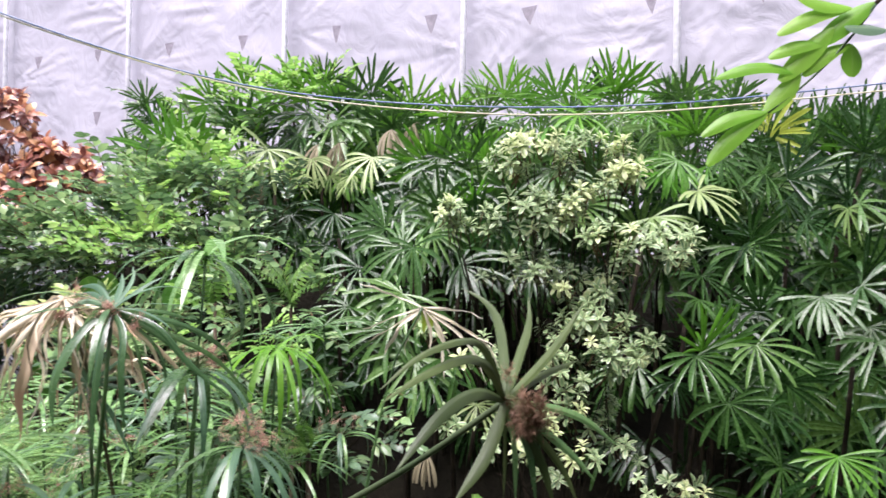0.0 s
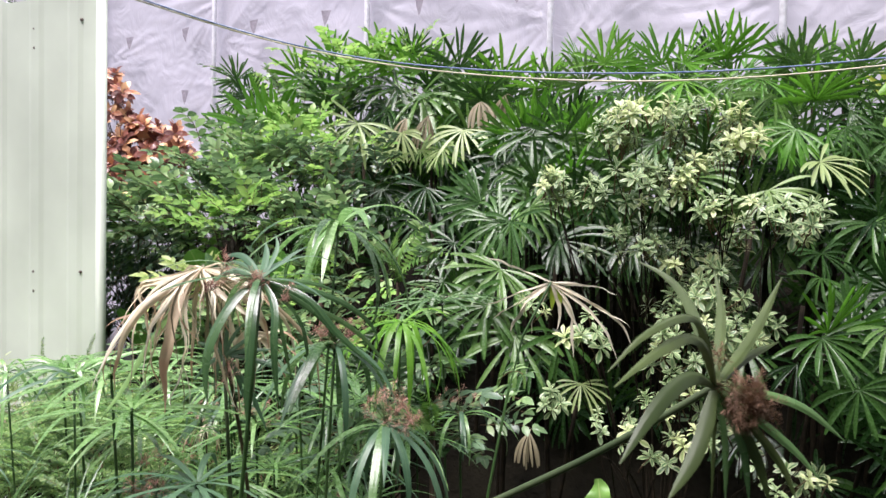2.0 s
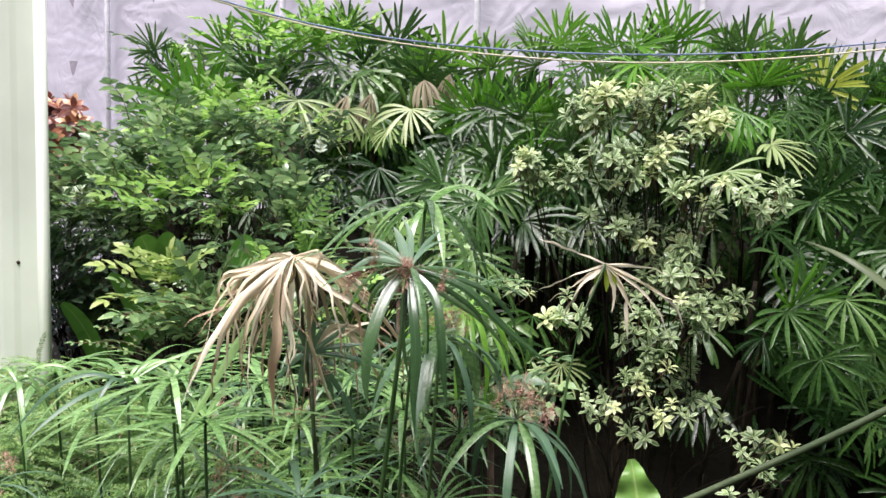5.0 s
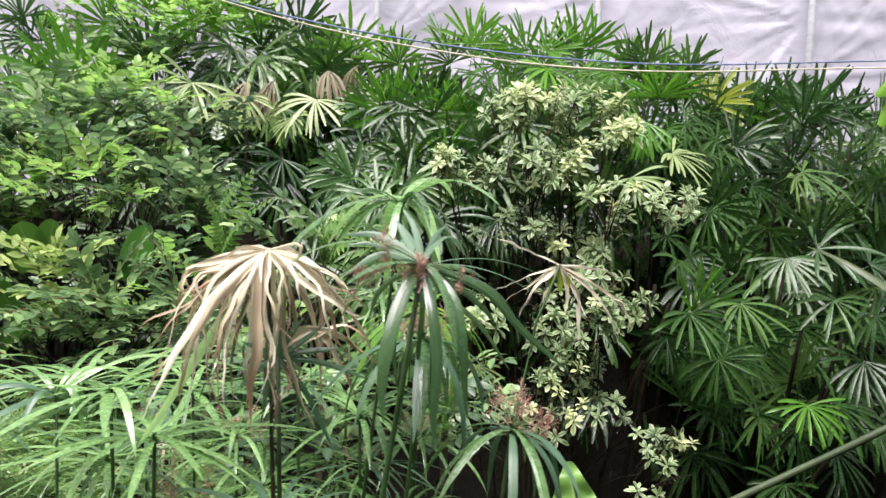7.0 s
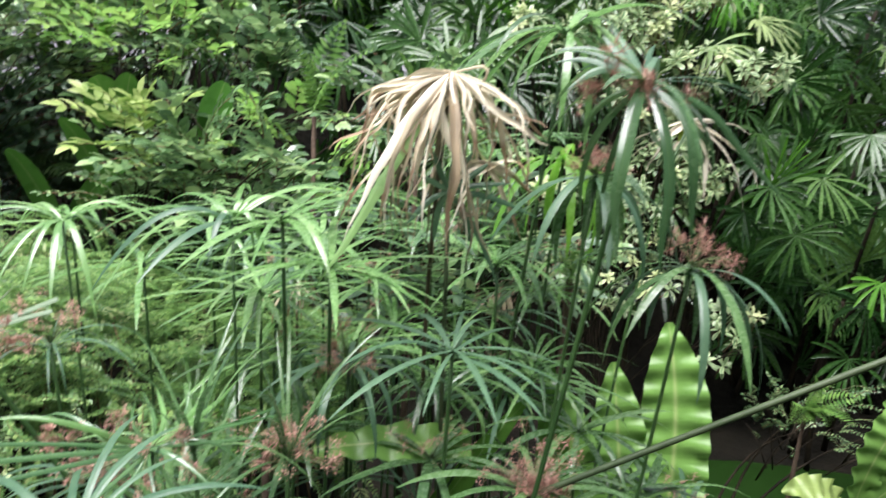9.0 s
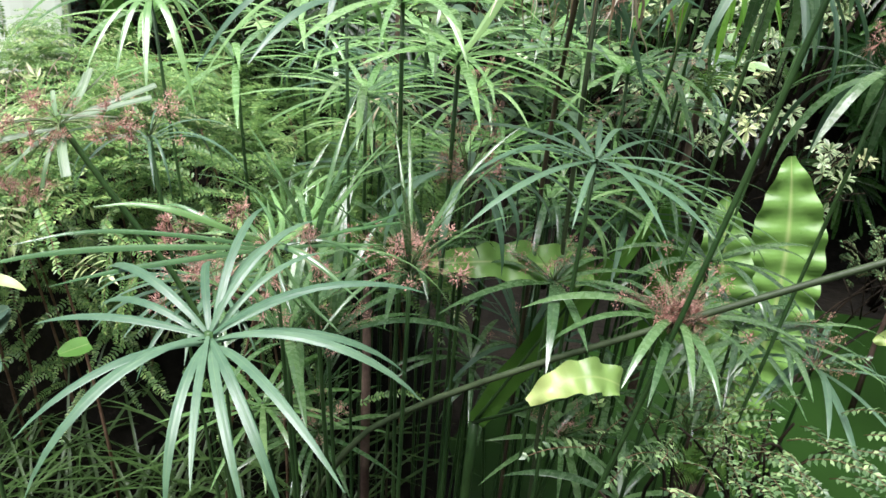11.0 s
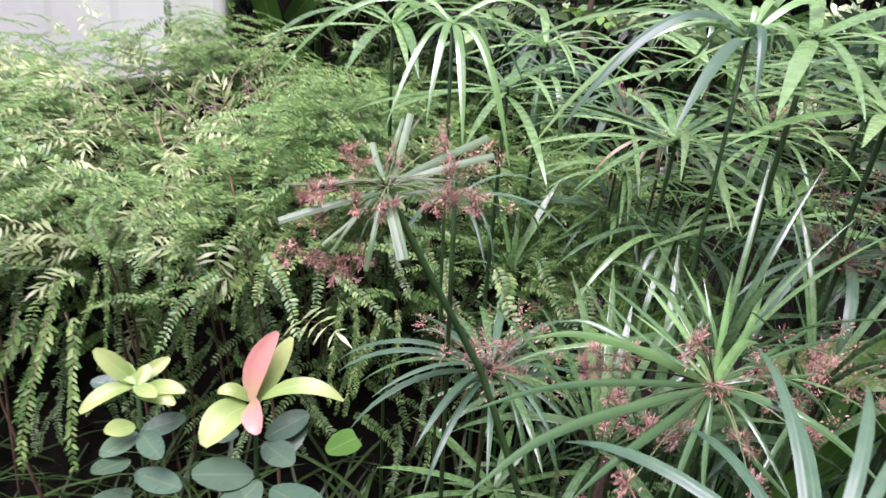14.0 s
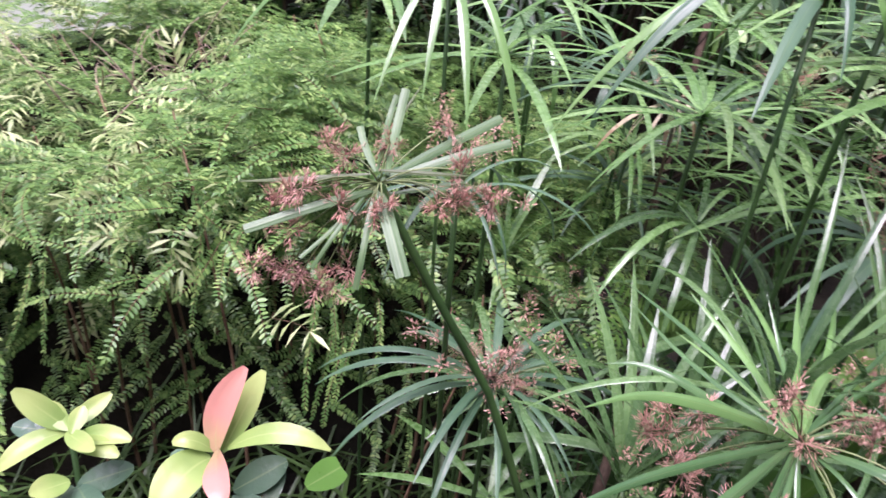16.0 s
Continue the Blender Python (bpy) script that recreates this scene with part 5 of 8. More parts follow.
foliage(cr, (-2.993, 5.800, 1.851), (0.35, 0.2, 0.15), 25, "croton", 0.85)
foliage(cr, (-3.010, 5.900, 2.245), (0.3, 0.2, 0.2), 18, "croton", 0.85)
foliage(cr, (-3.339, 6.000, 2.563), (0.2, 0.2, 0.2), 12, "croton", 0.85)
foliage(cr, (-3.226, 5.900, 2.110), (0.4, 0.2, 0.25), 19, "croton", 0.85)
lb = shrub("leafy_shrub", (-2.2, 4.8), "mixed green shrub in front of the croton", "shrub", "leafy shrubs")
foliage(lb, (-2.215, 4.600, 1.682), (0.5, 0.3, 0.13), 19, "mid")
foliage(lb, (-2.059, 3.900, 1.557), (0.3, 0.3, 0.2), 19, "small", 1.6)
foliage(lb, (-1.782, 3.600, 1.406), (0.2, 0.15, 0.15), 19, "mid", 0.9, out=(0.3, 0.3, 0.6))
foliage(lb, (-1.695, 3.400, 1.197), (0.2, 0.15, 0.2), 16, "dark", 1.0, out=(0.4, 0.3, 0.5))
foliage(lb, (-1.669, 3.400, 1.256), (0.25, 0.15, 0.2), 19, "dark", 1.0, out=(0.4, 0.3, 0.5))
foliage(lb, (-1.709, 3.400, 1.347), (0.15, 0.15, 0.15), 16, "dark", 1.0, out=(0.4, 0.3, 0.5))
foliage(lb, (-2.140, 4.300, 1.715), (0.35, 0.2, 0.10), 19, "light", 0.65)
foliage(lb, (-2.082, 4.000, 1.551), (0.35, 0.2, 0.12), 19, "light", 0.65)
foliage(lb, (-1.752, 4.200, 1.643), (0.3, 0.2, 0.12), 16, "mid", 0.8)
foliage(lb, (-1.812, 4.600, 1.778), (0.3, 0.2, 0.12), 15, "light", 0.65)
foliage(lb, (-1.737, 3.400, 1.306), (0.10, 0.1, 0.12), 19, "mid", 0.7, out=(0.3, 0.3, 0.6))
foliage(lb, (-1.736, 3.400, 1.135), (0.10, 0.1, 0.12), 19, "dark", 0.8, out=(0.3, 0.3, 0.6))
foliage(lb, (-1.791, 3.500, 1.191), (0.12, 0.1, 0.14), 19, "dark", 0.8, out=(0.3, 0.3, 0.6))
tb = shrub("tree", (-5.0, 8.1), "broadleaf tree showing above the steel hoarding", "tree")
foliage(tb, (-5.636, 7.600, 4.166), (0.6, 0.3, 0.3), 60, "canopy", 0.6, thick=0.12)
foliage(tb, (-6.724, 7.600, 4.635), (0.9, 0.3, 0.5), 50, "canopy", 0.8, thick=0.1)
foliage(tb, (-6.263, 7.700, 5.158), (0.7, 0.3, 0.4), 50, "canopy", 0.8, thick=0.1)
lw = shrub("low_bush", (0.75, 2.75), "low small-leaved bush over the dark water", "shrub")
foliage(lw, (1.036, 2.700, 0.543), (0.25, 0.15, 0.10), 34, "small", 0.55)
foliage(lw, (1.372, 2.700, 0.449), (0.2, 0.15, 0.08), 16, "small", 0.55)
foliage(lw, (0.991, 2.700, 0.477), (0.2, 0.15, 0.08), 16, "small", 0.55)
lv = shrub("low_bush", (-0.15, 1.62), "low fern-like undergrowth with tiny leaves", "shrub")
foliage(lv, (-0.336, 1.489, 0.886), (0.12, 0.1, 0.05), 26, "small", 0.4)
foliage(lv, (-0.455, 1.461, 0.891), (0.12, 0.1, 0.05), 22, "small", 0.4)
foliage(lv, (-0.233, 1.536, 0.886), (0.14, 0.1, 0.06), 26, "small", 0.4)


# fern fronds
def frond_mesh(seed, mat, pairs=16, length=0.3, width=0.09, bend=60):
    r, gg = random.Random(seed), Geo()
    y = z = 0.0
    line = [(0, 0, 0)]
    for i in range(pairs):
        s = (i + 1) / pairs
        a = radians(35 - bend * s)
        y, z = y + length / pairs * math.cos(a), z + length / pairs * math.sin(a)
        line.append((0, y, z))
        ln = width * math.sin(math.pi * (0.12 + 0.84 * s) ** 0.8) * r.uniform(0.9, 1.1)
        for side in (-1, 1):
            m = Matrix.Translation((0, y, z)) @ Matrix.Rotation(-side * radians(72), 4, "Z")
            gg.add(blade(ln, length / pairs * 0.85, "lance", math.degrees(a) * 0.3 + 5, 30, 0.15, 2), m)
    gg.add(tube(line, 0.0016, 0.0008, 4), slot=1)
    return gg.mesh("frond", mat, M_STEM)


FROND = [frond_mesh(i, M_FERN, 16, 0.3, 0.075, 55 + 10 * i) for i in range(3)]
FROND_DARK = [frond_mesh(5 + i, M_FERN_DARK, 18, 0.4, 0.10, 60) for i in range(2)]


def fern(x, y, z, n, size, face=(0, -1, 0.6), dark=False, spread=1.0):
    thing = empty("fern", (x, y, 0), "fern with feathery fronds, shade put into its dark green" if dark else "fresh green fern with feathery fronds", "fern", "ferns")
    r = random.Random(int(abs(x * 91 + y * 57) * 100))
    gg = Geo().add(tube([(0, 0, 0), (0.01, 0.02, z * 0.5), (0, 0, z)], 0.012, 0.006, 6))
    part("rhizome", gg.mesh("rhizome", M_BARK), thing)
    for i in range(n):
        d = Vector(face) + Vector((r.uniform(-1, 1), r.uniform(-0.5, 0.5), r.uniform(-0.4, 0.5))) * spread
        ob = part("frond", r.choice(FROND_DARK if dark else FROND), thing)
        k = size * r.uniform(0.8, 1.2)
        ob.matrix_basis = Matrix.Translation((0, 0, z)) @ frame_to(d, (0, -0.6, 1)) @ Matrix.Diagonal((k, k, k, 1))


fern(*(-0.427, 2.600, 1.474), 5, 0.7, (0.1, -0.6, 0.9))
fern(*(-0.691, 2.700, 1.477), 4, 0.75, (0.2, -0.6, 0.8))
fern(*(-0.246, 1.950, 1.222), 5, 0.36, (0.1, -0.7, 0.5))
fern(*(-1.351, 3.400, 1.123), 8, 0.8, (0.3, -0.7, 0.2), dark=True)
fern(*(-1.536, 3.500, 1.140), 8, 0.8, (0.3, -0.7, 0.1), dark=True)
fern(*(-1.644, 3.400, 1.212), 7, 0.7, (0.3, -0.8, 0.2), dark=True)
fern(*(0.924, 2.600, 0.596), 9, 0.6, (0, -0.7, 0.4))
fern(*(-0.790, 1.800, 0.996), 6, 0.45, (0, -0.7, 0.4))
fern(*(-0.325, 1.600, 0.754), 9, 0.4, (0, -0.7, 0.6))



def leaf_between(a, b, width, shape="oval", face=(0, -1, 0.4), sag=(0, 0, 0), n=10, fold=0.15, wave=0.0, waves=0.0):
    """A leaf from its base a to its tip b, its upper side turned to face."""
    pts = arc(a, b, sag, n)
    v, uv, f = [], [], []
    for i, c in enumerate(pts):
        d = (pts[min(i + 1, n)] - pts[max(i - 1, 0)]).normalized()
        side = d.cross(Vector(face)).normalized()
        up = side.cross(d)
        s = i / n
        w = width / 2 * SHAPES[shape](s)
        k = wave * math.sin(2 * math.pi * waves * s)
        for t in (-1, -0.5, 0, 0.5, 1):
            q = c + side * (t * w) + up * (fold * w * abs(t) + k * abs(t) * t * (1 if t > 0 else -0.9))
            v.append(tuple(q))
            uv.append(((t + 1) / 2, s))
    for i in range(n):
        for k in range(4):
            f.append((i * 5 + k, i * 5 + k + 1, i * 5 + k + 6, i * 5 + k + 5))
    return np.array(v), f, np.array(uv, float)


def add_leaf(thing, mat, a, b, width, shape="oval", name="leaf", label="", **kw):
    ob = part(name, Geo().add(leaf_between(a, b, width, shape, **kw)).mesh(name, mat), thing, label)
    ob.matrix_parent_inverse = Matrix.Translation(-thing.location)
    return ob


def swoop(thing, mat, pts, width, shape="strap", face=(0, -0.7, 0.8), name="bract", label="", fold=-0.2, twist=0.0, curl=0.0):
    """A leaf along a smooth line through a few points, its upper side turned to face; twist: degrees on its way, curl: uneven wander."""
    line = evenly(rounded(pts, 3), 16)
    n, v, uv, f = 16, [], [], []
    for i, c in enumerate(line):
        d = (line[min(i + 1, n)] - line[max(i - 1, 0)]).normalized()
        side = d.cross(Vector(face)).normalized()
        up, w = side.cross(d), width / 2 * SHAPES[shape](i / n)
        if twist or curl:
            a = radians(twist) * i / n
            side, up = side * math.cos(a) + up * math.sin(a), up * math.cos(a) - side * math.sin(a)
            c = c + noise.noise_vector(line[-1] * 40 + Vector((i * 0.33, 0, 0))) * curl * (i / n)
            w *= 1 + 0.45 * noise.noise(line[-1] * 60 + Vector((0, i * 0.4, 0)))
        for t in (-1, -0.5, 0, 0.5, 1):
            v.append(tuple(c + side * (t * w) + up * (fold * w * abs(t))))
            uv.append(((t + 1) / 2, i / n))
        if i:
            f += [((i - 1) * 5 + k, (i - 1) * 5 + k + 1, i * 5 + k + 1, i * 5 + k) for k in range(4)]
    ob = part(name, Geo().add((np.array(v), f, np.array(uv, float))).mesh(name, mat), thing, label)
    ob.matrix_parent_inverse = Matrix.Translation(-thing.location)
    return ob


def add_stem(thing, a, b, r0, r1, mat, sag=(0, 0, 0), name="stem"):
    ob = part(name, Geo().add(tube(arc(a, b, sag, 8), r0, r1, 6)).mesh(name, mat), thing)
    ob.matrix_parent_inverse = Matrix.Translation(-thing.location)


# bird's-nest fern
bn = empty("nest_fern", (0.08, 2.15, 0), "bird's-nest fern with bright wavy-edged fronds", "fern")
add_stem(bn, (0.08, 2.15, 0), (0.08, 2.14, 0.35), 0.05, 0.04, M_BARK, name="root_ball")
add_leaf(bn, M_NEST, (0.08, 2.10, 0.36), (0.122, 2.19, 1.055), 0.155, "frond", "frond", face=(-0.5, -1, 0.3), sag=(0.03, -0.04, 0), n=72, wave=0.016, waves=12, fold=0.1)
add_leaf(bn, M_NEST, (0.05, 2.10, 0.36), (-0.039, 2.129, 0.983), 0.125, "frond", "frond", face=(-0.4, -1, 0.4), sag=(-0.02, -0.05, 0), n=72, wave=0.016, waves=12, fold=0.1)
add_leaf(bn, M_NEST, (0.04, 2.10, 0.36), (-0.187, 2.102, 0.972), 0.1, "frond", "frond", face=(-0.4, -1, 0.4), sag=(-0.02, -0.05, 0), n=60, wave=0.016, waves=10, fold=0.1)
bn2 = empty("nest_fern", (1.05, 2.5, 0), "bird's-nest fern with bright yellow-green wavy fronds", "fern")
add_stem(bn2, (1.05, 2.5, 0), (1.05, 2.49, 0.25), 0.05, 0.04, M_BARK, name="root_ball")
add_leaf(bn2, M_YELLOW, (1.05, 2.48, 0.26), (0.744, 2.44, 0.42), 0.08, "frond", "frond", face=(-0.1, -0.8, 0.8), sag=(0, -0.03, 0.08), n=48, wave=0.016, waves=7, fold=0.1)
add_leaf(bn2, M_NEST, (1.05, 2.48, 0.26), (1.153, 2.400, 0.685), 0.12, "frond", "frond", face=(-0.1, -0.8, 0.8), sag=(-0.05, -0.03, 0.1), n=60, wave=0.016, waves=9, fold=0.1)
add_leaf(bn2, M_NEST, (1.05, 2.48, 0.26), (1.3, 2.25, 0.6), 0.12, "frond", "frond", face=(-0.1, -0.8, 0.8), sag=(0, -0.03, 0.12), n=60, wave=0.016, waves=9, fold=0.1)
add_leaf(bn2, M_NEST, (1.05, 2.48, 0.26), (1.2, 2.5, 0.75), 0.12, "frond", "frond", face=(-0.1, -0.8, 0.4), sag=(0, -0.03, 0.05), n=60, wave=0.016, waves=9, fold=0.1)
# broad leaves low among the sedges
bl = empty("broad_leaf_plant", (-0.62, 1.75, 0), "low plant with broad light green leaves", "plant")
bhub = (-0.62, 1.72, 0.75)
add_stem(bl, (-0.62, 1.75, 0), bhub, 0.012, 0.008, M_STEM)
add_stem(bl, bhub, (-0.546, 1.427, 1.038), 0.003, 0.002, M_STEM)
add_leaf(bl, M_SPROUT, (-0.547, 1.425, 1.036), (-0.644, 1.418, 1.022), 0.034, "broad", sag=(0, 0, 0.02), face=(0, -0.7, 1), n=30, wave=0.006, waves=4, label="yellowed broad leaf")
add_stem(bl, bhub, (-0.503, 1.646, 1.052), 0.003, 0.002, M_STEM)
add_leaf(bl, M_NEST, (-0.503, 1.646, 1.052), (-0.724, 1.632, 1.068), 0.05, "broad", sag=(0, 0, 0.01), face=(0, -0.8, 0.9), n=40, wave=0.007, waves=5)
add_leaf(bl, M_BROAD, (-0.26, 1.90, 0.74), (-0.303, 1.866, 1.083), 0.06, "broad", sag=(0, -0.02, 0), face=(-0.2, -1, 0.3), n=14)
add_stem(bl, bhub, (-0.26, 1.90, 0.75), 0.004, 0.003, M_STEM)
add_leaf(bl, M_BROAD, bhub, (-0.398, 1.714, 1.092), 0.04, "broad", sag=(0, 0, 0.02), face=(0, -1, 0.3), n=14, wave=0.004, waves=4)
# erect broad leaves in the shade
tl_ = empty("broad_leaf_plant", (-1.35, 3.3, 0), "shaded plant with upright glossy broad leaves", "plant")
add_stem(tl_, (-1.35, 3.3, 0), (-1.35, 3.28, 1.2), 0.014, 0.01, M_STEM)
add_leaf(tl_, M_BROAD, (-1.298, 3.200, 1.379), (-1.334, 3.150, 1.533), 0.11, "broad", sag=(0, 0, 0.02))
add_leaf(tl_, M_BROAD, (-1.265, 3.200, 1.380), (-1.230, 3.150, 1.547), 0.09, "broad", sag=(0, 0, 0.02))
add_leaf(tl_, M_BROAD, (-0.994, 3.100, 1.360), (-0.948, 3.100, 1.541), 0.09, "broad", sag=(0, 0, 0.02))
add_leaf(tl_, M_BROAD, (-1.327, 3.200, 1.160), (-1.424, 3.100, 1.402), 0.06, "broad", sag=(0, 0, 0.04))
add_leaf(tl_, M_BROAD, (-1.441, 3.100, 1.054), (-1.540, 3.000, 1.312), 0.06, "broad", sag=(0, 0, 0.04))
add_leaf(tl_, M_BROAD, (-1.423, 3.200, 1.087), (-1.179, 3.000, 1.298), 0.06, "broad", sag=(0, 0, 0.04))


def young_tree(root, base, label):
    t = empty("young_ficus", (root[0], root[1], 0), label, "sapling", "young leafy saplings")
    add_stem(t, (root[0], root[1], 0), base, 0.0035, 0.002, M_STEM)
    return t


s1 = young_tree((-1.33, 1.55), (-1.301, 1.543, 1.070), "sapling with yellow-green young leaves above grey-green ones")
add_leaf(s1, M_SPROUT, (-1.303, 1.547, 1.076), (-1.335, 1.553, 1.103), 0.0155, "ellip", fold=0.3, face=(0, -0.8, 1))
add_leaf(s1, M_SPROUT, (-1.305, 1.547, 1.076), (-1.284, 1.573, 1.084), 0.0116, "ellip", fold=0.3, face=(0.2, -0.8, 1))
add_leaf(s1, M_SPROUT, (-1.305, 1.546, 1.074), (-1.338, 1.521, 1.065), 0.0135, "ellip", fold=0.3, face=(0, -0.5, 1), sag=(0, 0, 0.006))
add_leaf(s1, M_SPROUT, (-1.303, 1.542, 1.078), (-1.277, 1.517, 1.088), 0.0116, "ellip", fold=0.3, face=(0, -0.5, 1))
add_leaf(s1, M_SPROUT, (-1.302, 1.542, 1.068), (-1.261, 1.534, 1.080), 0.0129, "ellip", fold=0.3, face=(0, -0.5, 1), sag=(0, 0, 0.006))
add_leaf(s1, M_GREYLEAF, (-1.309, 1.550, 1.070), (-1.343, 1.557, 1.068), 0.0153, "ellip", face=(0, -0.5, 1))
add_leaf(s1, M_SPROUT, (-1.301, 1.530, 1.047), (-1.318, 1.513, 1.054), 0.0161, "ellip", fold=0.3, face=(0, -0.5, 1))
add_leaf(s1, M_GREYLEAF, (-1.300, 1.536, 1.036), (-1.264, 1.540, 1.049), 0.0181, "ellip", face=(0, -0.5, 1))
add_leaf(s1, M_GREYLEAF, (-1.300, 1.536, 1.036), (-1.270, 1.494, 1.048), 0.0181, "ellip", face=(0, -0.5, 1))
add_leaf(s1, M_GREYLEAF, (-1.302, 1.536, 1.035), (-1.319, 1.504, 1.038), 0.0181, "ellip", face=(0, -0.5, 1))
add_leaf(s1, M_GREYLEAF, (-1.303, 1.516, 1.025), (-1.316, 1.481, 1.043), 0.0181, "ellip", face=(0, -0.5, 1))
add_leaf(s1, M_GREYLEAF, (-1.298, 1.511, 1.016), (-1.255, 1.488, 1.024), 0.0195, "ellip", face=(0, -0.5, 1))
add_leaf(s1, M_GREYLEAF, (-1.304, 1.514, 0.995), (-1.320, 1.468, 1.013), 0.0209, "ellip", face=(0, -0.5, 1))
add_leaf(s1, M_SPROUT, (-1.302, 1.543, 1.079), (-1.319, 1.560, 1.087), 0.0113, "ellip", fold=0.3, face=(0, -0.8, 1))
add_leaf(s1, M_SPROUT, (-1.298, 1.538, 1.081), (-1.295, 1.554, 1.090), 0.0104, "ellip", fold=0.3, face=(0.2, -0.8, 1))
add_leaf(s1, M_SPROUT, (-1.298, 1.538, 1.070), (-1.267, 1.526, 1.074), 0.0122, "ellip", fold=0.3, face=(0.2, -0.8, 1), sag=(0, 0, 0.005))
s2 = young_tree((-1.2, 1.5), (-1.204, 1.520, 1.085), "sapling with salmon-pink new leaves and grey-green older leaves")
add_leaf(s2, M_PINK, (-1.206, 1.520, 1.085), (-1.189, 1.538, 1.139), 0.0174, "ellip", fold=0.3, face=(-0.3, -1, 0.3), sag=(-0.006, 0, 0), label="salmon-pink new leaf")
add_leaf(s2, M_SPROUT, (-1.203, 1.524, 1.081), (-1.180, 1.552, 1.125), 0.0167, "ellip", fold=0.3, face=(-0.5, -1, 0.2))
add_leaf(s2, M_SPROUT, (-1.199, 1.521, 1.087), (-1.135, 1.510, 1.098), 0.0129, "oval", face=(0, -0.6, 1), sag=(0, 0, 0.014))
add_leaf(s2, M_SPROUT, (-1.208, 1.521, 1.085), (-1.231, 1.517, 1.095), 0.0103, "ellip", fold=0.3, face=(0, -0.6, 1), sag=(0, 0, 0.006))
add_leaf(s2, M_PINK, (-1.205, 1.517, 1.090), (-1.192, 1.469, 1.098), 0.0155, "ellip", fold=0.3, face=(0, -1, 0.6), sag=(0, -0.008, 0.008), label="salmon-pink new leaf")
add_leaf(s2, M_SPROUT, (-1.209, 1.519, 1.081), (-1.234, 1.482, 1.073), 0.0266, "ellip", fold=0.3, face=(-0.2, -0.7, 1), sag=(0, 0, 0.008))
add_leaf(s2, M_GREYLEAF, (-1.197, 1.522, 1.048), (-1.163, 1.530, 1.067), 0.0209, "ellip", face=(0, -0.5, 1))
add_leaf(s2, M_GREYLEAF, (-1.198, 1.520, 1.044), (-1.170, 1.488, 1.053), 0.0209, "ellip", face=(0, -0.5, 1))
add_leaf(s2, M_GREYLEAF, (-1.224, 1.534, 1.045), (-1.243, 1.559, 1.045), 0.0153, "ellip", face=(0, -0.5, 1))
add_leaf(s2, M_GREYLEAF, (-1.218, 1.524, 1.049), (-1.245, 1.518, 1.054), 0.0167, "ellip", face=(0, -0.5, 1))
add_leaf(s2, M_GREYLEAF, (-1.200, 1.489, 1.040), (-1.240, 1.469, 1.058), 0.0251, "ellip", face=(0, -0.5, 1))
add_leaf(s2, M_GREYLEAF, (-1.195, 1.487, 1.036), (-1.216, 1.436, 1.041), 0.0251, "ellip", face=(0, -0.5, 1))
add_leaf(s2, M_GREYLEAF, (-1.186, 1.484, 1.032), (-1.137, 1.433, 1.054), 0.0264, "ellip", face=(0, -0.5, 1))
add_leaf(s2, M_GREYLEAF, (-1.185, 1.508, 1.036), (-1.168, 1.539, 1.062), 0.0209, "ellip", face=(0, -0.5, 1))
add_leaf(s2, M_BROAD, (-1.126, 1.619, 0.966), (-1.154, 1.598, 0.965), 0.024, "broad", face=(0, -0.5, 1), label="round green leaf")

# compound leaf that hangs in from a tree beside the path
ob_ = empty("overhanging_branch", (1.9, 0.9, 0), "bright green compound leaf on an overhanging branch", "branch")
add_stem(ob_, (1.9, 0.9, 0), (1.75, 1.05, 2.9), 0.05, 0.02, M_BARK, name="trunk")
add_stem(ob_, (1.75, 1.05, 2.9), (0.856, 1.795, 2.140), 0.012, 0.004, M_TWIG, sag=(0, 0, 0.1), name="limb")
add_stem(ob_, (0.856, 1.795, 2.140), (0.651, 1.795, 1.926), 0.003, 0.0018, M_STEM, sag=(0.01, 0, -0.01), name="leaf_stalk")
swoop(ob_, M_LEAFLET, ((0.648, 1.795, 1.924), (0.591, 1.795, 1.887), (0.537, 1.795, 1.824)), 0.0344, "ellip", face=(0, -0.9, 0.5), name="leaflet")
swoop(ob_, M_LEAFLET, ((0.648, 1.795, 1.928), (0.586, 1.795, 1.920), (0.525, 1.795, 1.879)), 0.0275, "ellip", face=(0, -0.9, 0.5), name="leaflet")
swoop(ob_, M_LEAFLET, ((0.712, 1.795, 2.003), (0.688, 1.795, 1.971), (0.646, 1.795, 1.926)), 0.0361, "ellip", face=(0, -0.9, 0.5), name="leaflet")
swoop(ob_, M_LEAFLET, ((0.709, 1.795, 2.003), (0.634, 1.795, 2.020), (0.550, 1.795, 1.990)), 0.0267, "ellip", face=(0, -0.9, 0.5), name="leaflet")
swoop(ob_, M_LEAFLET, ((0.808, 1.795, 2.061), (0.762, 1.795, 2.043), (0.718, 1.795, 1.998)), 0.0292, "ellip", face=(0, -0.9, 0.5), name="leaflet")
swoop(ob_, M_LEAFLET, ((0.808, 1.795, 2.061), (0.813, 1.795, 2.030), (0.811, 1.795, 1.998)), 0.0404, "ellip", face=(0, -0.9, 0.5), name="leaflet")
swoop(ob_, M_LEAFLET, ((0.762, 1.795, 2.061), (0.704, 1.795, 2.058), (0.652, 1.795, 2.031)), 0.0292, "ellip", face=(0, -0.9, 0.5), name="leaflet")
swoop(ob_, M_LEAFLET, ((0.775, 1.795, 2.092), (0.727, 1.795, 2.042), (0.673, 1.795, 1.988)), 0.0396, "ellip", face=(0, -0.9, 0.5), name="leaflet")
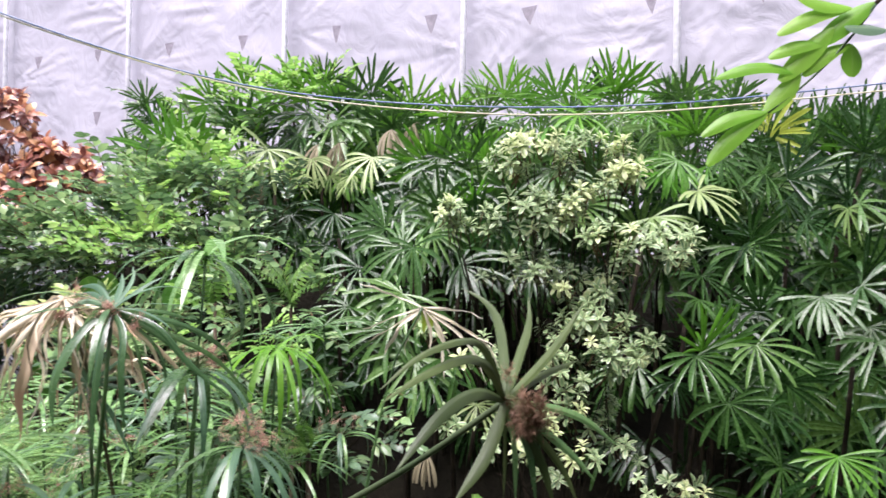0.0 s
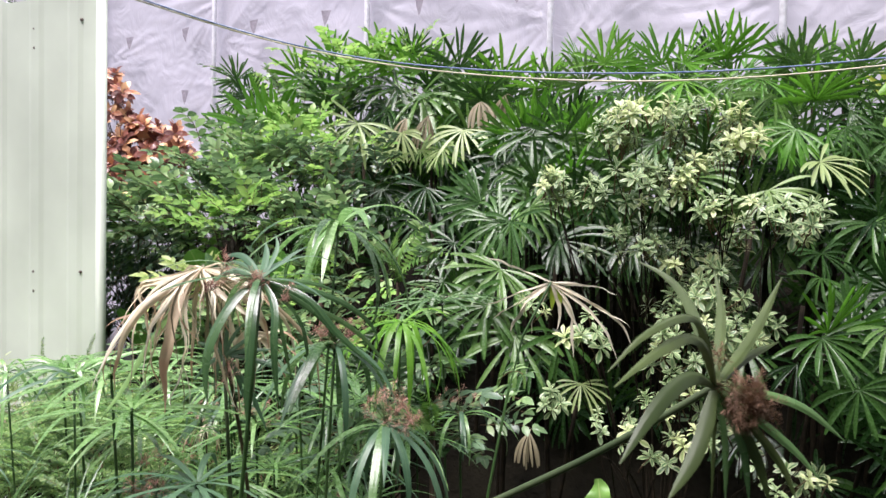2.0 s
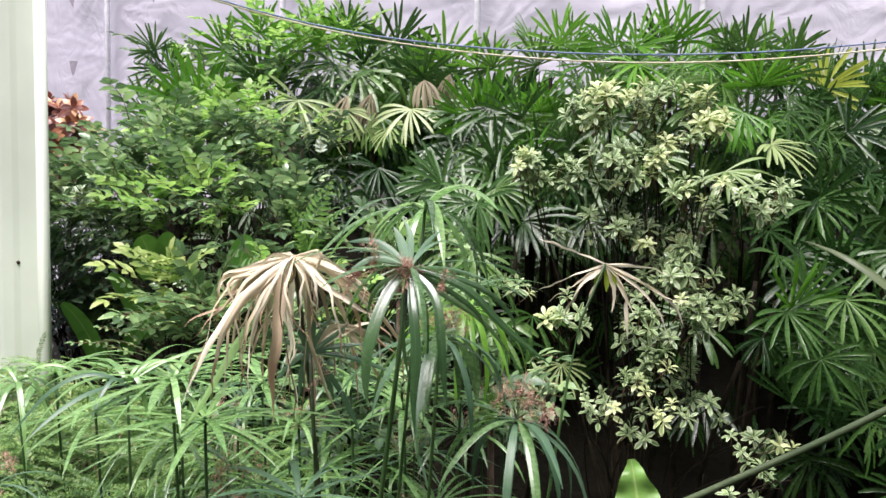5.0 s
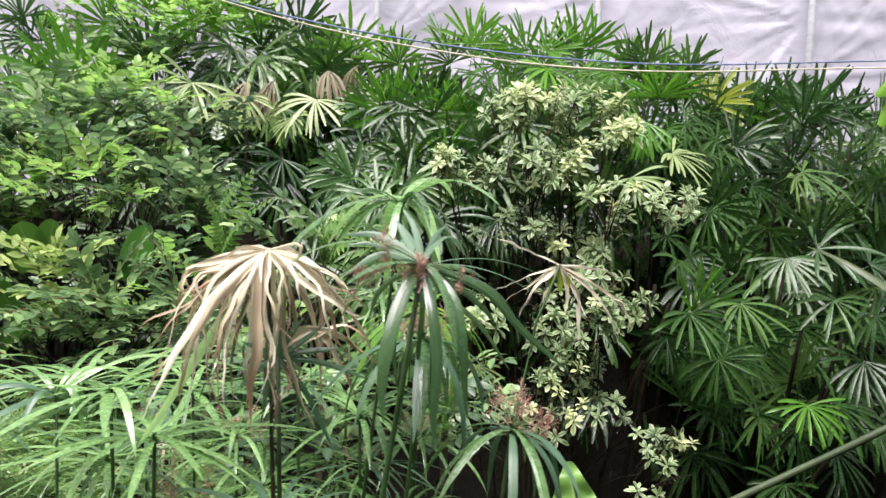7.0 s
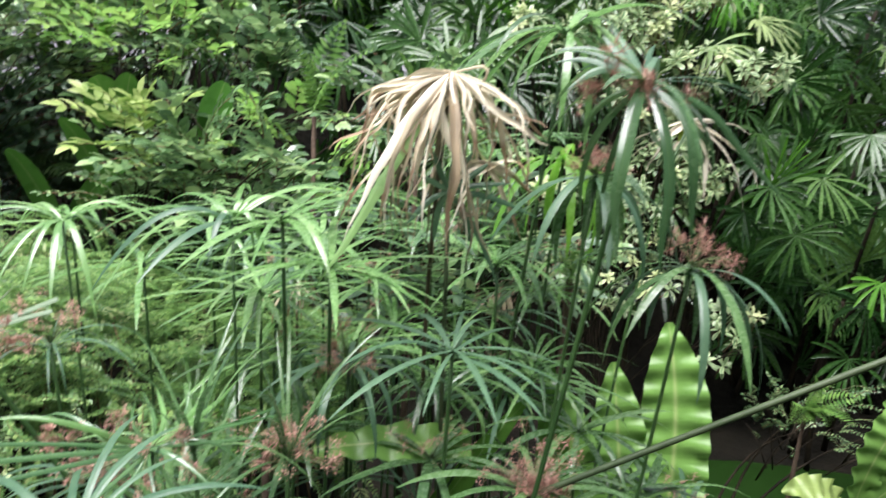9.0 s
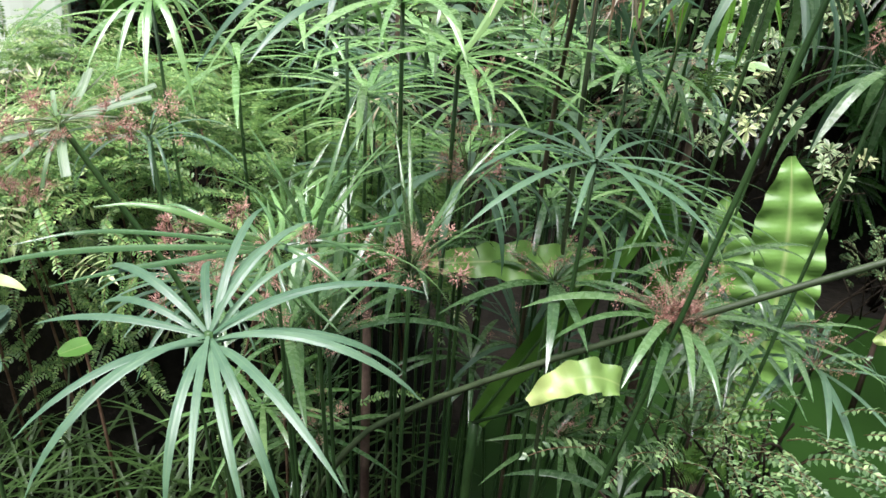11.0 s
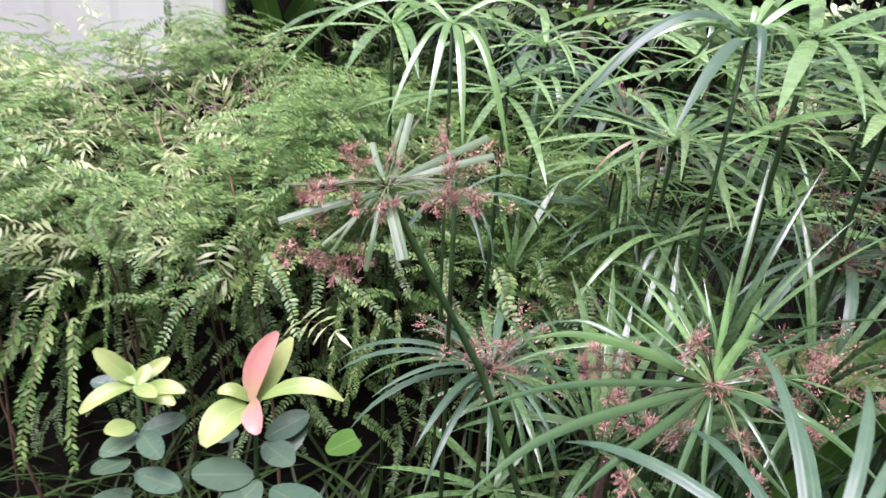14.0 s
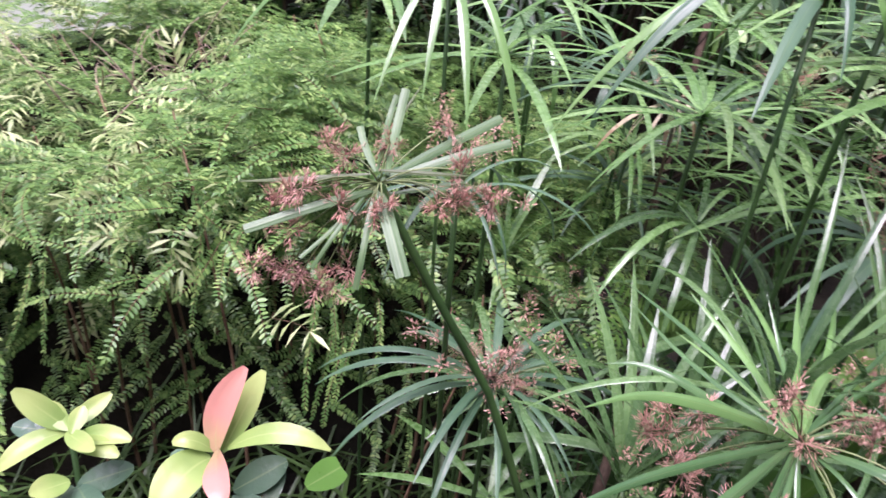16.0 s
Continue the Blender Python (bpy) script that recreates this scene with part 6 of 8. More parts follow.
swoop(ob_, M_LEAFLET, ((0.805, 1.795, 2.128), (0.739, 1.795, 2.118), (0.668, 1.795, 2.076)), 0.0310, "ellip", face=(0, -0.9, 0.5), name="leaflet")
swoop(ob_, M_LEAFLET, ((0.854, 1.795, 2.142), (0.801, 1.795, 2.106), (0.744, 1.795, 2.056)), 0.0396, "ellip", face=(0, -0.9, 0.5), name="leaflet")
swoop(ob_, M_LEAFLET, ((0.810, 1.795, 2.130), (0.761, 1.795, 2.132), (0.705, 1.795, 2.148)), 0.0310, "ellip", face=(0, -0.9, 0.5), name="leaflet")
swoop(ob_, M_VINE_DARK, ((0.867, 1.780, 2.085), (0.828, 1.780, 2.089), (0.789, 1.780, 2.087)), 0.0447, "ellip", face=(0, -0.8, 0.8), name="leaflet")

# unseen crown added high over the path to shade the right side
for cx, cy, cz in ((1.6, 0.6, 4.0), (2.6, 1.2, 4.2), (2.2, -0.4, 4.3), (1.0, -0.3, 4.5), (3.4, 0.4, 4.2)):
    foliage(ob_, (cx, cy, cz), (0.8, 0.7, 0.4), 34, "canopy", 1.5, out=(0, 0, 0.2), thick=0.03, from_=(1.75, 1.05, 2.9))



# ================= umbrella sedges close to the path, bract by bract =================
def sedge_base(hub, foot, label, via=None, thick=0.004, sag=(0, 0, 0), mat=None):
    thing = empty("umbrella_sedge", (foot[0], foot[1], 0), label, "sedge", "umbrella sedges")
    pts = rounded([Vector((foot[0], foot[1], 0)), *[Vector(q) for q in via], Vector(hub)]) if via else arc((foot[0], foot[1], 0), hub, sag, 10)
    part("stem", Geo().add(tube(pts, thick * 1.2, thick, 7)).mesh("stem", mat or M_STEM), thing).matrix_parent_inverse = Matrix.Translation(-thing.location)
    return thing


def bract(thing, mat, hub, tip, width, rise=0.02, face=(0, -0.6, 1), shape="strap", label=""):
    add_leaf(thing, mat, hub, tip, width, shape, "bract", label, face=face, sag=rise if isinstance(rise, tuple) else (0, 0, rise), n=14, fold=-0.2)


def flower_ray(thing, hub, tip, seed, size=0.0125, count=130, mat=None):
    """One thin ray with its head of reddish spikelets."""
    r, tip = random.Random(seed), Vector(tip)
    gg = Geo().add(tube(arc(hub, tip, (0, 0, 0.006), 5), 0.0007, 0.0005, 3), slot=1)
    arms = [Vector((r.gauss(0, 1), r.gauss(0, 1), r.gauss(0.2, 1))).normalized() * r.uniform(0.6, 1.5) for _ in range(7)]
    for k in range(int(count * 1.3)):
        arm = arms[k % 7]
        d = (arm.normalized() + Vector((r.gauss(0, 0.55), r.gauss(0, 0.55), r.gauss(0, 0.55)))).normalized()
        root = tip + arm * size * r.uniform(0.15, 0.85)
        c = root + d * size * r.uniform(0.1, 0.4)
        if k < 28:
            gg.add(tube([tip, root, c], 0.00025, 0.0002, 3))
        gg.add(small_leaf(r.uniform(0.25, 0.5) * size, 0.0006, 0.0), Matrix.Translation(c) @ frame_to(d, Vector((0.3, 0.2, 1))))
    ob = part("flower_head", gg.mesh("flower_head", mat or M_FLOWER, M_STEM_LIGHT), thing, "reddish-brown sedge flower head")
    ob.matrix_parent_inverse = Matrix.Translation(-thing.location)


# withered sedge with bleached, collapsed bracts
dh = (-0.580, 1.590, 1.565)
d1 = sedge_base(dh, (-0.53, 1.80), "withered sedge with bleached straw bracts collapsed round the stem", via=((-0.55, 1.77, 1.0), (-0.562, 1.735, 1.227), (-0.572, 1.67, 1.42)), thick=0.0030, mat=M_STEM_BROWN)
NF = (-0.2, -1, 0.5)
swoop(d1, M_SEDGE_DRY, ((-0.580, 1.590, 1.565), (-0.636, 1.570, 1.535), (-0.675, 1.550, 1.497), (-0.705, 1.550, 1.462)), 0.0073, face=(0.7, -1, 0.7), twist=119, curl=0.008, fold=0.9)
swoop(d1, M_SEDGE_DRY, ((-0.580, 1.590, 1.565), (-0.618, 1.621, 1.549), (-0.674, 1.577, 1.494), (-0.723, 1.561, 1.473)), 0.0048, face=(0.7, -1, 0.7), twist=193, curl=0.01, fold=-0.2)
swoop(d1, M_SEDGE_BLEACHED, ((-0.580, 1.590, 1.565), (-0.628, 1.530, 1.531), (-0.659, 1.500, 1.486), (-0.686, 1.500, 1.434), (-0.707, 1.500, 1.384)), 0.0093, face=(0.5, -1, 0.7), twist=-61, curl=0.008, fold=-0.6)
swoop(d1, M_SEDGE_DRY, ((-0.580, 1.590, 1.565), (-0.625, 1.568, 1.540), (-0.642, 1.508, 1.488), (-0.700, 1.520, 1.428), (-0.712, 1.549, 1.382)), 0.0042, face=(0.5, -1, 0.7), twist=187, curl=0.01, fold=-0.2)
swoop(d1, M_SEDGE_DRY, ((-0.580, 1.590, 1.565), (-0.630, 1.520, 1.519), (-0.658, 1.500, 1.466), (-0.666, 1.500, 1.423), (-0.670, 1.500, 1.383)), 0.0111, face=(0.2, -1, 0.6), twist=84, curl=0.008, fold=-0.6)
swoop(d1, M_SEDGE_BLEACHED, ((-0.580, 1.590, 1.565), (-0.644, 1.553, 1.543), (-0.655, 1.515, 1.456), (-0.655, 1.541, 1.425), (-0.664, 1.515, 1.378)), 0.0068, face=(0.2, -1, 0.6), twist=-106, curl=0.01, fold=-0.6)
swoop(d1, M_SEDGE_DRY, ((-0.580, 1.590, 1.565), (-0.615, 1.540, 1.523), (-0.634, 1.520, 1.465), (-0.638, 1.520, 1.409)), 0.0076, face=(0.1, -1, 0.3), twist=-110, curl=0.008, fold=-0.6)
swoop(d1, M_SEDGE_DRY, ((-0.580, 1.590, 1.565), (-0.619, 1.534, 1.523), (-0.643, 1.537, 1.472), (-0.634, 1.543, 1.390)), 0.0035, face=(0.1, -1, 0.3), twist=-67, curl=0.01, fold=0.5)
swoop(d1, M_SEDGE_BLEACHED, ((-0.580, 1.590, 1.565), (-0.606, 1.530, 1.517), (-0.623, 1.500, 1.455), (-0.624, 1.500, 1.396)), 0.0076, face=(0.2, -1, 0.4), twist=135, curl=0.008, fold=-0.6)
swoop(d1, M_SEDGE_DRY, ((-0.580, 1.590, 1.565), (-0.590, 1.572, 1.525), (-0.626, 1.515, 1.453), (-0.638, 1.542, 1.379)), 0.0034, face=(0.2, -1, 0.4), twist=75, curl=0.01, fold=0.9)
swoop(d1, M_SEDGE_DRY, ((-0.580, 1.590, 1.565), (-0.590, 1.530, 1.526), (-0.590, 1.500, 1.455), (-0.597, 1.500, 1.402), (-0.591, 1.500, 1.357)), 0.0145, face=(-0.0, -1, 0.4), twist=67, curl=0.008, fold=0.5)
swoop(d1, M_SEDGE_BLEACHED, ((-0.580, 1.590, 1.565), (-0.603, 1.576, 1.525), (-0.565, 1.524, 1.449), (-0.584, 1.525, 1.415), (-0.594, 1.528, 1.353)), 0.0100, face=(-0.0, -1, 0.4), twist=-113, curl=0.01, fold=-0.2)
swoop(d1, M_SEDGE_DRY, ((-0.580, 1.590, 1.565), (-0.534, 1.600, 1.552), (-0.489, 1.600, 1.527), (-0.452, 1.600, 1.495)), 0.0122, face=(-0.2, -1, 0.7), twist=84, curl=0.008, fold=0.5)
swoop(d1, M_SEDGE_DRY, ((-0.580, 1.590, 1.565), (-0.539, 1.613, 1.550), (-0.493, 1.613, 1.528), (-0.469, 1.645, 1.491)), 0.0057, face=(-0.2, -1, 0.7), twist=83, curl=0.01, fold=0.9)
swoop(d1, M_SEDGE_BLEACHED, ((-0.580, 1.590, 1.565), (-0.547, 1.570, 1.536), (-0.513, 1.560, 1.515), (-0.470, 1.550, 1.489)), 0.0087, face=(0.4, -1, 0.6), twist=-46, curl=0.008, fold=0.5)
swoop(d1, M_SEDGE_DRY, ((-0.580, 1.590, 1.565), (-0.548, 1.602, 1.541), (-0.508, 1.601, 1.519), (-0.467, 1.554, 1.510)), 0.0045, face=(0.4, -1, 0.6), twist=138, curl=0.01, fold=0.5)
swoop(d1, M_SEDGE_DRY, ((-0.580, 1.590, 1.565), (-0.610, 1.620, 1.566), (-0.645, 1.640, 1.538), (-0.690, 1.650, 1.502)), 0.0087, face=(0.6, -1, 0.9), twist=-137, curl=0.008, fold=0.9)
swoop(d1, M_SEDGE_BLEACHED, ((-0.580, 1.590, 1.565), (-0.608, 1.638, 1.562), (-0.666, 1.669, 1.539), (-0.704, 1.679, 1.497)), 0.0058, face=(0.6, -1, 0.9), twist=108, curl=0.01, fold=-0.6)
swoop(d1, M_SEDGE_DRY, ((-0.580, 1.590, 1.565), (-0.534, 1.600, 1.511), (-0.520, 1.600, 1.487)), 0.0047, face=(0.7, -1, 0.7), twist=108, curl=0.008, fold=0.5)
swoop(d1, M_SEDGE_DRY, ((-0.580, 1.590, 1.565), (-0.526, 1.585, 1.522), (-0.499, 1.629, 1.481)), 0.0027, face=(0.7, -1, 0.7), twist=71, curl=0.01, fold=-0.2)
swoop(d1, M_SEDGE_BLEACHED, ((-0.580, 1.590, 1.565), (-0.597, 1.640, 1.567), (-0.628, 1.660, 1.548), (-0.647, 1.660, 1.521)), 0.0076, face=(-0.1, -1, 0.2), twist=109, curl=0.008, fold=-0.6)
swoop(d1, M_SEDGE_DRY, ((-0.580, 1.590, 1.565), (-0.613, 1.647, 1.558), (-0.623, 1.652, 1.545), (-0.639, 1.641, 1.494)), 0.0033, face=(-0.1, -1, 0.2), twist=-160, curl=0.01, fold=-0.6)
swoop(d1, M_SEDGE_DRY, ((-0.580, 1.590, 1.565), (-0.563, 1.620, 1.504), (-0.546, 1.630, 1.452)), 0.0058, face=(-0.7, -1, 0.2), twist=-130, curl=0.008, fold=-0.2)
swoop(d1, M_SEDGE_BLEACHED, ((-0.580, 1.590, 1.565), (-0.579, 1.679, 1.513), (-0.549, 1.620, 1.461)), 0.0034, face=(-0.7, -1, 0.2), twist=175, curl=0.01, fold=-0.2)
swoop(d1, M_SEDGE_DRY, ((-0.580, 1.590, 1.565), (-0.654, 1.600, 1.518), (-0.687, 1.600, 1.502)), 0.0041, face=(0.8, -1, 0.4), twist=-44, curl=0.008, fold=-0.6)
swoop(d1, M_SEDGE_DRY, ((-0.580, 1.590, 1.565), (-0.652, 1.597, 1.506), (-0.691, 1.624, 1.508)), 0.0020, face=(0.8, -1, 0.4), twist=-64, curl=0.01, fold=-0.2)
swoop(d1, M_SEDGE_BLEACHED, ((-0.580, 1.590, 1.565), (-0.617, 1.550, 1.530), (-0.622, 1.530, 1.489), (-0.621, 1.530, 1.434)), 0.0064, face=(-0.7, -1, 0.5), twist=43, curl=0.008, fold=-0.6)
swoop(d1, M_SEDGE_DRY, ((-0.580, 1.590, 1.565), (-0.599, 1.552, 1.548), (-0.587, 1.553, 1.461), (-0.642, 1.588, 1.432)), 0.0029, face=(-0.7, -1, 0.5), twist=153, curl=0.01, fold=-0.2)
swoop(d1, M_SEDGE_DRY, ((-0.580, 1.590, 1.565), (-0.521, 1.620, 1.538), (-0.493, 1.640, 1.484), (-0.482, 1.640, 1.429)), 0.0076, face=(0.8, -1, 0.5), twist=-64, curl=0.008, fold=0.5)
swoop(d1, M_SEDGE_BLEACHED, ((-0.580, 1.590, 1.565), (-0.517, 1.644, 1.553), (-0.484, 1.668, 1.487), (-0.463, 1.664, 1.436)), 0.0034, face=(0.8, -1, 0.5), twist=-95, curl=0.01, fold=0.5)
swoop(d1, M_SEDGE_DRY, ((-0.580, 1.590, 1.565), (-0.603, 1.550, 1.534), (-0.618, 1.530, 1.499), (-0.614, 1.520, 1.469)), 0.0087, face=(0.5, -1, 0.5), twist=-97, curl=0.008, fold=-0.6)
swoop(d1, M_SEDGE_DRY, ((-0.580, 1.590, 1.565), (-0.576, 1.593, 1.530), (-0.644, 1.571, 1.489), (-0.612, 1.560, 1.457)), 0.0057, face=(0.5, -1, 0.5), twist=-102, curl=0.01, fold=0.5)
swoop(d1, M_SEDGE_BLEACHED, ((-0.580, 1.590, 1.565), (-0.556, 1.570, 1.553), (-0.540, 1.550, 1.525), (-0.539, 1.540, 1.484)), 0.0058, face=(-0.6, -1, 0.1), twist=142, curl=0.008, fold=-0.2)
swoop(d1, M_SEDGE_DRY, ((-0.580, 1.590, 1.565), (-0.530, 1.573, 1.581), (-0.558, 1.584, 1.531), (-0.539, 1.587, 1.473)), 0.0041, face=(-0.6, -1, 0.1), twist=120, curl=0.01, fold=-0.6)
swoop(d1, M_SEDGE_DRY, ((-0.580, 1.590, 1.565), (-0.626, 1.650, 1.544), (-0.662, 1.680, 1.499), (-0.680, 1.700, 1.446)), 0.0070, face=(0.5, -1, 0.7), twist=79, curl=0.008, fold=-0.2)
swoop(d1, M_SEDGE_BLEACHED, ((-0.580, 1.590, 1.565), (-0.625, 1.650, 1.534), (-0.670, 1.705, 1.490), (-0.673, 1.732, 1.459)), 0.0034, face=(0.5, -1, 0.7), twist=152, curl=0.01, fold=0.5)
swoop(d1, M_SEDGE_DRY, ((-0.580, 1.590, 1.565), (-0.567, 1.660, 1.539), (-0.558, 1.700, 1.473), (-0.564, 1.720, 1.414)), 0.0064, face=(-0.3, -1, 0.6), twist=-83, curl=0.008, fold=-0.2)
swoop(d1, M_SEDGE_DRY, ((-0.580, 1.590, 1.565), (-0.549, 1.674, 1.556), (-0.566, 1.697, 1.485), (-0.563, 1.732, 1.408)), 0.0032, face=(-0.3, -1, 0.6), twist=166, curl=0.01, fold=-0.6)
swoop(d1, M_SEDGE_BLEACHED, ((-0.580, 1.590, 1.565), (-0.607, 1.660, 1.534), (-0.606, 1.700, 1.474), (-0.601, 1.720, 1.416)), 0.0070, face=(-0.4, -1, 0.8), twist=133, curl=0.008, fold=0.9)
swoop(d1, M_SEDGE_DRY, ((-0.580, 1.590, 1.565), (-0.620, 1.692, 1.530), (-0.599, 1.776, 1.472), (-0.595, 1.725, 1.432)), 0.0041, face=(-0.4, -1, 0.8), twist=150, curl=0.01, fold=-0.2)
swoop(d1, M_SEDGE_DRY, ((-0.580, 1.590, 1.565), (-0.532, 1.660, 1.557), (-0.503, 1.680, 1.520), (-0.489, 1.700, 1.483)), 0.0064, face=(0.6, -1, 0.2), twist=155, curl=0.008, fold=0.5)
swoop(d1, M_SEDGE_BLEACHED, ((-0.580, 1.590, 1.565), (-0.545, 1.679, 1.565), (-0.506, 1.722, 1.512), (-0.482, 1.687, 1.486)), 0.0034, face=(0.6, -1, 0.2), twist=-98, curl=0.01, fold=-0.2)
for q, w, m_ in (((-0.600, 1.702, 1.325), 0.0088, M_SEDGE_DRY), ((-0.640, 1.690, 1.345), 0.0075, M_SEDGE_DRY), ((-0.684, 1.678, 1.362), 0.0061, M_SEDGE_DRY), ((-0.497, 1.715, 1.322), 0.0095, M_SEDGE_DRY), ((-0.530, 1.700, 1.335), 0.0061, M_PALM_DRY),
                 ((-0.560, 1.710, 1.300), 0.0068, M_SEDGE_DRY), ((-0.420, 1.718, 1.320), 0.0068, M_SEDGE_DRY), ((-0.455, 1.700, 1.345), 0.0054, M_SEDGE_BLEACHED), ((-0.575, 1.690, 1.290), 0.0054, M_PALM_DRY), ((-0.620, 1.715, 1.315), 0.0054, M_PALM_DRY)):
    e = Vector(q)
    swoop(d1, m_, (dh, Vector(dh).lerp(e, 0.5) + Vector((0, 0, 0.085)), e + Vector((0, 0, 0.10)), e), w, face=NF, twist=70, curl=0.01, fold=-0.5)
swoop(d1, M_SEDGE_PALE, (dh, (-0.64, 1.57, 1.47), (-0.69, 1.56, 1.38), (-0.732, 1.557, 1.314)), 0.0115, face=NF, curl=0.004, label="fading pale green bract")
r4 = random.Random(52)
for i in range(30):
    a, reach = r4.uniform(0, 6.28), r4.uniform(0.03, 0.12)
    top = Vector(dh) + Vector((r4.uniform(-0.004, 0.004), r4.uniform(-0.004, 0.004), 0))
    out, drop = Vector((math.cos(a), math.sin(a), 0)) * reach, r4.uniform(0.07, 0.24)
    swoop(d1, r4.choice((M_SEDGE_DRY, M_SEDGE_DRY, M_SEDGE_BLEACHED, M_PALM_DRY)), (top, top + out * 0.7 + Vector((0, 0, -0.02)), top + out + Vector((r4.uniform(-0.02, 0.02), 0, -0.4 * drop)), top + out * r4.uniform(0.8, 1.1) + Vector((r4.uniform(-0.03, 0.03), 0, -drop))),
          r4.uniform(0.0028, 0.0065), face=(r4.uniform(-0.7, 0.7), -1, r4.uniform(0.1, 0.7)), twist=r4.uniform(-160, 160), curl=0.012, fold=r4.choice((-0.6, 0.5, 0.9)))
d2 = sedge_base((-0.562, 1.640, 1.420), (-0.50, 1.70), "lower withered sedge with straw bracts and grey-green rays", thick=0.003, mat=M_STEM_OLD)
swoop(d2, M_SEDGE_DRY, ((-0.561, 1.660, 1.416), (-0.531, 1.660, 1.466), (-0.496, 1.660, 1.440), (-0.468, 1.660, 1.393), (-0.448, 1.660, 1.350)), 0.0070, face=(0.6, -1, 0.5), twist=-75, curl=0.008, fold=0.5)
swoop(d2, M_SEDGE_DRY, ((-0.561, 1.660, 1.416), (-0.518, 1.660, 1.459), (-0.503, 1.660, 1.420), (-0.504, 1.660, 1.373)), 0.0064, face=(0.2, -1, 0.5), twist=102, curl=0.008, fold=0.5)
swoop(d2, M_SEDGE_DRY, ((-0.561, 1.660, 1.416), (-0.523, 1.660, 1.461), (-0.470, 1.660, 1.448), (-0.426, 1.660, 1.404)), 0.0093, face=(-0.5, -1, 0.5), twist=-83, curl=0.008, fold=0.9)
swoop(d2, M_SEDGE_DRY, ((-0.561, 1.660, 1.416), (-0.520, 1.660, 1.450), (-0.515, 1.660, 1.420), (-0.517, 1.660, 1.389)), 0.0058, face=(-0.4, -1, 0.5), twist=-110, curl=0.008, fold=0.9)
swoop(d2, M_SEDGE_DRY, ((-0.561, 1.660, 1.416), (-0.505, 1.660, 1.455), (-0.474, 1.660, 1.428), (-0.460, 1.660, 1.402)), 0.0058, face=(0.2, -1, 0.5), twist=-115, curl=0.008, fold=-0.6)
swoop(d2, M_SEDGE_DRY, ((-0.561, 1.660, 1.416), (-0.492, 1.660, 1.459), (-0.462, 1.660, 1.459), (-0.438, 1.660, 1.428)), 0.0070, face=(0.1, -1, 0.5), twist=57, curl=0.008, fold=0.5)
swoop(d2, M_SEDGE_BLUE, ((-0.562, 1.640, 1.420), (-0.548, 1.640, 1.450), (-0.530, 1.640, 1.473)), 0.0081, face=NF)
swoop(d2, M_SEDGE_BLUE, ((-0.562, 1.640, 1.420), (-0.531, 1.640, 1.441), (-0.505, 1.640, 1.463)), 0.0081, face=NF)
swoop(d2, M_SEDGE_BLUE, ((-0.562, 1.640, 1.420), (-0.505, 1.640, 1.415), (-0.438, 1.640, 1.388)), 0.0081, face=NF)
swoop(d2, M_SEDGE_BLUE, ((-0.562, 1.640, 1.420), (-0.521, 1.640, 1.372), (-0.484, 1.640, 1.291)), 0.0081, face=NF)
swoop(d2, M_SEDGE_BLUE, ((-0.562, 1.640, 1.420), (-0.542, 1.640, 1.398), (-0.526, 1.640, 1.346)), 0.0081, face=NF)
swoop(d2, M_SEDGE_BLUE, ((-0.562, 1.640, 1.420), (-0.577, 1.640, 1.449), (-0.588, 1.640, 1.473)), 0.0081, face=NF)
swoop(d2, M_SEDGE_BLUE, ((-0.562, 1.640, 1.420), (-0.575, 1.640, 1.399), (-0.578, 1.640, 1.352)), 0.0081, face=NF)
swoop(d2, M_SEDGE_BLUE, ((-0.562, 1.640, 1.420), (-0.589, 1.640, 1.433), (-0.609, 1.640, 1.441)), 0.0081, face=NF)
swoop(d2, M_SEDGE_BLUE, ((-0.562, 1.640, 1.420), (-0.531, 1.640, 1.428), (-0.480, 1.640, 1.432)), 0.0081, face=NF)
swoop(d2, M_SEDGE_BLUE, ((-0.562, 1.640, 1.420), (-0.557, 1.640, 1.458), (-0.555, 1.640, 1.479)), 0.0081, face=NF)
swoop(d2, M_SEDGE_BLUE, ((-0.562, 1.640, 1.420), (-0.588, 1.640, 1.407), (-0.615, 1.640, 1.374)), 0.0081, face=NF)
flower_ray(d2, (-0.562, 1.640, 1.420), (-0.547, 1.620, 1.388), 3, 0.02, 200)
# weeping green sedge
gh = (-0.421, 1.420, 1.564)
g1 = sedge_base(gh, (-0.66, 1.56), "dark green umbrella sedge with broad weeping bracts and brown flowers", thick=0.003, sag=(0.02, 0, 0))
swoop(g1, M_SEDGE_TIP, ((-0.421, 1.420, 1.564), (-0.445, 1.390, 1.544), (-0.467, 1.360, 1.487), (-0.470, 1.360, 1.443), (-0.466, 1.360, 1.414)), 0.0143, face=NF)
swoop(g1, M_SEDGE_TIP, ((-0.421, 1.420, 1.564), (-0.417, 1.380, 1.525), (-0.413, 1.360, 1.468), (-0.417, 1.360, 1.423), (-0.414, 1.360, 1.383)), 0.0115, face=NF)
swoop(g1, M_SEDGE_TIP, ((-0.421, 1.420, 1.564), (-0.390, 1.390, 1.537), (-0.386, 1.370, 1.491), (-0.382, 1.370, 1.439), (-0.378, 1.370, 1.411)), 0.0106, face=NF)
swoop(g1, M_SEDGE_TIP, ((-0.421, 1.420, 1.564), (-0.351, 1.410, 1.544), (-0.316, 1.400, 1.500), (-0.253, 1.400, 1.451)), 0.0092, face=NF)
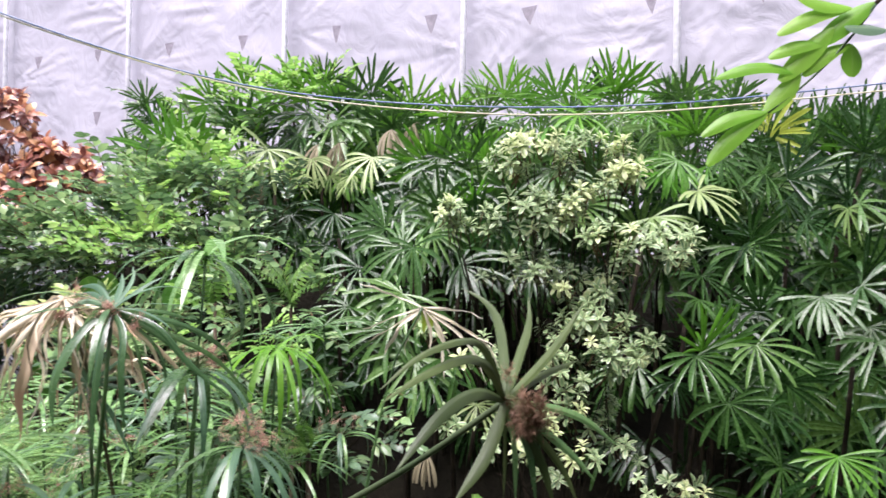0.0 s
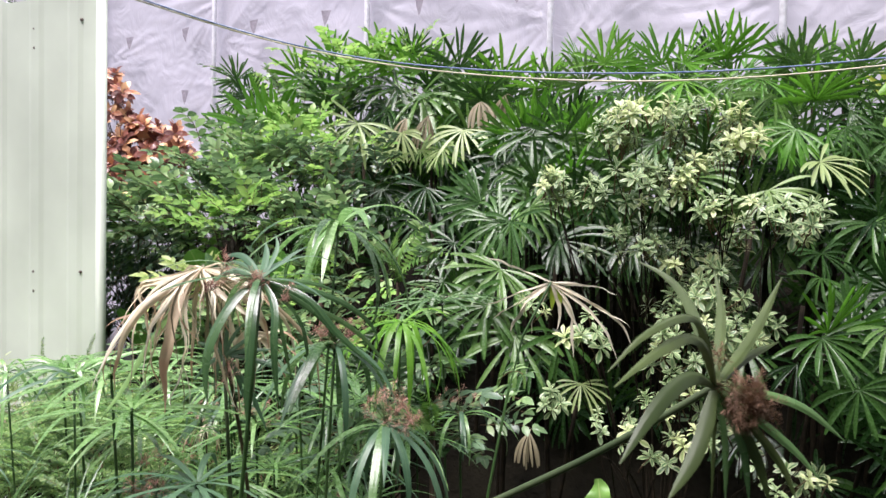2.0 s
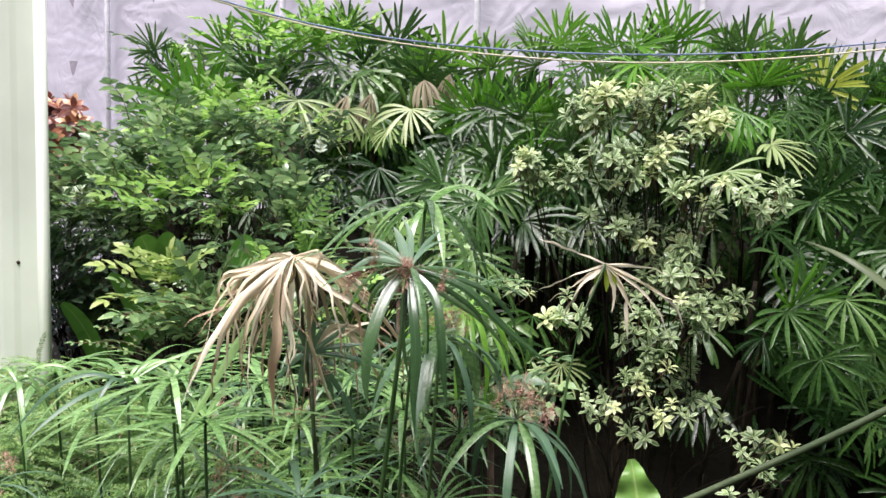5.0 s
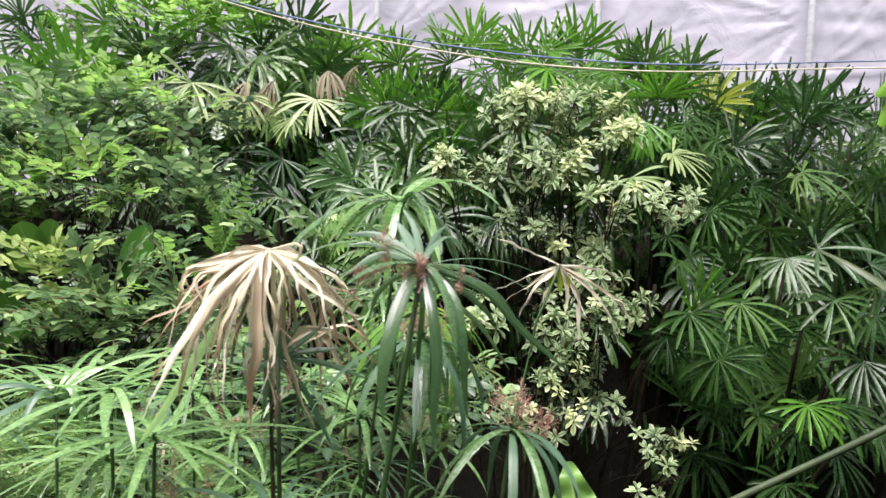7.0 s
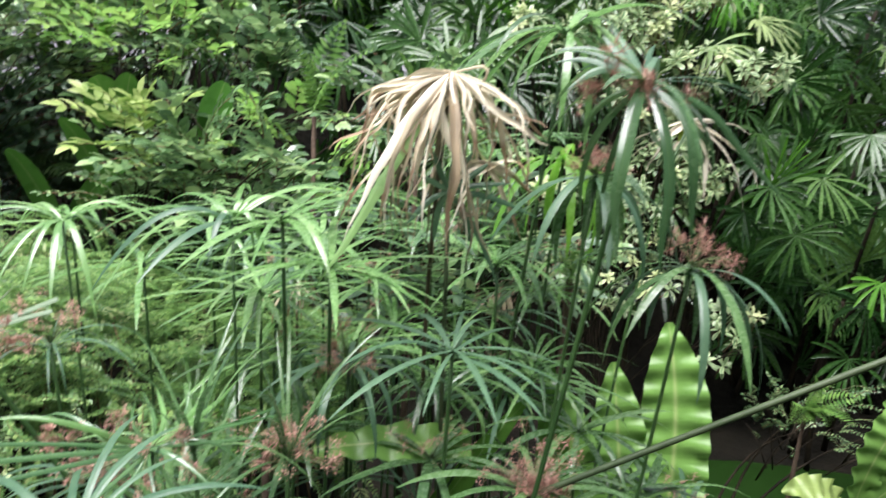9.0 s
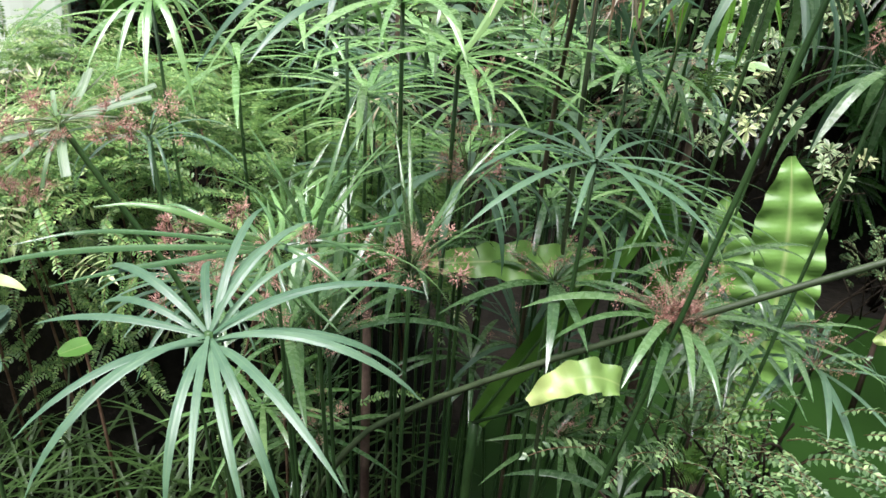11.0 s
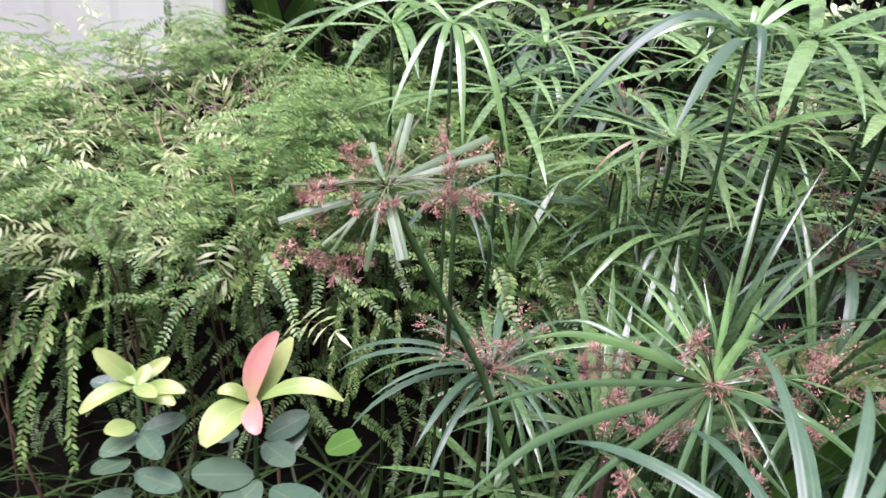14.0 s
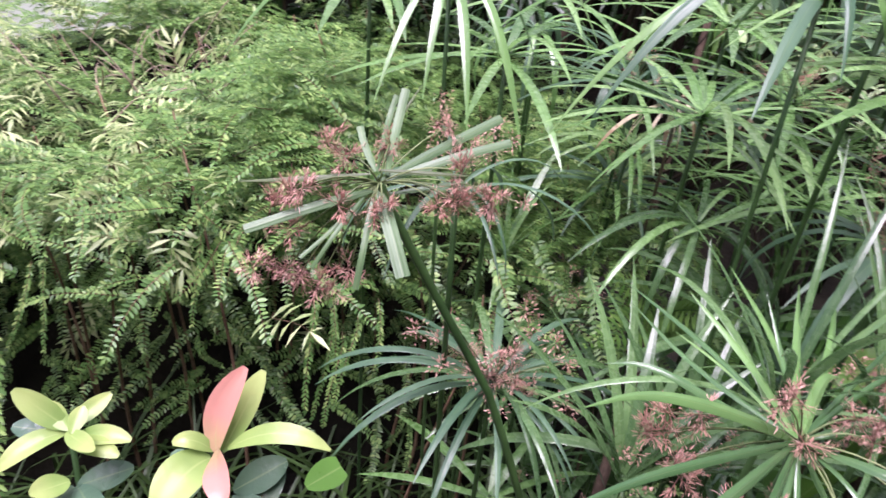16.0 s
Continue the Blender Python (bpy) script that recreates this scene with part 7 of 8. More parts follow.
swoop(g1, M_SEDGE, ((-0.421, 1.420, 1.564), (-0.343, 1.430, 1.519), (-0.324, 1.440, 1.484)), 0.0069, face=NF)
swoop(g1, M_SEDGE_BLUE, ((-0.421, 1.420, 1.564), (-0.463, 1.430, 1.579), (-0.499, 1.430, 1.552)), 0.0083, face=NF)
swoop(g1, M_SEDGE_BLUE, ((-0.421, 1.420, 1.564), (-0.466, 1.460, 1.586), (-0.499, 1.470, 1.579)), 0.0069, face=NF)
swoop(g1, M_SEDGE_BLUE, ((-0.421, 1.420, 1.564), (-0.459, 1.460, 1.596), (-0.498, 1.480, 1.591)), 0.0097, face=NF)
swoop(g1, M_SEDGE_BLUE, ((-0.421, 1.420, 1.564), (-0.431, 1.470, 1.595), (-0.440, 1.490, 1.611)), 0.0115, face=NF)
swoop(g1, M_SEDGE_BLUE, ((-0.421, 1.420, 1.564), (-0.417, 1.480, 1.603), (-0.429, 1.500, 1.622)), 0.0083, face=NF)
swoop(g1, M_SEDGE_BLUE, ((-0.421, 1.420, 1.564), (-0.395, 1.470, 1.597), (-0.378, 1.490, 1.607)), 0.0069, face=NF)
swoop(g1, M_SEDGE, ((-0.421, 1.420, 1.564), (-0.463, 1.440, 1.540), (-0.472, 1.450, 1.499)), 0.0065, face=NF)
swoop(g1, M_SEDGE_TIP, ((-0.421, 1.420, 1.564), (-0.335, 1.460, 1.543), (-0.283, 1.500, 1.499), (-0.277, 1.500, 1.463)), 0.0078, face=NF)
swoop(g1, M_SEDGE, ((-0.421, 1.420, 1.564), (-0.365, 1.450, 1.561), (-0.329, 1.480, 1.544)), 0.0060, face=NF)
swoop(g1, M_SEDGE, ((-0.421, 1.420, 1.564), (-0.373, 1.500, 1.521), (-0.315, 1.540, 1.484), (-0.266, 1.560, 1.418)), 0.0078, face=NF)
swoop(g1, M_SEDGE, ((-0.421, 1.420, 1.564), (-0.427, 1.500, 1.520), (-0.428, 1.540, 1.460), (-0.416, 1.550, 1.394)), 0.0078, face=NF)
swoop(g1, M_SEDGE, ((-0.421, 1.420, 1.564), (-0.395, 1.520, 1.502), (-0.393, 1.550, 1.438), (-0.389, 1.550, 1.377)), 0.0069, face=NF)
for k, q in enumerate(((-0.427, 1.410, 1.564), (-0.418, 1.410, 1.556), (-0.434, 1.410, 1.559), (-0.467, 1.410, 1.586), (-0.462, 1.410, 1.563), (-0.380, 1.410, 1.552), (-0.485, 1.410, 1.550), (-0.423, 1.410, 1.551), (-0.490, 1.410, 1.545))):
    flower_ray(g1, gh, q, 80 + k, 0.014, 160)
r9 = random.Random(14)
for i in range(9):
    bb = part("bract", bract_mesh(r9.choice(("bluish", "green")), r9.choice(("arch", "weep", "flat")), r9.randrange(5)), g1)
    k = r9.uniform(0.12, 0.19)
    bb.matrix_basis = Matrix.Translation(Vector(gh) - g1.location) @ Matrix.Rotation(i * 2.4, 4, "Z") @ Matrix.Diagonal((k * 1.1, k, k, 1))
# small withered sedge by the variegated shrub
th = (-0.009, 2.000, 1.528)
t1 = sedge_base(th, (-0.28, 1.86), "thin withered sedge with a few pale bent bracts", via=((-0.099, 1.950, 1.353),), thick=0.0026)
swoop(t1, M_SEDGE_BLEACHED, ((-0.009, 2.000, 1.528), (-0.075, 2.000, 1.504), (-0.145, 2.000, 1.473)), 0.0068, face=(0.3, -1, 0.4), twist=-157, curl=0.008, fold=0.5)
swoop(t1, M_SEDGE_BLEACHED, ((-0.009, 2.000, 1.528), (-0.074, 2.000, 1.485), (-0.127, 2.000, 1.451)), 0.0078, face=(0.5, -1, 0.4), twist=-149, curl=0.008, fold=-0.2)
swoop(t1, M_SEDGE_BLEACHED, ((-0.009, 2.000, 1.528), (-0.068, 2.000, 1.489), (-0.092, 2.000, 1.420)), 0.0154, face=(-0.3, -1, 0.4), twist=-150, curl=0.008, fold=-0.6)
swoop(t1, M_SEDGE_BLEACHED, ((-0.009, 2.000, 1.528), (0.024, 2.000, 1.490), (0.059, 2.000, 1.421)), 0.0145, face=(-0.6, -1, 0.4), twist=104, curl=0.008, fold=-0.6)
swoop(t1, M_SEDGE_BLEACHED, ((-0.009, 2.000, 1.528), (0.037, 2.000, 1.484), (0.042, 2.000, 1.371)), 0.0097, face=(0.5, -1, 0.4), twist=145, curl=0.008, fold=-0.2)
swoop(t1, M_SEDGE_BLEACHED, ((-0.009, 2.000, 1.528), (0.093, 2.000, 1.459), (0.134, 2.000, 1.353)), 0.0078, face=(-0.6, -1, 0.4), twist=96, curl=0.008, fold=0.5)
swoop(t1, M_SEDGE_BLEACHED, ((-0.009, 2.000, 1.528), (0.089, 2.000, 1.519), (0.129, 2.000, 1.508)), 0.0068, face=(0.5, -1, 0.4), twist=-159, curl=0.008, fold=-0.6)
swoop(t1, M_SEDGE_BLEACHED, ((-0.009, 2.000, 1.528), (0.085, 2.000, 1.482), (0.155, 2.000, 1.439)), 0.0078, face=(-0.5, -1, 0.4), twist=73, curl=0.008, fold=0.5)
swoop(t1, M_SEDGE_BLEACHED, ((-0.009, 2.000, 1.528), (0.129, 2.000, 1.460), (0.162, 2.000, 1.401)), 0.0068, face=(0.4, -1, 0.4), twist=165, curl=0.008, fold=0.5)
swoop(t1, M_SEDGE_BLEACHED, ((-0.009, 2.000, 1.528), (-0.085, 2.000, 1.556), (-0.149, 2.000, 1.580)), 0.0068, face=(0.3, -1, 0.4), twist=-161, curl=0.008, fold=0.9)
swoop(t1, M_SEDGE_BLEACHED, ((-0.009, 2.000, 1.528), (-0.039, 2.000, 1.464), (-0.050, 2.000, 1.419)), 0.0078, face=(0.5, -1, 0.4), twist=-166, curl=0.008, fold=0.5)
swoop(t1, M_SEDGE_BLEACHED, ((-0.009, 2.000, 1.528), (0.016, 2.000, 1.464), (0.004, 2.000, 1.432)), 0.0078, face=(0.1, -1, 0.4), twist=-47, curl=0.008, fold=0.5)
swoop(t1, M_PALM_LIME, ((-0.009, 2.000, 1.528), (-0.022, 2.000, 1.515), (-0.030, 2.000, 1.483)), 0.0121, face=NF)
swoop(t1, M_PALM_LIME, ((-0.009, 2.000, 1.528), (0.005, 2.000, 1.522), (0.014, 2.000, 1.484)), 0.0121, face=NF)
swoop(t1, M_PALM_LIME, ((-0.009, 2.000, 1.528), (-0.004, 2.000, 1.509), (-0.006, 2.000, 1.471)), 0.0121, face=NF)

# leaning sedge whose bracts have browned
nh = (0.104, 1.215, 1.489)
n1 = sedge_base(nh, (-0.95, 1.66), "olive umbrella sedge leaning far out, bracts browned", via=((-0.93, 1.64, 0.45), (-0.84, 1.61, 0.80), (-0.71, 1.57, 0.92), (-0.39, 1.45, 1.13), (-0.039, 1.300, 1.367), (0.027, 1.260, 1.421)), thick=0.0036, mat=M_STEM_OLD)
NF = (-0.2, -1, 0.5)
swoop(n1, M_SEDGE_OLIVE, ((0.104, 1.215, 1.489), (0.107, 1.270, 1.528), (0.107, 1.360, 1.567), (0.090, 1.400, 1.588), (0.062, 1.420, 1.600)), 0.0122, face=NF, fold=-0.35)
swoop(n1, M_SEDGE_OLIVE, ((0.104, 1.215, 1.489), (0.124, 1.270, 1.528), (0.147, 1.350, 1.561), (0.149, 1.390, 1.592)), 0.0108, face=NF, fold=-0.35)
swoop(n1, M_SEDGE_OLIVE, ((0.104, 1.215, 1.489), (0.159, 1.280, 1.527), (0.196, 1.340, 1.559), (0.220, 1.370, 1.587)), 0.0108, face=NF, fold=-0.35)
swoop(n1, M_SEDGE_OLIVE, ((0.104, 1.215, 1.489), (0.152, 1.280, 1.508), (0.208, 1.340, 1.516)), 0.0094, face=NF, fold=-0.35)
swoop(n1, M_SEDGE_OLIVE, ((0.104, 1.215, 1.489), (0.084, 1.180, 1.544), (0.065, 1.150, 1.567), (0.014, 1.090, 1.557), (-0.019, 1.060, 1.529)), 0.0086, face=NF, fold=-0.35)
swoop(n1, M_SEDGE_OLIVE, ((0.104, 1.215, 1.489), (0.083, 1.170, 1.536), (0.058, 1.140, 1.549), (0.015, 1.080, 1.538), (-0.016, 1.045, 1.521)), 0.0108, face=NF, fold=-0.35)
swoop(n1, M_SEDGE_OLIVE, ((0.104, 1.215, 1.489), (0.072, 1.170, 1.511), (0.033, 1.120, 1.496), (-0.005, 1.080, 1.453)), 0.0144, face=NF, fold=-0.35)
swoop(n1, M_SEDGE_OLIVE, ((0.104, 1.215, 1.489), (0.089, 1.190, 1.451), (0.073, 1.170, 1.427), (0.049, 1.150, 1.401)), 0.0144, face=NF, fold=-0.35)
swoop(n1, M_SEDGE, ((0.104, 1.215, 1.489), (0.116, 1.215, 1.442), (0.117, 1.215, 1.379)), 0.0058, face=NF, fold=-0.35)
swoop(n1, M_SEDGE, ((0.104, 1.215, 1.489), (0.133, 1.215, 1.436), (0.139, 1.215, 1.379)), 0.0079, face=NF, fold=-0.35)
swoop(n1, M_SEDGE_OLIVE, ((0.104, 1.215, 1.489), (0.144, 1.215, 1.429), (0.159, 1.215, 1.376)), 0.0108, face=NF, fold=-0.35)
swoop(n1, M_SEDGE, ((0.104, 1.215, 1.489), (0.176, 1.215, 1.436), (0.203, 1.215, 1.404)), 0.0086, face=NF, fold=-0.35)
swoop(n1, M_SEDGE_OLIVE, ((0.104, 1.215, 1.489), (0.166, 1.215, 1.424), (0.184, 1.215, 1.380)), 0.0086, face=NF, fold=-0.35)
swoop(n1, M_SEDGE, ((0.104, 1.215, 1.489), (0.182, 1.220, 1.479), (0.231, 1.230, 1.438)), 0.0086, face=NF, fold=-0.35)
swoop(n1, M_SEDGE_OLIVE, ((0.104, 1.215, 1.489), (0.105, 1.215, 1.435), (0.104, 1.215, 1.379)), 0.0036, face=NF, fold=-0.35)
for k, q in enumerate(((0.121, 1.195, 1.484), (0.135, 1.195, 1.487), (0.129, 1.195, 1.469), (0.141, 1.195, 1.475), (0.122, 1.195, 1.472), (0.138, 1.195, 1.460), (0.116, 1.195, 1.493), (0.132, 1.195, 1.478))):
    flower_ray(n1, nh, q, k, 0.016, 420, M_FLOWER_BROWN)
flower_ray(n1, nh, (0.109, 1.220, 1.516), 11, 0.012, 200, M_FLOWER_BROWN)

# sedge with trimmed bracts
ch = (-1.113, 1.600, 1.240)
c1 = sedge_base(ch, (-0.93, 1.60), "umbrella sedge with bracts cut off square and red-brown flowers", via=((-0.90, 1.61, 0.75), (-1.009, 1.600, 1.054), (-1.034, 1.600, 1.098), (-1.071, 1.600, 1.162), (-1.104, 1.600, 1.221)), thick=0.0030)
CF = (0, -0.8, 0.8)
swoop(c1, M_SEDGE_CUT, ((-1.112, 1.600, 1.242), (-1.066, 1.630, 1.259), (-1.030, 1.650, 1.272)), 0.0066, "cut", face=CF, label="bract cut off square")
swoop(c1, M_SEDGE_CUT, ((-1.112, 1.600, 1.241), (-1.064, 1.610, 1.258), (-1.028, 1.620, 1.266)), 0.0059, "cut", face=CF, label="bract cut off square")
swoop(c1, M_SEDGE_OLIVE, ((-1.113, 1.600, 1.249), (-1.080, 1.600, 1.249), (-1.055, 1.600, 1.249)), 0.0030, face=CF)
swoop(c1, M_SEDGE_CUT, ((-1.107, 1.600, 1.233), (-1.084, 1.600, 1.238), (-1.060, 1.600, 1.245)), 0.0034, "cut", face=CF, label="bract cut off square")
swoop(c1, M_SEDGE_CUT, ((-1.114, 1.600, 1.236), (-1.153, 1.580, 1.231), (-1.193, 1.570, 1.218)), 0.0062, "cut", face=CF, label="bract cut off square")
swoop(c1, M_SEDGE_OLIVE, ((-1.119, 1.600, 1.246), (-1.167, 1.600, 1.239), (-1.201, 1.600, 1.235)), 0.0030, face=CF)
swoop(c1, M_SEDGE_CUT, ((-1.113, 1.600, 1.236), (-1.105, 1.570, 1.222), (-1.097, 1.550, 1.202)), 0.0094, "cut", face=CF, label="bract cut off square")
swoop(c1, M_SEDGE_CUT, ((-1.116, 1.600, 1.233), (-1.121, 1.570, 1.211), (-1.125, 1.560, 1.185)), 0.0041, "cut", face=CF, label="bract cut off square")
swoop(c1, M_SEDGE_CUT, ((-1.119, 1.600, 1.235), (-1.138, 1.570, 1.221), (-1.152, 1.560, 1.199)), 0.0026, "cut", face=CF, label="bract cut off square")
swoop(c1, M_SEDGE_CUT, ((-1.120, 1.600, 1.233), (-1.141, 1.580, 1.215), (-1.160, 1.570, 1.200)), 0.0025, "cut", face=CF, label="bract cut off square")
swoop(c1, M_SEDGE_CUT, ((-1.109, 1.600, 1.246), (-1.103, 1.640, 1.260), (-1.097, 1.660, 1.284)), 0.0059, "cut", face=CF, label="bract cut off square")
swoop(c1, M_SEDGE_CUT, ((-1.115, 1.600, 1.248), (-1.108, 1.650, 1.264), (-1.103, 1.660, 1.279)), 0.0038, "cut", face=CF, label="bract cut off square")
swoop(c1, M_SEDGE_CUT, ((-1.116, 1.600, 1.248), (-1.124, 1.620, 1.258), (-1.127, 1.630, 1.266)), 0.0047, "cut", face=CF, label="bract cut off square")
swoop(c1, M_SEDGE_OLIVE, ((-1.115, 1.600, 1.253), (-1.100, 1.660, 1.262), (-1.084, 1.680, 1.282)), 0.0025, face=CF)
for k, q in enumerate(((-1.160, 1.585, 1.241), (-1.167, 1.585, 1.236), (-1.177, 1.585, 1.227), (-1.168, 1.585, 1.212), (-1.170, 1.585, 1.182), (-1.161, 1.585, 1.179), (-1.148, 1.585, 1.174), (-1.140, 1.585, 1.168), (-1.146, 1.620, 1.257), (-1.135, 1.610, 1.251), (-1.064, 1.585, 1.258), (-1.066, 1.585, 1.239), (-1.064, 1.585, 1.236), (-1.042, 1.585, 1.245), (-1.042, 1.585, 1.238), (-1.075, 1.585, 1.233), (-1.067, 1.640, 1.266), (-1.107, 1.620, 1.259), (-1.111, 1.585, 1.230), (-1.116, 1.585, 1.226), (-1.138, 1.585, 1.230), (-1.129, 1.585, 1.184), (-1.190, 1.585, 1.182))):
    flower_ray(c1, ch, q, 20 + k, 0.0108, 170)

# large green sedge low in front
uh = (-0.892, 1.440, 1.181)
u1 = sedge_base(uh, (-0.84, 1.52), "large green umbrella sedge with red-brown flowers", thick=0.002)
UF = (0, -0.7, 0.8)
swoop(u1, M_SEDGE_GLOSS, ((-0.892, 1.440, 1.181), (-0.937, 1.440, 1.200), (-0.974, 1.460, 1.214), (-0.995, 1.470, 1.205)), 0.0047, face=UF, fold=-0.35)
swoop(u1, M_SEDGE_PALE, ((-0.892, 1.440, 1.181), (-0.957, 1.420, 1.221), (-0.998, 1.420, 1.230), (-1.028, 1.410, 1.229)), 0.0060, face=UF, fold=-0.35)
swoop(u1, M_SEDGE_GLOSS, ((-0.892, 1.440, 1.181), (-0.961, 1.400, 1.211), (-1.023, 1.370, 1.228), (-1.070, 1.350, 1.222)), 0.0042, face=UF, fold=-0.35)
swoop(u1, M_SEDGE_GLOSS, ((-0.892, 1.440, 1.181), (-0.967, 1.380, 1.210), (-1.034, 1.330, 1.229), (-1.077, 1.280, 1.236)), 0.0055, face=UF, fold=-0.35)
swoop(u1, M_SEDGE_GLOSS, ((-0.892, 1.440, 1.181), (-0.956, 1.370, 1.203), (-0.997, 1.330, 1.213), (-1.025, 1.300, 1.217)), 0.0051, face=UF, fold=-0.35)
swoop(u1, M_SEDGE_GLOSS, ((-0.892, 1.440, 1.181), (-0.886, 1.400, 1.204), (-0.856, 1.380, 1.201), (-0.819, 1.360, 1.173)), 0.0051, face=UF, fold=-0.35)
swoop(u1, M_SEDGE_GLOSS, ((-0.892, 1.440, 1.181), (-0.849, 1.440, 1.192), (-0.819, 1.440, 1.176), (-0.799, 1.440, 1.153)), 0.0032, face=UF, fold=-0.35)
swoop(u1, M_SEDGE_GLOSS, ((-0.892, 1.440, 1.181), (-0.841, 1.460, 1.175), (-0.791, 1.480, 1.167)), 0.0034, face=UF, fold=-0.35)
swoop(u1, M_SEDGE_GLOSS, ((-0.892, 1.440, 1.181), (-0.867, 1.500, 1.182), (-0.867, 1.540, 1.208)), 0.0032, face=UF, fold=-0.35)
swoop(u1, M_SEDGE_PALE, ((-0.892, 1.440, 1.181), (-0.861, 1.500, 1.186), (-0.840, 1.550, 1.210)), 0.0058, face=UF, fold=-0.35)
swoop(u1, M_SEDGE_PALE, ((-0.892, 1.440, 1.181), (-0.886, 1.500, 1.181), (-0.907, 1.560, 1.195)), 0.0054, face=UF, fold=-0.35)
swoop(u1, M_SEDGE_PALE, ((-0.892, 1.440, 1.181), (-0.899, 1.500, 1.177), (-0.913, 1.550, 1.169)), 0.0034, face=UF, fold=-0.35)
swoop(u1, M_SEDGE_PALE, ((-0.892, 1.440, 1.181), (-0.858, 1.480, 1.192), (-0.839, 1.490, 1.184)), 0.0075, face=UF, fold=-0.35)
swoop(u1, M_SEDGE_PALE, ((-0.892, 1.440, 1.181), (-0.841, 1.500, 1.193), (-0.813, 1.550, 1.209)), 0.0054, face=UF, fold=-0.35)
swoop(u1, M_SEDGE_GLOSS, ((-0.892, 1.440, 1.181), (-0.814, 1.500, 1.176), (-0.757, 1.540, 1.181)), 0.0037, face=UF, fold=-0.35)
swoop(u1, M_SEDGE_GLOSS, ((-0.892, 1.440, 1.181), (-0.815, 1.490, 1.180), (-0.749, 1.520, 1.177)), 0.0034, face=UF, fold=-0.35)
swoop(u1, M_SEDGE_GLOSS, ((-0.892, 1.440, 1.181), (-0.900, 1.520, 1.176), (-0.929, 1.600, 1.173)), 0.0040, face=UF, fold=-0.35)
swoop(u1, M_SEDGE_PALE, ((-0.892, 1.440, 1.181), (-0.856, 1.520, 1.179), (-0.858, 1.600, 1.192)), 0.0051, face=UF, fold=-0.35)
swoop(u1, M_SEDGE_GLOSS, ((-0.892, 1.440, 1.181), (-0.923, 1.500, 1.178), (-0.933, 1.580, 1.170)), 0.0034, face=UF, fold=-0.35)
swoop(u1, M_SEDGE_GLOSS, ((-0.892, 1.440, 1.181), (-0.888, 1.400, 1.190), (-0.873, 1.360, 1.162)), 0.0032, face=UF, fold=-0.35)
swoop(u1, M_SEDGE_GLOSS, ((-0.892, 1.440, 1.181), (-0.919, 1.400, 1.168), (-0.945, 1.360, 1.158)), 0.0042, face=UF, fold=-0.35)
swoop(u1, M_SEDGE_GLOSS, ((-0.892, 1.440, 1.181), (-0.908, 1.400, 1.160), (-0.925, 1.360, 1.159)), 0.0037, face=UF, fold=-0.35)
swoop(u1, M_SEDGE_GLOSS, ((-0.892, 1.440, 1.181), (-0.868, 1.420, 1.144), (-0.832, 1.400, 1.116)), 0.0040, face=UF, fold=-0.35)
for k, q in enumerate(((-0.976, 1.430, 1.195), (-0.984, 1.430, 1.196), (-0.964, 1.430, 1.174), (-0.958, 1.430, 1.165), (-0.976, 1.430, 1.208), (-0.960, 1.430, 1.208), (-0.915, 1.430, 1.220), (-0.921, 1.430, 1.215), (-0.898, 1.430, 1.190), (-0.866, 1.440, 1.197), (-0.850, 1.400, 1.175), (-0.849, 1.400, 1.186), (-0.889, 1.400, 1.170), (-0.926, 1.400, 1.173), (-0.949, 1.400, 1.177), (-0.970, 1.360, 1.171), (-0.894, 1.370, 1.164), (-0.861, 1.430, 1.191))):
    flower_ray(u1, uh, q, 50 + k, 0.0095, 120)

# tall light sedges at the back of the hedge
eh = (-0.83, 1.65, 1.37)
e1 = sedge_base(eh, (-0.79, 1.62), "tall light green umbrella sedge with broad arching bracts", thick=0.0019)
EF = (0, -0.5, 1)
bract(e1, M_SEDGE_BLUE, eh, (-0.982, 1.606, 1.294), 0.0096, 0.05, EF)
bract(e1, M_SEDGE_BLUE, eh, (-0.920, 1.536, 1.321), 0.0096, 0.02, EF)
bract(e1, M_SEDGE_PALE, eh, (-0.993, 1.657, 1.260), 0.0069, 0.05, EF)
bract(e1, M_SEDGE_PALE, eh, (-1.035, 1.743, 1.303), 0.0062, 0.04, EF)
bract(e1, M_SEDGE_BLUE, eh, (-0.851, 1.572, 1.336), 0.0076, 0.03, EF)
bract(e1, M_SEDGE_PALE, eh, (-0.784, 1.610, 1.312), 0.0076, 0.04, EF)
bract(e1, M_SEDGE_PALE, eh, (-0.720, 1.687, 1.356), 0.0069, 0.04, EF)
bract(e1, M_SEDGE, eh, (-0.839, 1.743, 1.314), 0.0069, 0.03, EF)
bract(e1, M_SEDGE_PALE, eh, (-0.957, 1.783, 1.317), 0.0069, 0.05, EF)
bract(e1, M_SEDGE_PALE, eh, (-0.909, 1.744, 1.301), 0.0076, 0.05, EF)
bract(e1, M_SEDGE_PALE, eh, (-0.632, 1.908, 1.358), 0.0069, 0.04, EF)
bract(e1, M_SEDGE_PALE, eh, (-0.625, 1.789, 1.346), 0.0069, 0.05, EF)
bract(e1, M_SEDGE_PALE, eh, (-0.755, 1.747, 1.323), 0.0069, 0.05, EF)
bract(e1, M_SEDGE_PALE, eh, (-0.821, 1.978, 1.358), 0.0069, 0.03, EF)
bract(e1, M_SEDGE_PALE, eh, (-0.804, 1.706, 1.310), 0.0069, 0.05, EF)
fh = (-1.06, 1.79, 1.34)
f1 = sedge_base(fh, (-0.98, 1.82), "fresh green umbrella sedge with hanging bracts", thick=0.0019)
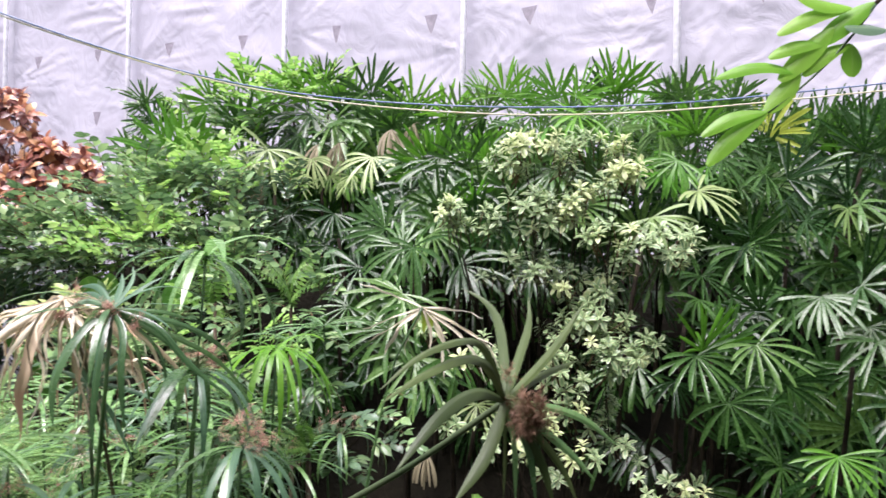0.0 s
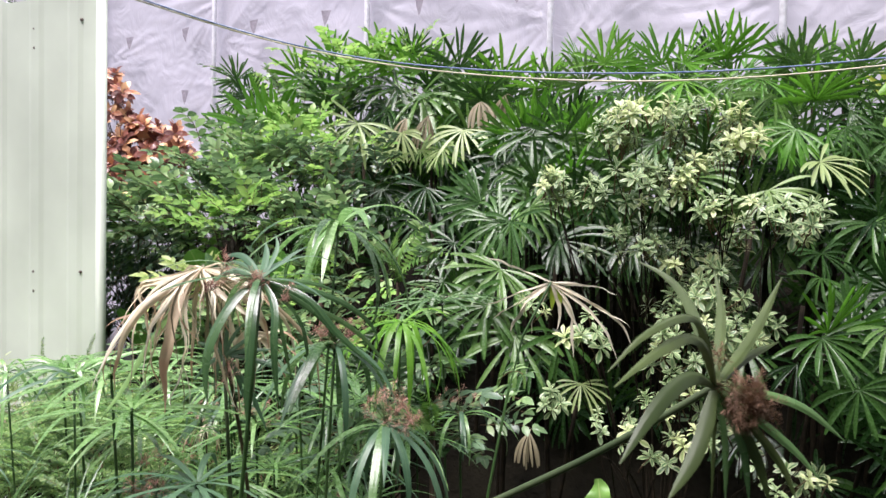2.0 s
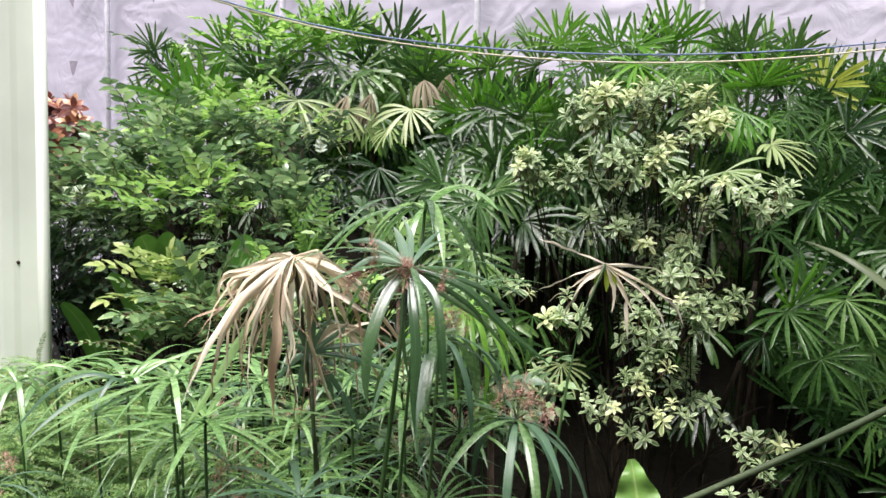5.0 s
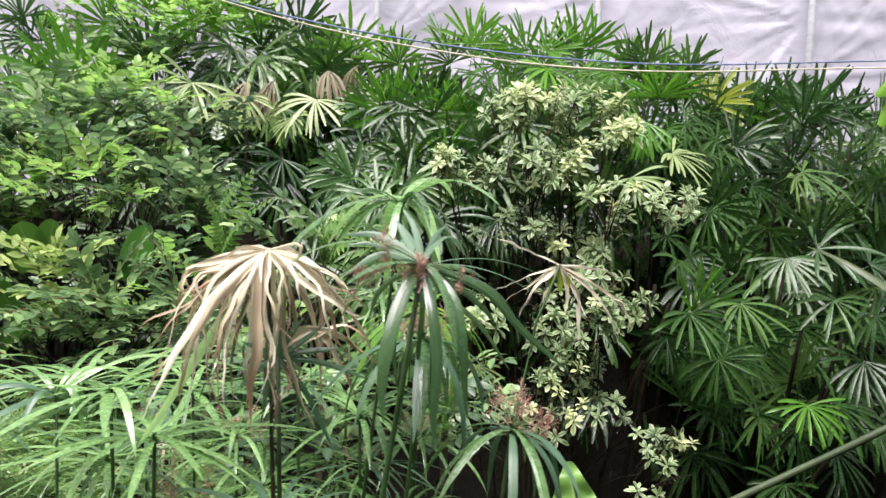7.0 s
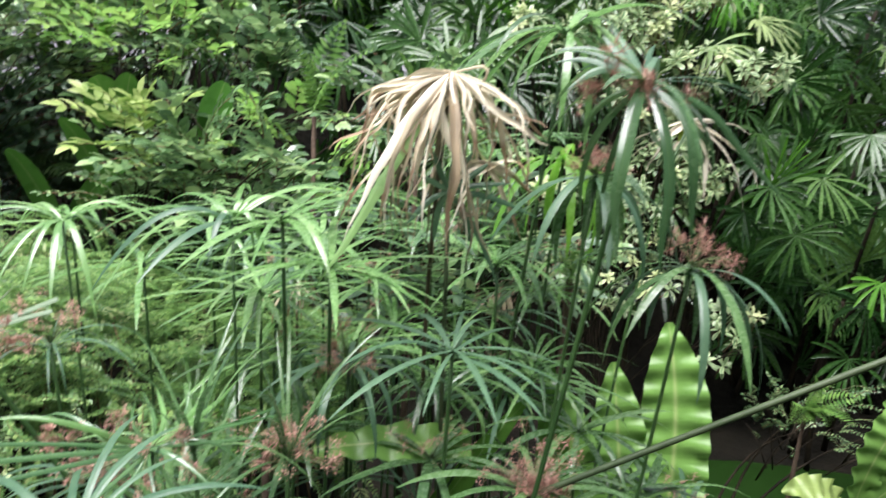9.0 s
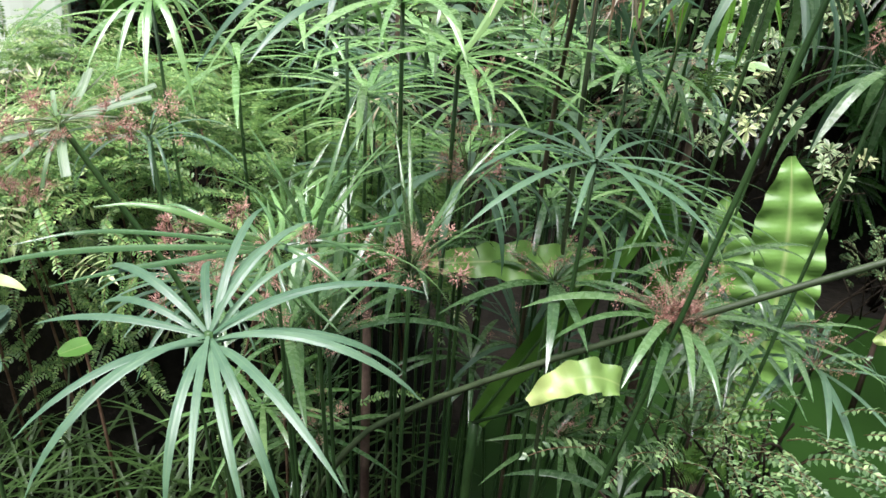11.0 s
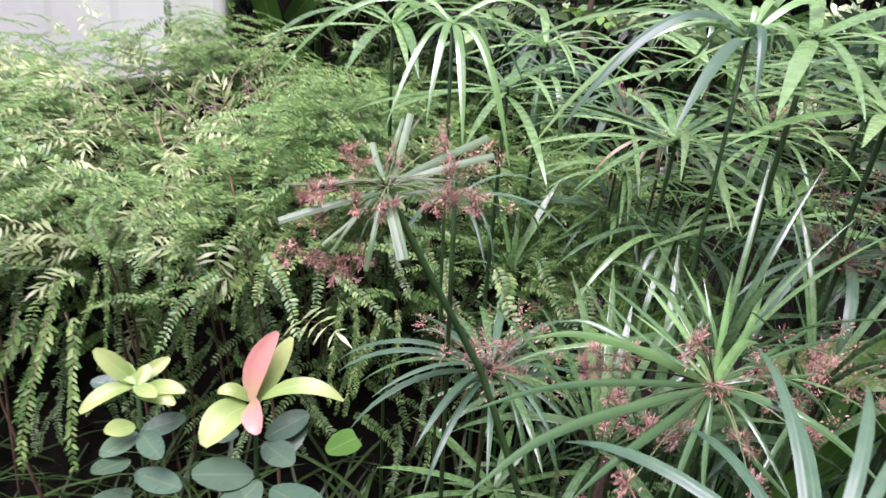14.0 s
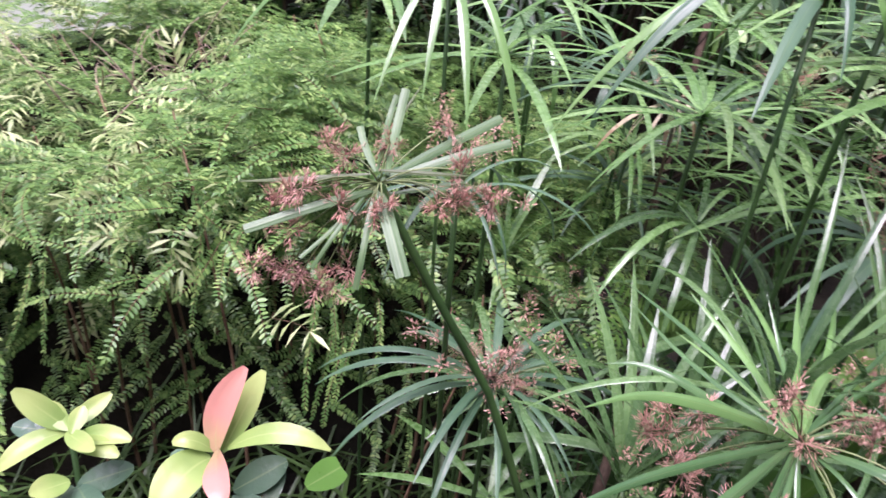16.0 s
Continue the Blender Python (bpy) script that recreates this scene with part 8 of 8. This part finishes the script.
bract(f1, M_SEDGE_PALE, fh, (-1.118, 1.691, 1.259), 0.0055, 0.03, EF)
bract(f1, M_SEDGE_PALE, fh, (-1.082, 1.692, 1.267), 0.0069, 0.03, EF)
bract(f1, M_SEDGE_PALE, fh, (-1.048, 1.679, 1.249), 0.0083, 0.03, EF)
bract(f1, M_SEDGE_PALE, fh, (-1.000, 1.698, 1.229), 0.0083, 0.04, EF)
bract(f1, M_SEDGE, fh, (-0.975, 1.803, 1.277), 0.0062, 0.03, EF)
bract(f1, M_SEDGE_PALE, fh, (-1.236, 1.774, 1.266), 0.0069, 0.05, EF)
bract(f1, M_SEDGE_PALE, fh, (-0.919, 1.807, 1.292), 0.0069, 0.05, EF)
bract(f1, M_SEDGE, fh, (-1.030, 1.849, 1.267), 0.0062, 0.02, EF)
bract(f1, M_SEDGE_PALE, fh, (-1.148, 1.863, 1.292), 0.0062, 0.04, EF)
bract(f1, M_SEDGE_PALE, fh, (-1.008, 1.793, 1.269), 0.0062, 0.04, EF)
bract(f1, M_SEDGE_PALE, fh, (-1.197, 2.037, 1.284), 0.0062, 0.03, EF)
bract(f1, M_SEDGE_PALE, fh, (-0.976, 1.997, 1.289), 0.0062, 0.03, EF)

# denser flower heads on the sedges close to the path
def flower_crown(thing, hub, seed, reach, heads=9, size=0.012, count=110):
    r = random.Random(seed)
    for k in range(heads):
        d = Vector((r.uniform(-1, 1), r.uniform(-1, 0.6), r.uniform(-0.1, 0.9))).normalized()
        flower_ray(thing, hub, Vector(hub) + d * reach * r.uniform(0.5, 1.0), seed * 20 + k, size * r.uniform(0.8, 1.2), count)


for hub in ((-0.46, 1.50, 1.07), (-0.68, 1.65, 1.18), (-0.27, 1.53, 1.35), (-0.37, 1.62, 1.45), (-0.99, 1.69, 1.005), (-0.76, 1.52, 1.12)):
    near_sedge = CROWNS[hub]
    flower_crown(near_sedge, hub, int(hub[1] * 100), 0.05)
flower_crown(CROWNS[(-0.46, 1.50, 1.07)], (-0.46, 1.50, 1.07), 7, 0.04, 12, 0.014, 180)


# ================= ropes =================
def rope(points, mat, label):
    thing = tagged(new("rope", bpy.data.curves.new("rope", "CURVE")), label, "rope", "ropes over the garden")
    cu = thing.data
    cu.dimensions, cu.bevel_depth, cu.bevel_resolution = "3D", 0.003, 2
    sp = cu.splines.new("NURBS")
    sp.points.add(len(points) - 1)
    for p, q in zip(sp.points, points):
        p.co = (*q, 1)
    sp.use_endpoint_u, sp.order_u = True, 4
    cu.materials.append(mat)
    return thing


rope([(-1.55, 2.89, 2.46), (-1.150, 2.950, 2.334), (-0.762, 3.000, 2.242), (-0.359, 3.050, 2.195), (0.059, 3.050, 2.165), (0.484, 3.100, 2.171), (1.015, 3.100, 2.203), (1.722, 3.150, 2.308), (3.2, 3.2, 2.45), (5.0, 3.3, 2.6)], M_ROPE_Y, "pale yellow rope sagging above the palms")
rope([(-1.55, 2.885, 2.47), (-1.150, 2.950, 2.338), (-0.762, 3.000, 2.248), (-0.360, 3.050, 2.210), (0.058, 3.050, 2.190), (0.484, 3.100, 2.201), (1.015, 3.100, 2.229), (1.721, 3.150, 2.331), (3.2, 3.2, 2.5), (5.0, 3.3, 2.66)], M_ROPE_B, "thin blue rope sagging above the palms")
g = Geo().add(tube([(5.0, 3.3, 0), (5.0, 3.3, 2.75)], 0.03, 0.03, 10))
tagged(new("rope_post", g.mesh("rope_post", M_POLE)), "plain post that holds the ropes", "post")

# ================= small-leaved hedge =================
M_TWIG_BARE = solid_material("bare_twig", (0.26, 0.19, 0.15), (0.44, 0.34, 0.27), 20, 0.8)
HEDGE = [spray_mesh("hedge_twig", M_HEDGE, 200 + i, 22 + i % 5, 0.0112, 0.38, 0.135, "oval", 35 + 14 * (i % 4), 62, n=1) for i in range(10)]
HEDGE_PALE = [spray_mesh("hedge_twig", M_HEDGE_PALE, 230 + i, 5, 0.034, 0.20, 0.055, "lance", 70, 40 + 9 * i) for i in range(5)]

HANGING = [spray_mesh("hanging_twig", M_HEDGE, 260 + i, 26, 0.012, 0.36, 0.17, "oval", 30, 44, n=1) for i in range(4)]


def hedge_top(x, y):
    """The height of the hedge's uneven top."""
    base = 1.09 + 0.075 * noise.noise(Vector((x * 3, y * 3, 0))) + 0.05 * noise.noise(Vector((x * 8, y * 8, 4)))
    base -= 0.14 * max(0.0, min(1.0, (x + 1.05) / 0.5))
    return base - 0.22 * max(0.0, 1 - (y - 1.72) / 0.28) ** 2


def hedge():
    thing = empty("hedge", (-1.5, 2.2, 0), "loose hedge of thin twigs with tiny oval green leaves", "hedge")
    r, rest, near = random.Random(5), {0: Geo(), 1: Geo()}, 0
    for i in range(8600):
        x = r.uniform(-2.7, -0.62)
        inner = i % 9 == 0
        if inner and x > -0.8:
            continue
        if inner:
            z = 0.95 - 0.45 * r.random() ** 1.4
            y = r.uniform(2.12, 2.45)
            d, up = Vector((r.uniform(-0.8, 0.8), -0.6, r.uniform(-0.7, 0.2))), Vector((0, -1, 0.5))
        elif r.random() < 0.82:
            y = r.uniform(1.76, 2.86)
            z = hedge_top(x, y) - r.uniform(-0.02, 0.12)
            if y < 2.02 and r.random() < (0.98 if y < 1.92 else 0.65):
                continue
            if noise.noise(Vector((x * 6, y * 6, 11))) < -0.14 and r.random() < 0.85:
                continue
            a = 3.5 * noise.noise(Vector((x * 3.2, y * 3.2, 5))) + r.gauss(0, 0.4)
            d = Vector((math.sin(a), -math.cos(a), r.uniform(-0.15, 0.4)))
            up = Vector((r.uniform(-0.3, 0.3), -0.3, 1))
        else:
            z = 1.05 - 0.09 * r.random() ** 1.3 - (r.uniform(0, 0.16) if r.random() < 0.08 else 0)
            y = 1.84 + 0.9 * (1.05 - z) + r.uniform(-0.05, 0.14) + 0.06 * noise.noise(Vector((x * 4, z * 4, 9)))
            d = Vector((r.uniform(-0.6, 0.6), -0.7, r.uniform(-0.5, 0.2)))
            up = Vector((0, -1, 0.35))
            if r.random() < (0.94 if x > -1.2 else 0.9):
                continue
        if x < -1.55 and y > 2.86 + (x + 1.545) * -0.3:
            continue
        pale = r.random() < (0.42 if x < -1.32 + 0.15 * noise.noise(Vector((y * 5, 0, 3))) and z > 0.93 and noise.noise(Vector((x * 5, y * 5, 2))) > -0.05 else 0.06 if x < -1.2 else 0.02)
        k = r.uniform(0.7, 1.1)
        m = Matrix.Translation((x, y, z)) @ frame_to(d, up) @ Matrix.Diagonal((k, k, k, 1))
        me = r.choice(HEDGE_PALE if pale else HEDGE)
        if y < 2.0 and -1.75 < x < -0.9 and z > 0.75 and near < 300:
            near += 1
            ob = part("hedge_twig", me, thing)
            ob.matrix_basis = Matrix.Translation(-thing.location) @ m
        else:
            v = np.empty(len(me.vertices) * 3)
            me.vertices.foreach_get("co", v)
            uv = np.zeros((len(me.vertices), 2))
            for loop, t in zip(me.loops, me.uv_layers[0].data):
                uv[loop.vertex_index] = t.uv
            rest[int(pale)].add((v.reshape(-1, 3), [tuple(p.vertices) for p in me.polygons], uv), m)
    for k, mat in ((0, M_HEDGE), (1, M_HEDGE_PALE)):
        ob = part("foliage", rest[k].mesh("foliage", mat), thing)
        tagged(ob, kind="stuff")
        ob.matrix_parent_inverse = Matrix.Translation(-thing.location)
    for i in range(46):
        a = Vector((-1.396, 2.329, 1.061)) + Vector((r.gauss(0, 0.09), r.gauss(0, 0.08), r.uniform(-0.08, 0.0)))
        b = a + Vector((r.uniform(-0.12, 0.12), r.uniform(-0.1, 0.06), r.uniform(0.02, 0.16)))
        part("twig", Geo().add(tube(arc(a, b, (r.uniform(-0.02, 0.02), 0, 0.015), 5), 0.0016, 0.0005, 4)).mesh("twig", M_TWIG_BARE), thing, "bare pinkish-brown twig").matrix_parent_inverse = Matrix.Translation(-thing.location)
    for i in range(70):
        x, y = r.uniform(-2.4, -0.75), r.uniform(1.85, 2.6)
        a = Vector((x + r.uniform(-0.15, 0.15), y + 0.1, 0))
        b = Vector((x, y, hedge_top(x, y) - 0.03 + (0.07 if i % 9 == 0 else 0)))
        part("branch", Geo().add(tube(arc(a, b, (r.uniform(-0.1, 0.1), r.uniform(-0.1, 0.05), 0), 7), 0.005, 0.0012, 5)).mesh("branch", M_TWIG), thing).matrix_parent_inverse = Matrix.Translation(-thing.location)

    # wispy sprays that stand up from the back of the top
    for i in range(26):
        x, y = r.uniform(-2.5, -1.0), r.uniform(2.3, 2.8)
        ob = part("hedge_twig", r.choice(HEDGE_PALE if i % 3 == 0 else HEDGE), thing)
        ob.matrix_basis = Matrix.Translation(Vector((x, y, hedge_top(x, y))) - thing.location) @ frame_to(Vector((r.uniform(-0.6, 0.6), r.uniform(-0.9, 0.1), r.uniform(0.2, 0.8))), Vector((0, -1, 0.6)))
    # longer sprays that hang down over the front
    for q, n_, k in (((-1.130, 1.864, 0.972), 3, 0.8), ((-1.451, 1.925, 0.994), 2, 0.7), ((-1.329, 1.924, 1.021), 2, 0.8), ((-1.485, 1.681, 1.035), 4, 1.15), ((-1.465, 1.684, 1.048), 2, 1.0), ((-1.140, 1.804, 1.012), 3, 0.8)):
        for i in range(n_):
            c = Vector(q) + Vector((r.gauss(0, 0.025), r.gauss(0, 0.02), r.gauss(0, 0.03)))
            ob = part("hanging_twig", r.choice(HANGING), thing)
            ob.matrix_basis = Matrix.Translation(c - thing.location) @ frame_to(Vector((r.uniform(-0.25, 0.25), -0.35, -1)), Vector((r.uniform(-0.2, 0.2), -1, -0.2))) @ Matrix.Diagonal((k * 0.7, k * r.uniform(0.7, 1.0), k * 0.8, 1))


hedge()


def shade_grass():
    thing = empty("grass_tuft", (-1.4, 2.0, 0), "grass growing under the hedge, its green darkened for shade", "grass", kind="stuff")
    r, gg = random.Random(31), Geo()
    for i in range(620):
        x, y = r.uniform(-2.2, -0.75), r.uniform(1.86, 2.3)
        ln = r.uniform(0.25, 0.55)
        m = Matrix.Translation((x, y, r.uniform(0.1, 0.3))) @ Matrix.Rotation(r.uniform(0, 6.28), 4, "Z")
        gg.add(blade(ln, r.uniform(0.005, 0.009), "strap", r.uniform(62, 84), r.uniform(40, 110), 0.2, 6), m)
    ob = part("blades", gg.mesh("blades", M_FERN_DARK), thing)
    tagged(ob, kind="stuff")
    ob.matrix_parent_inverse = Matrix.Translation(-thing.location)


shade_grass()
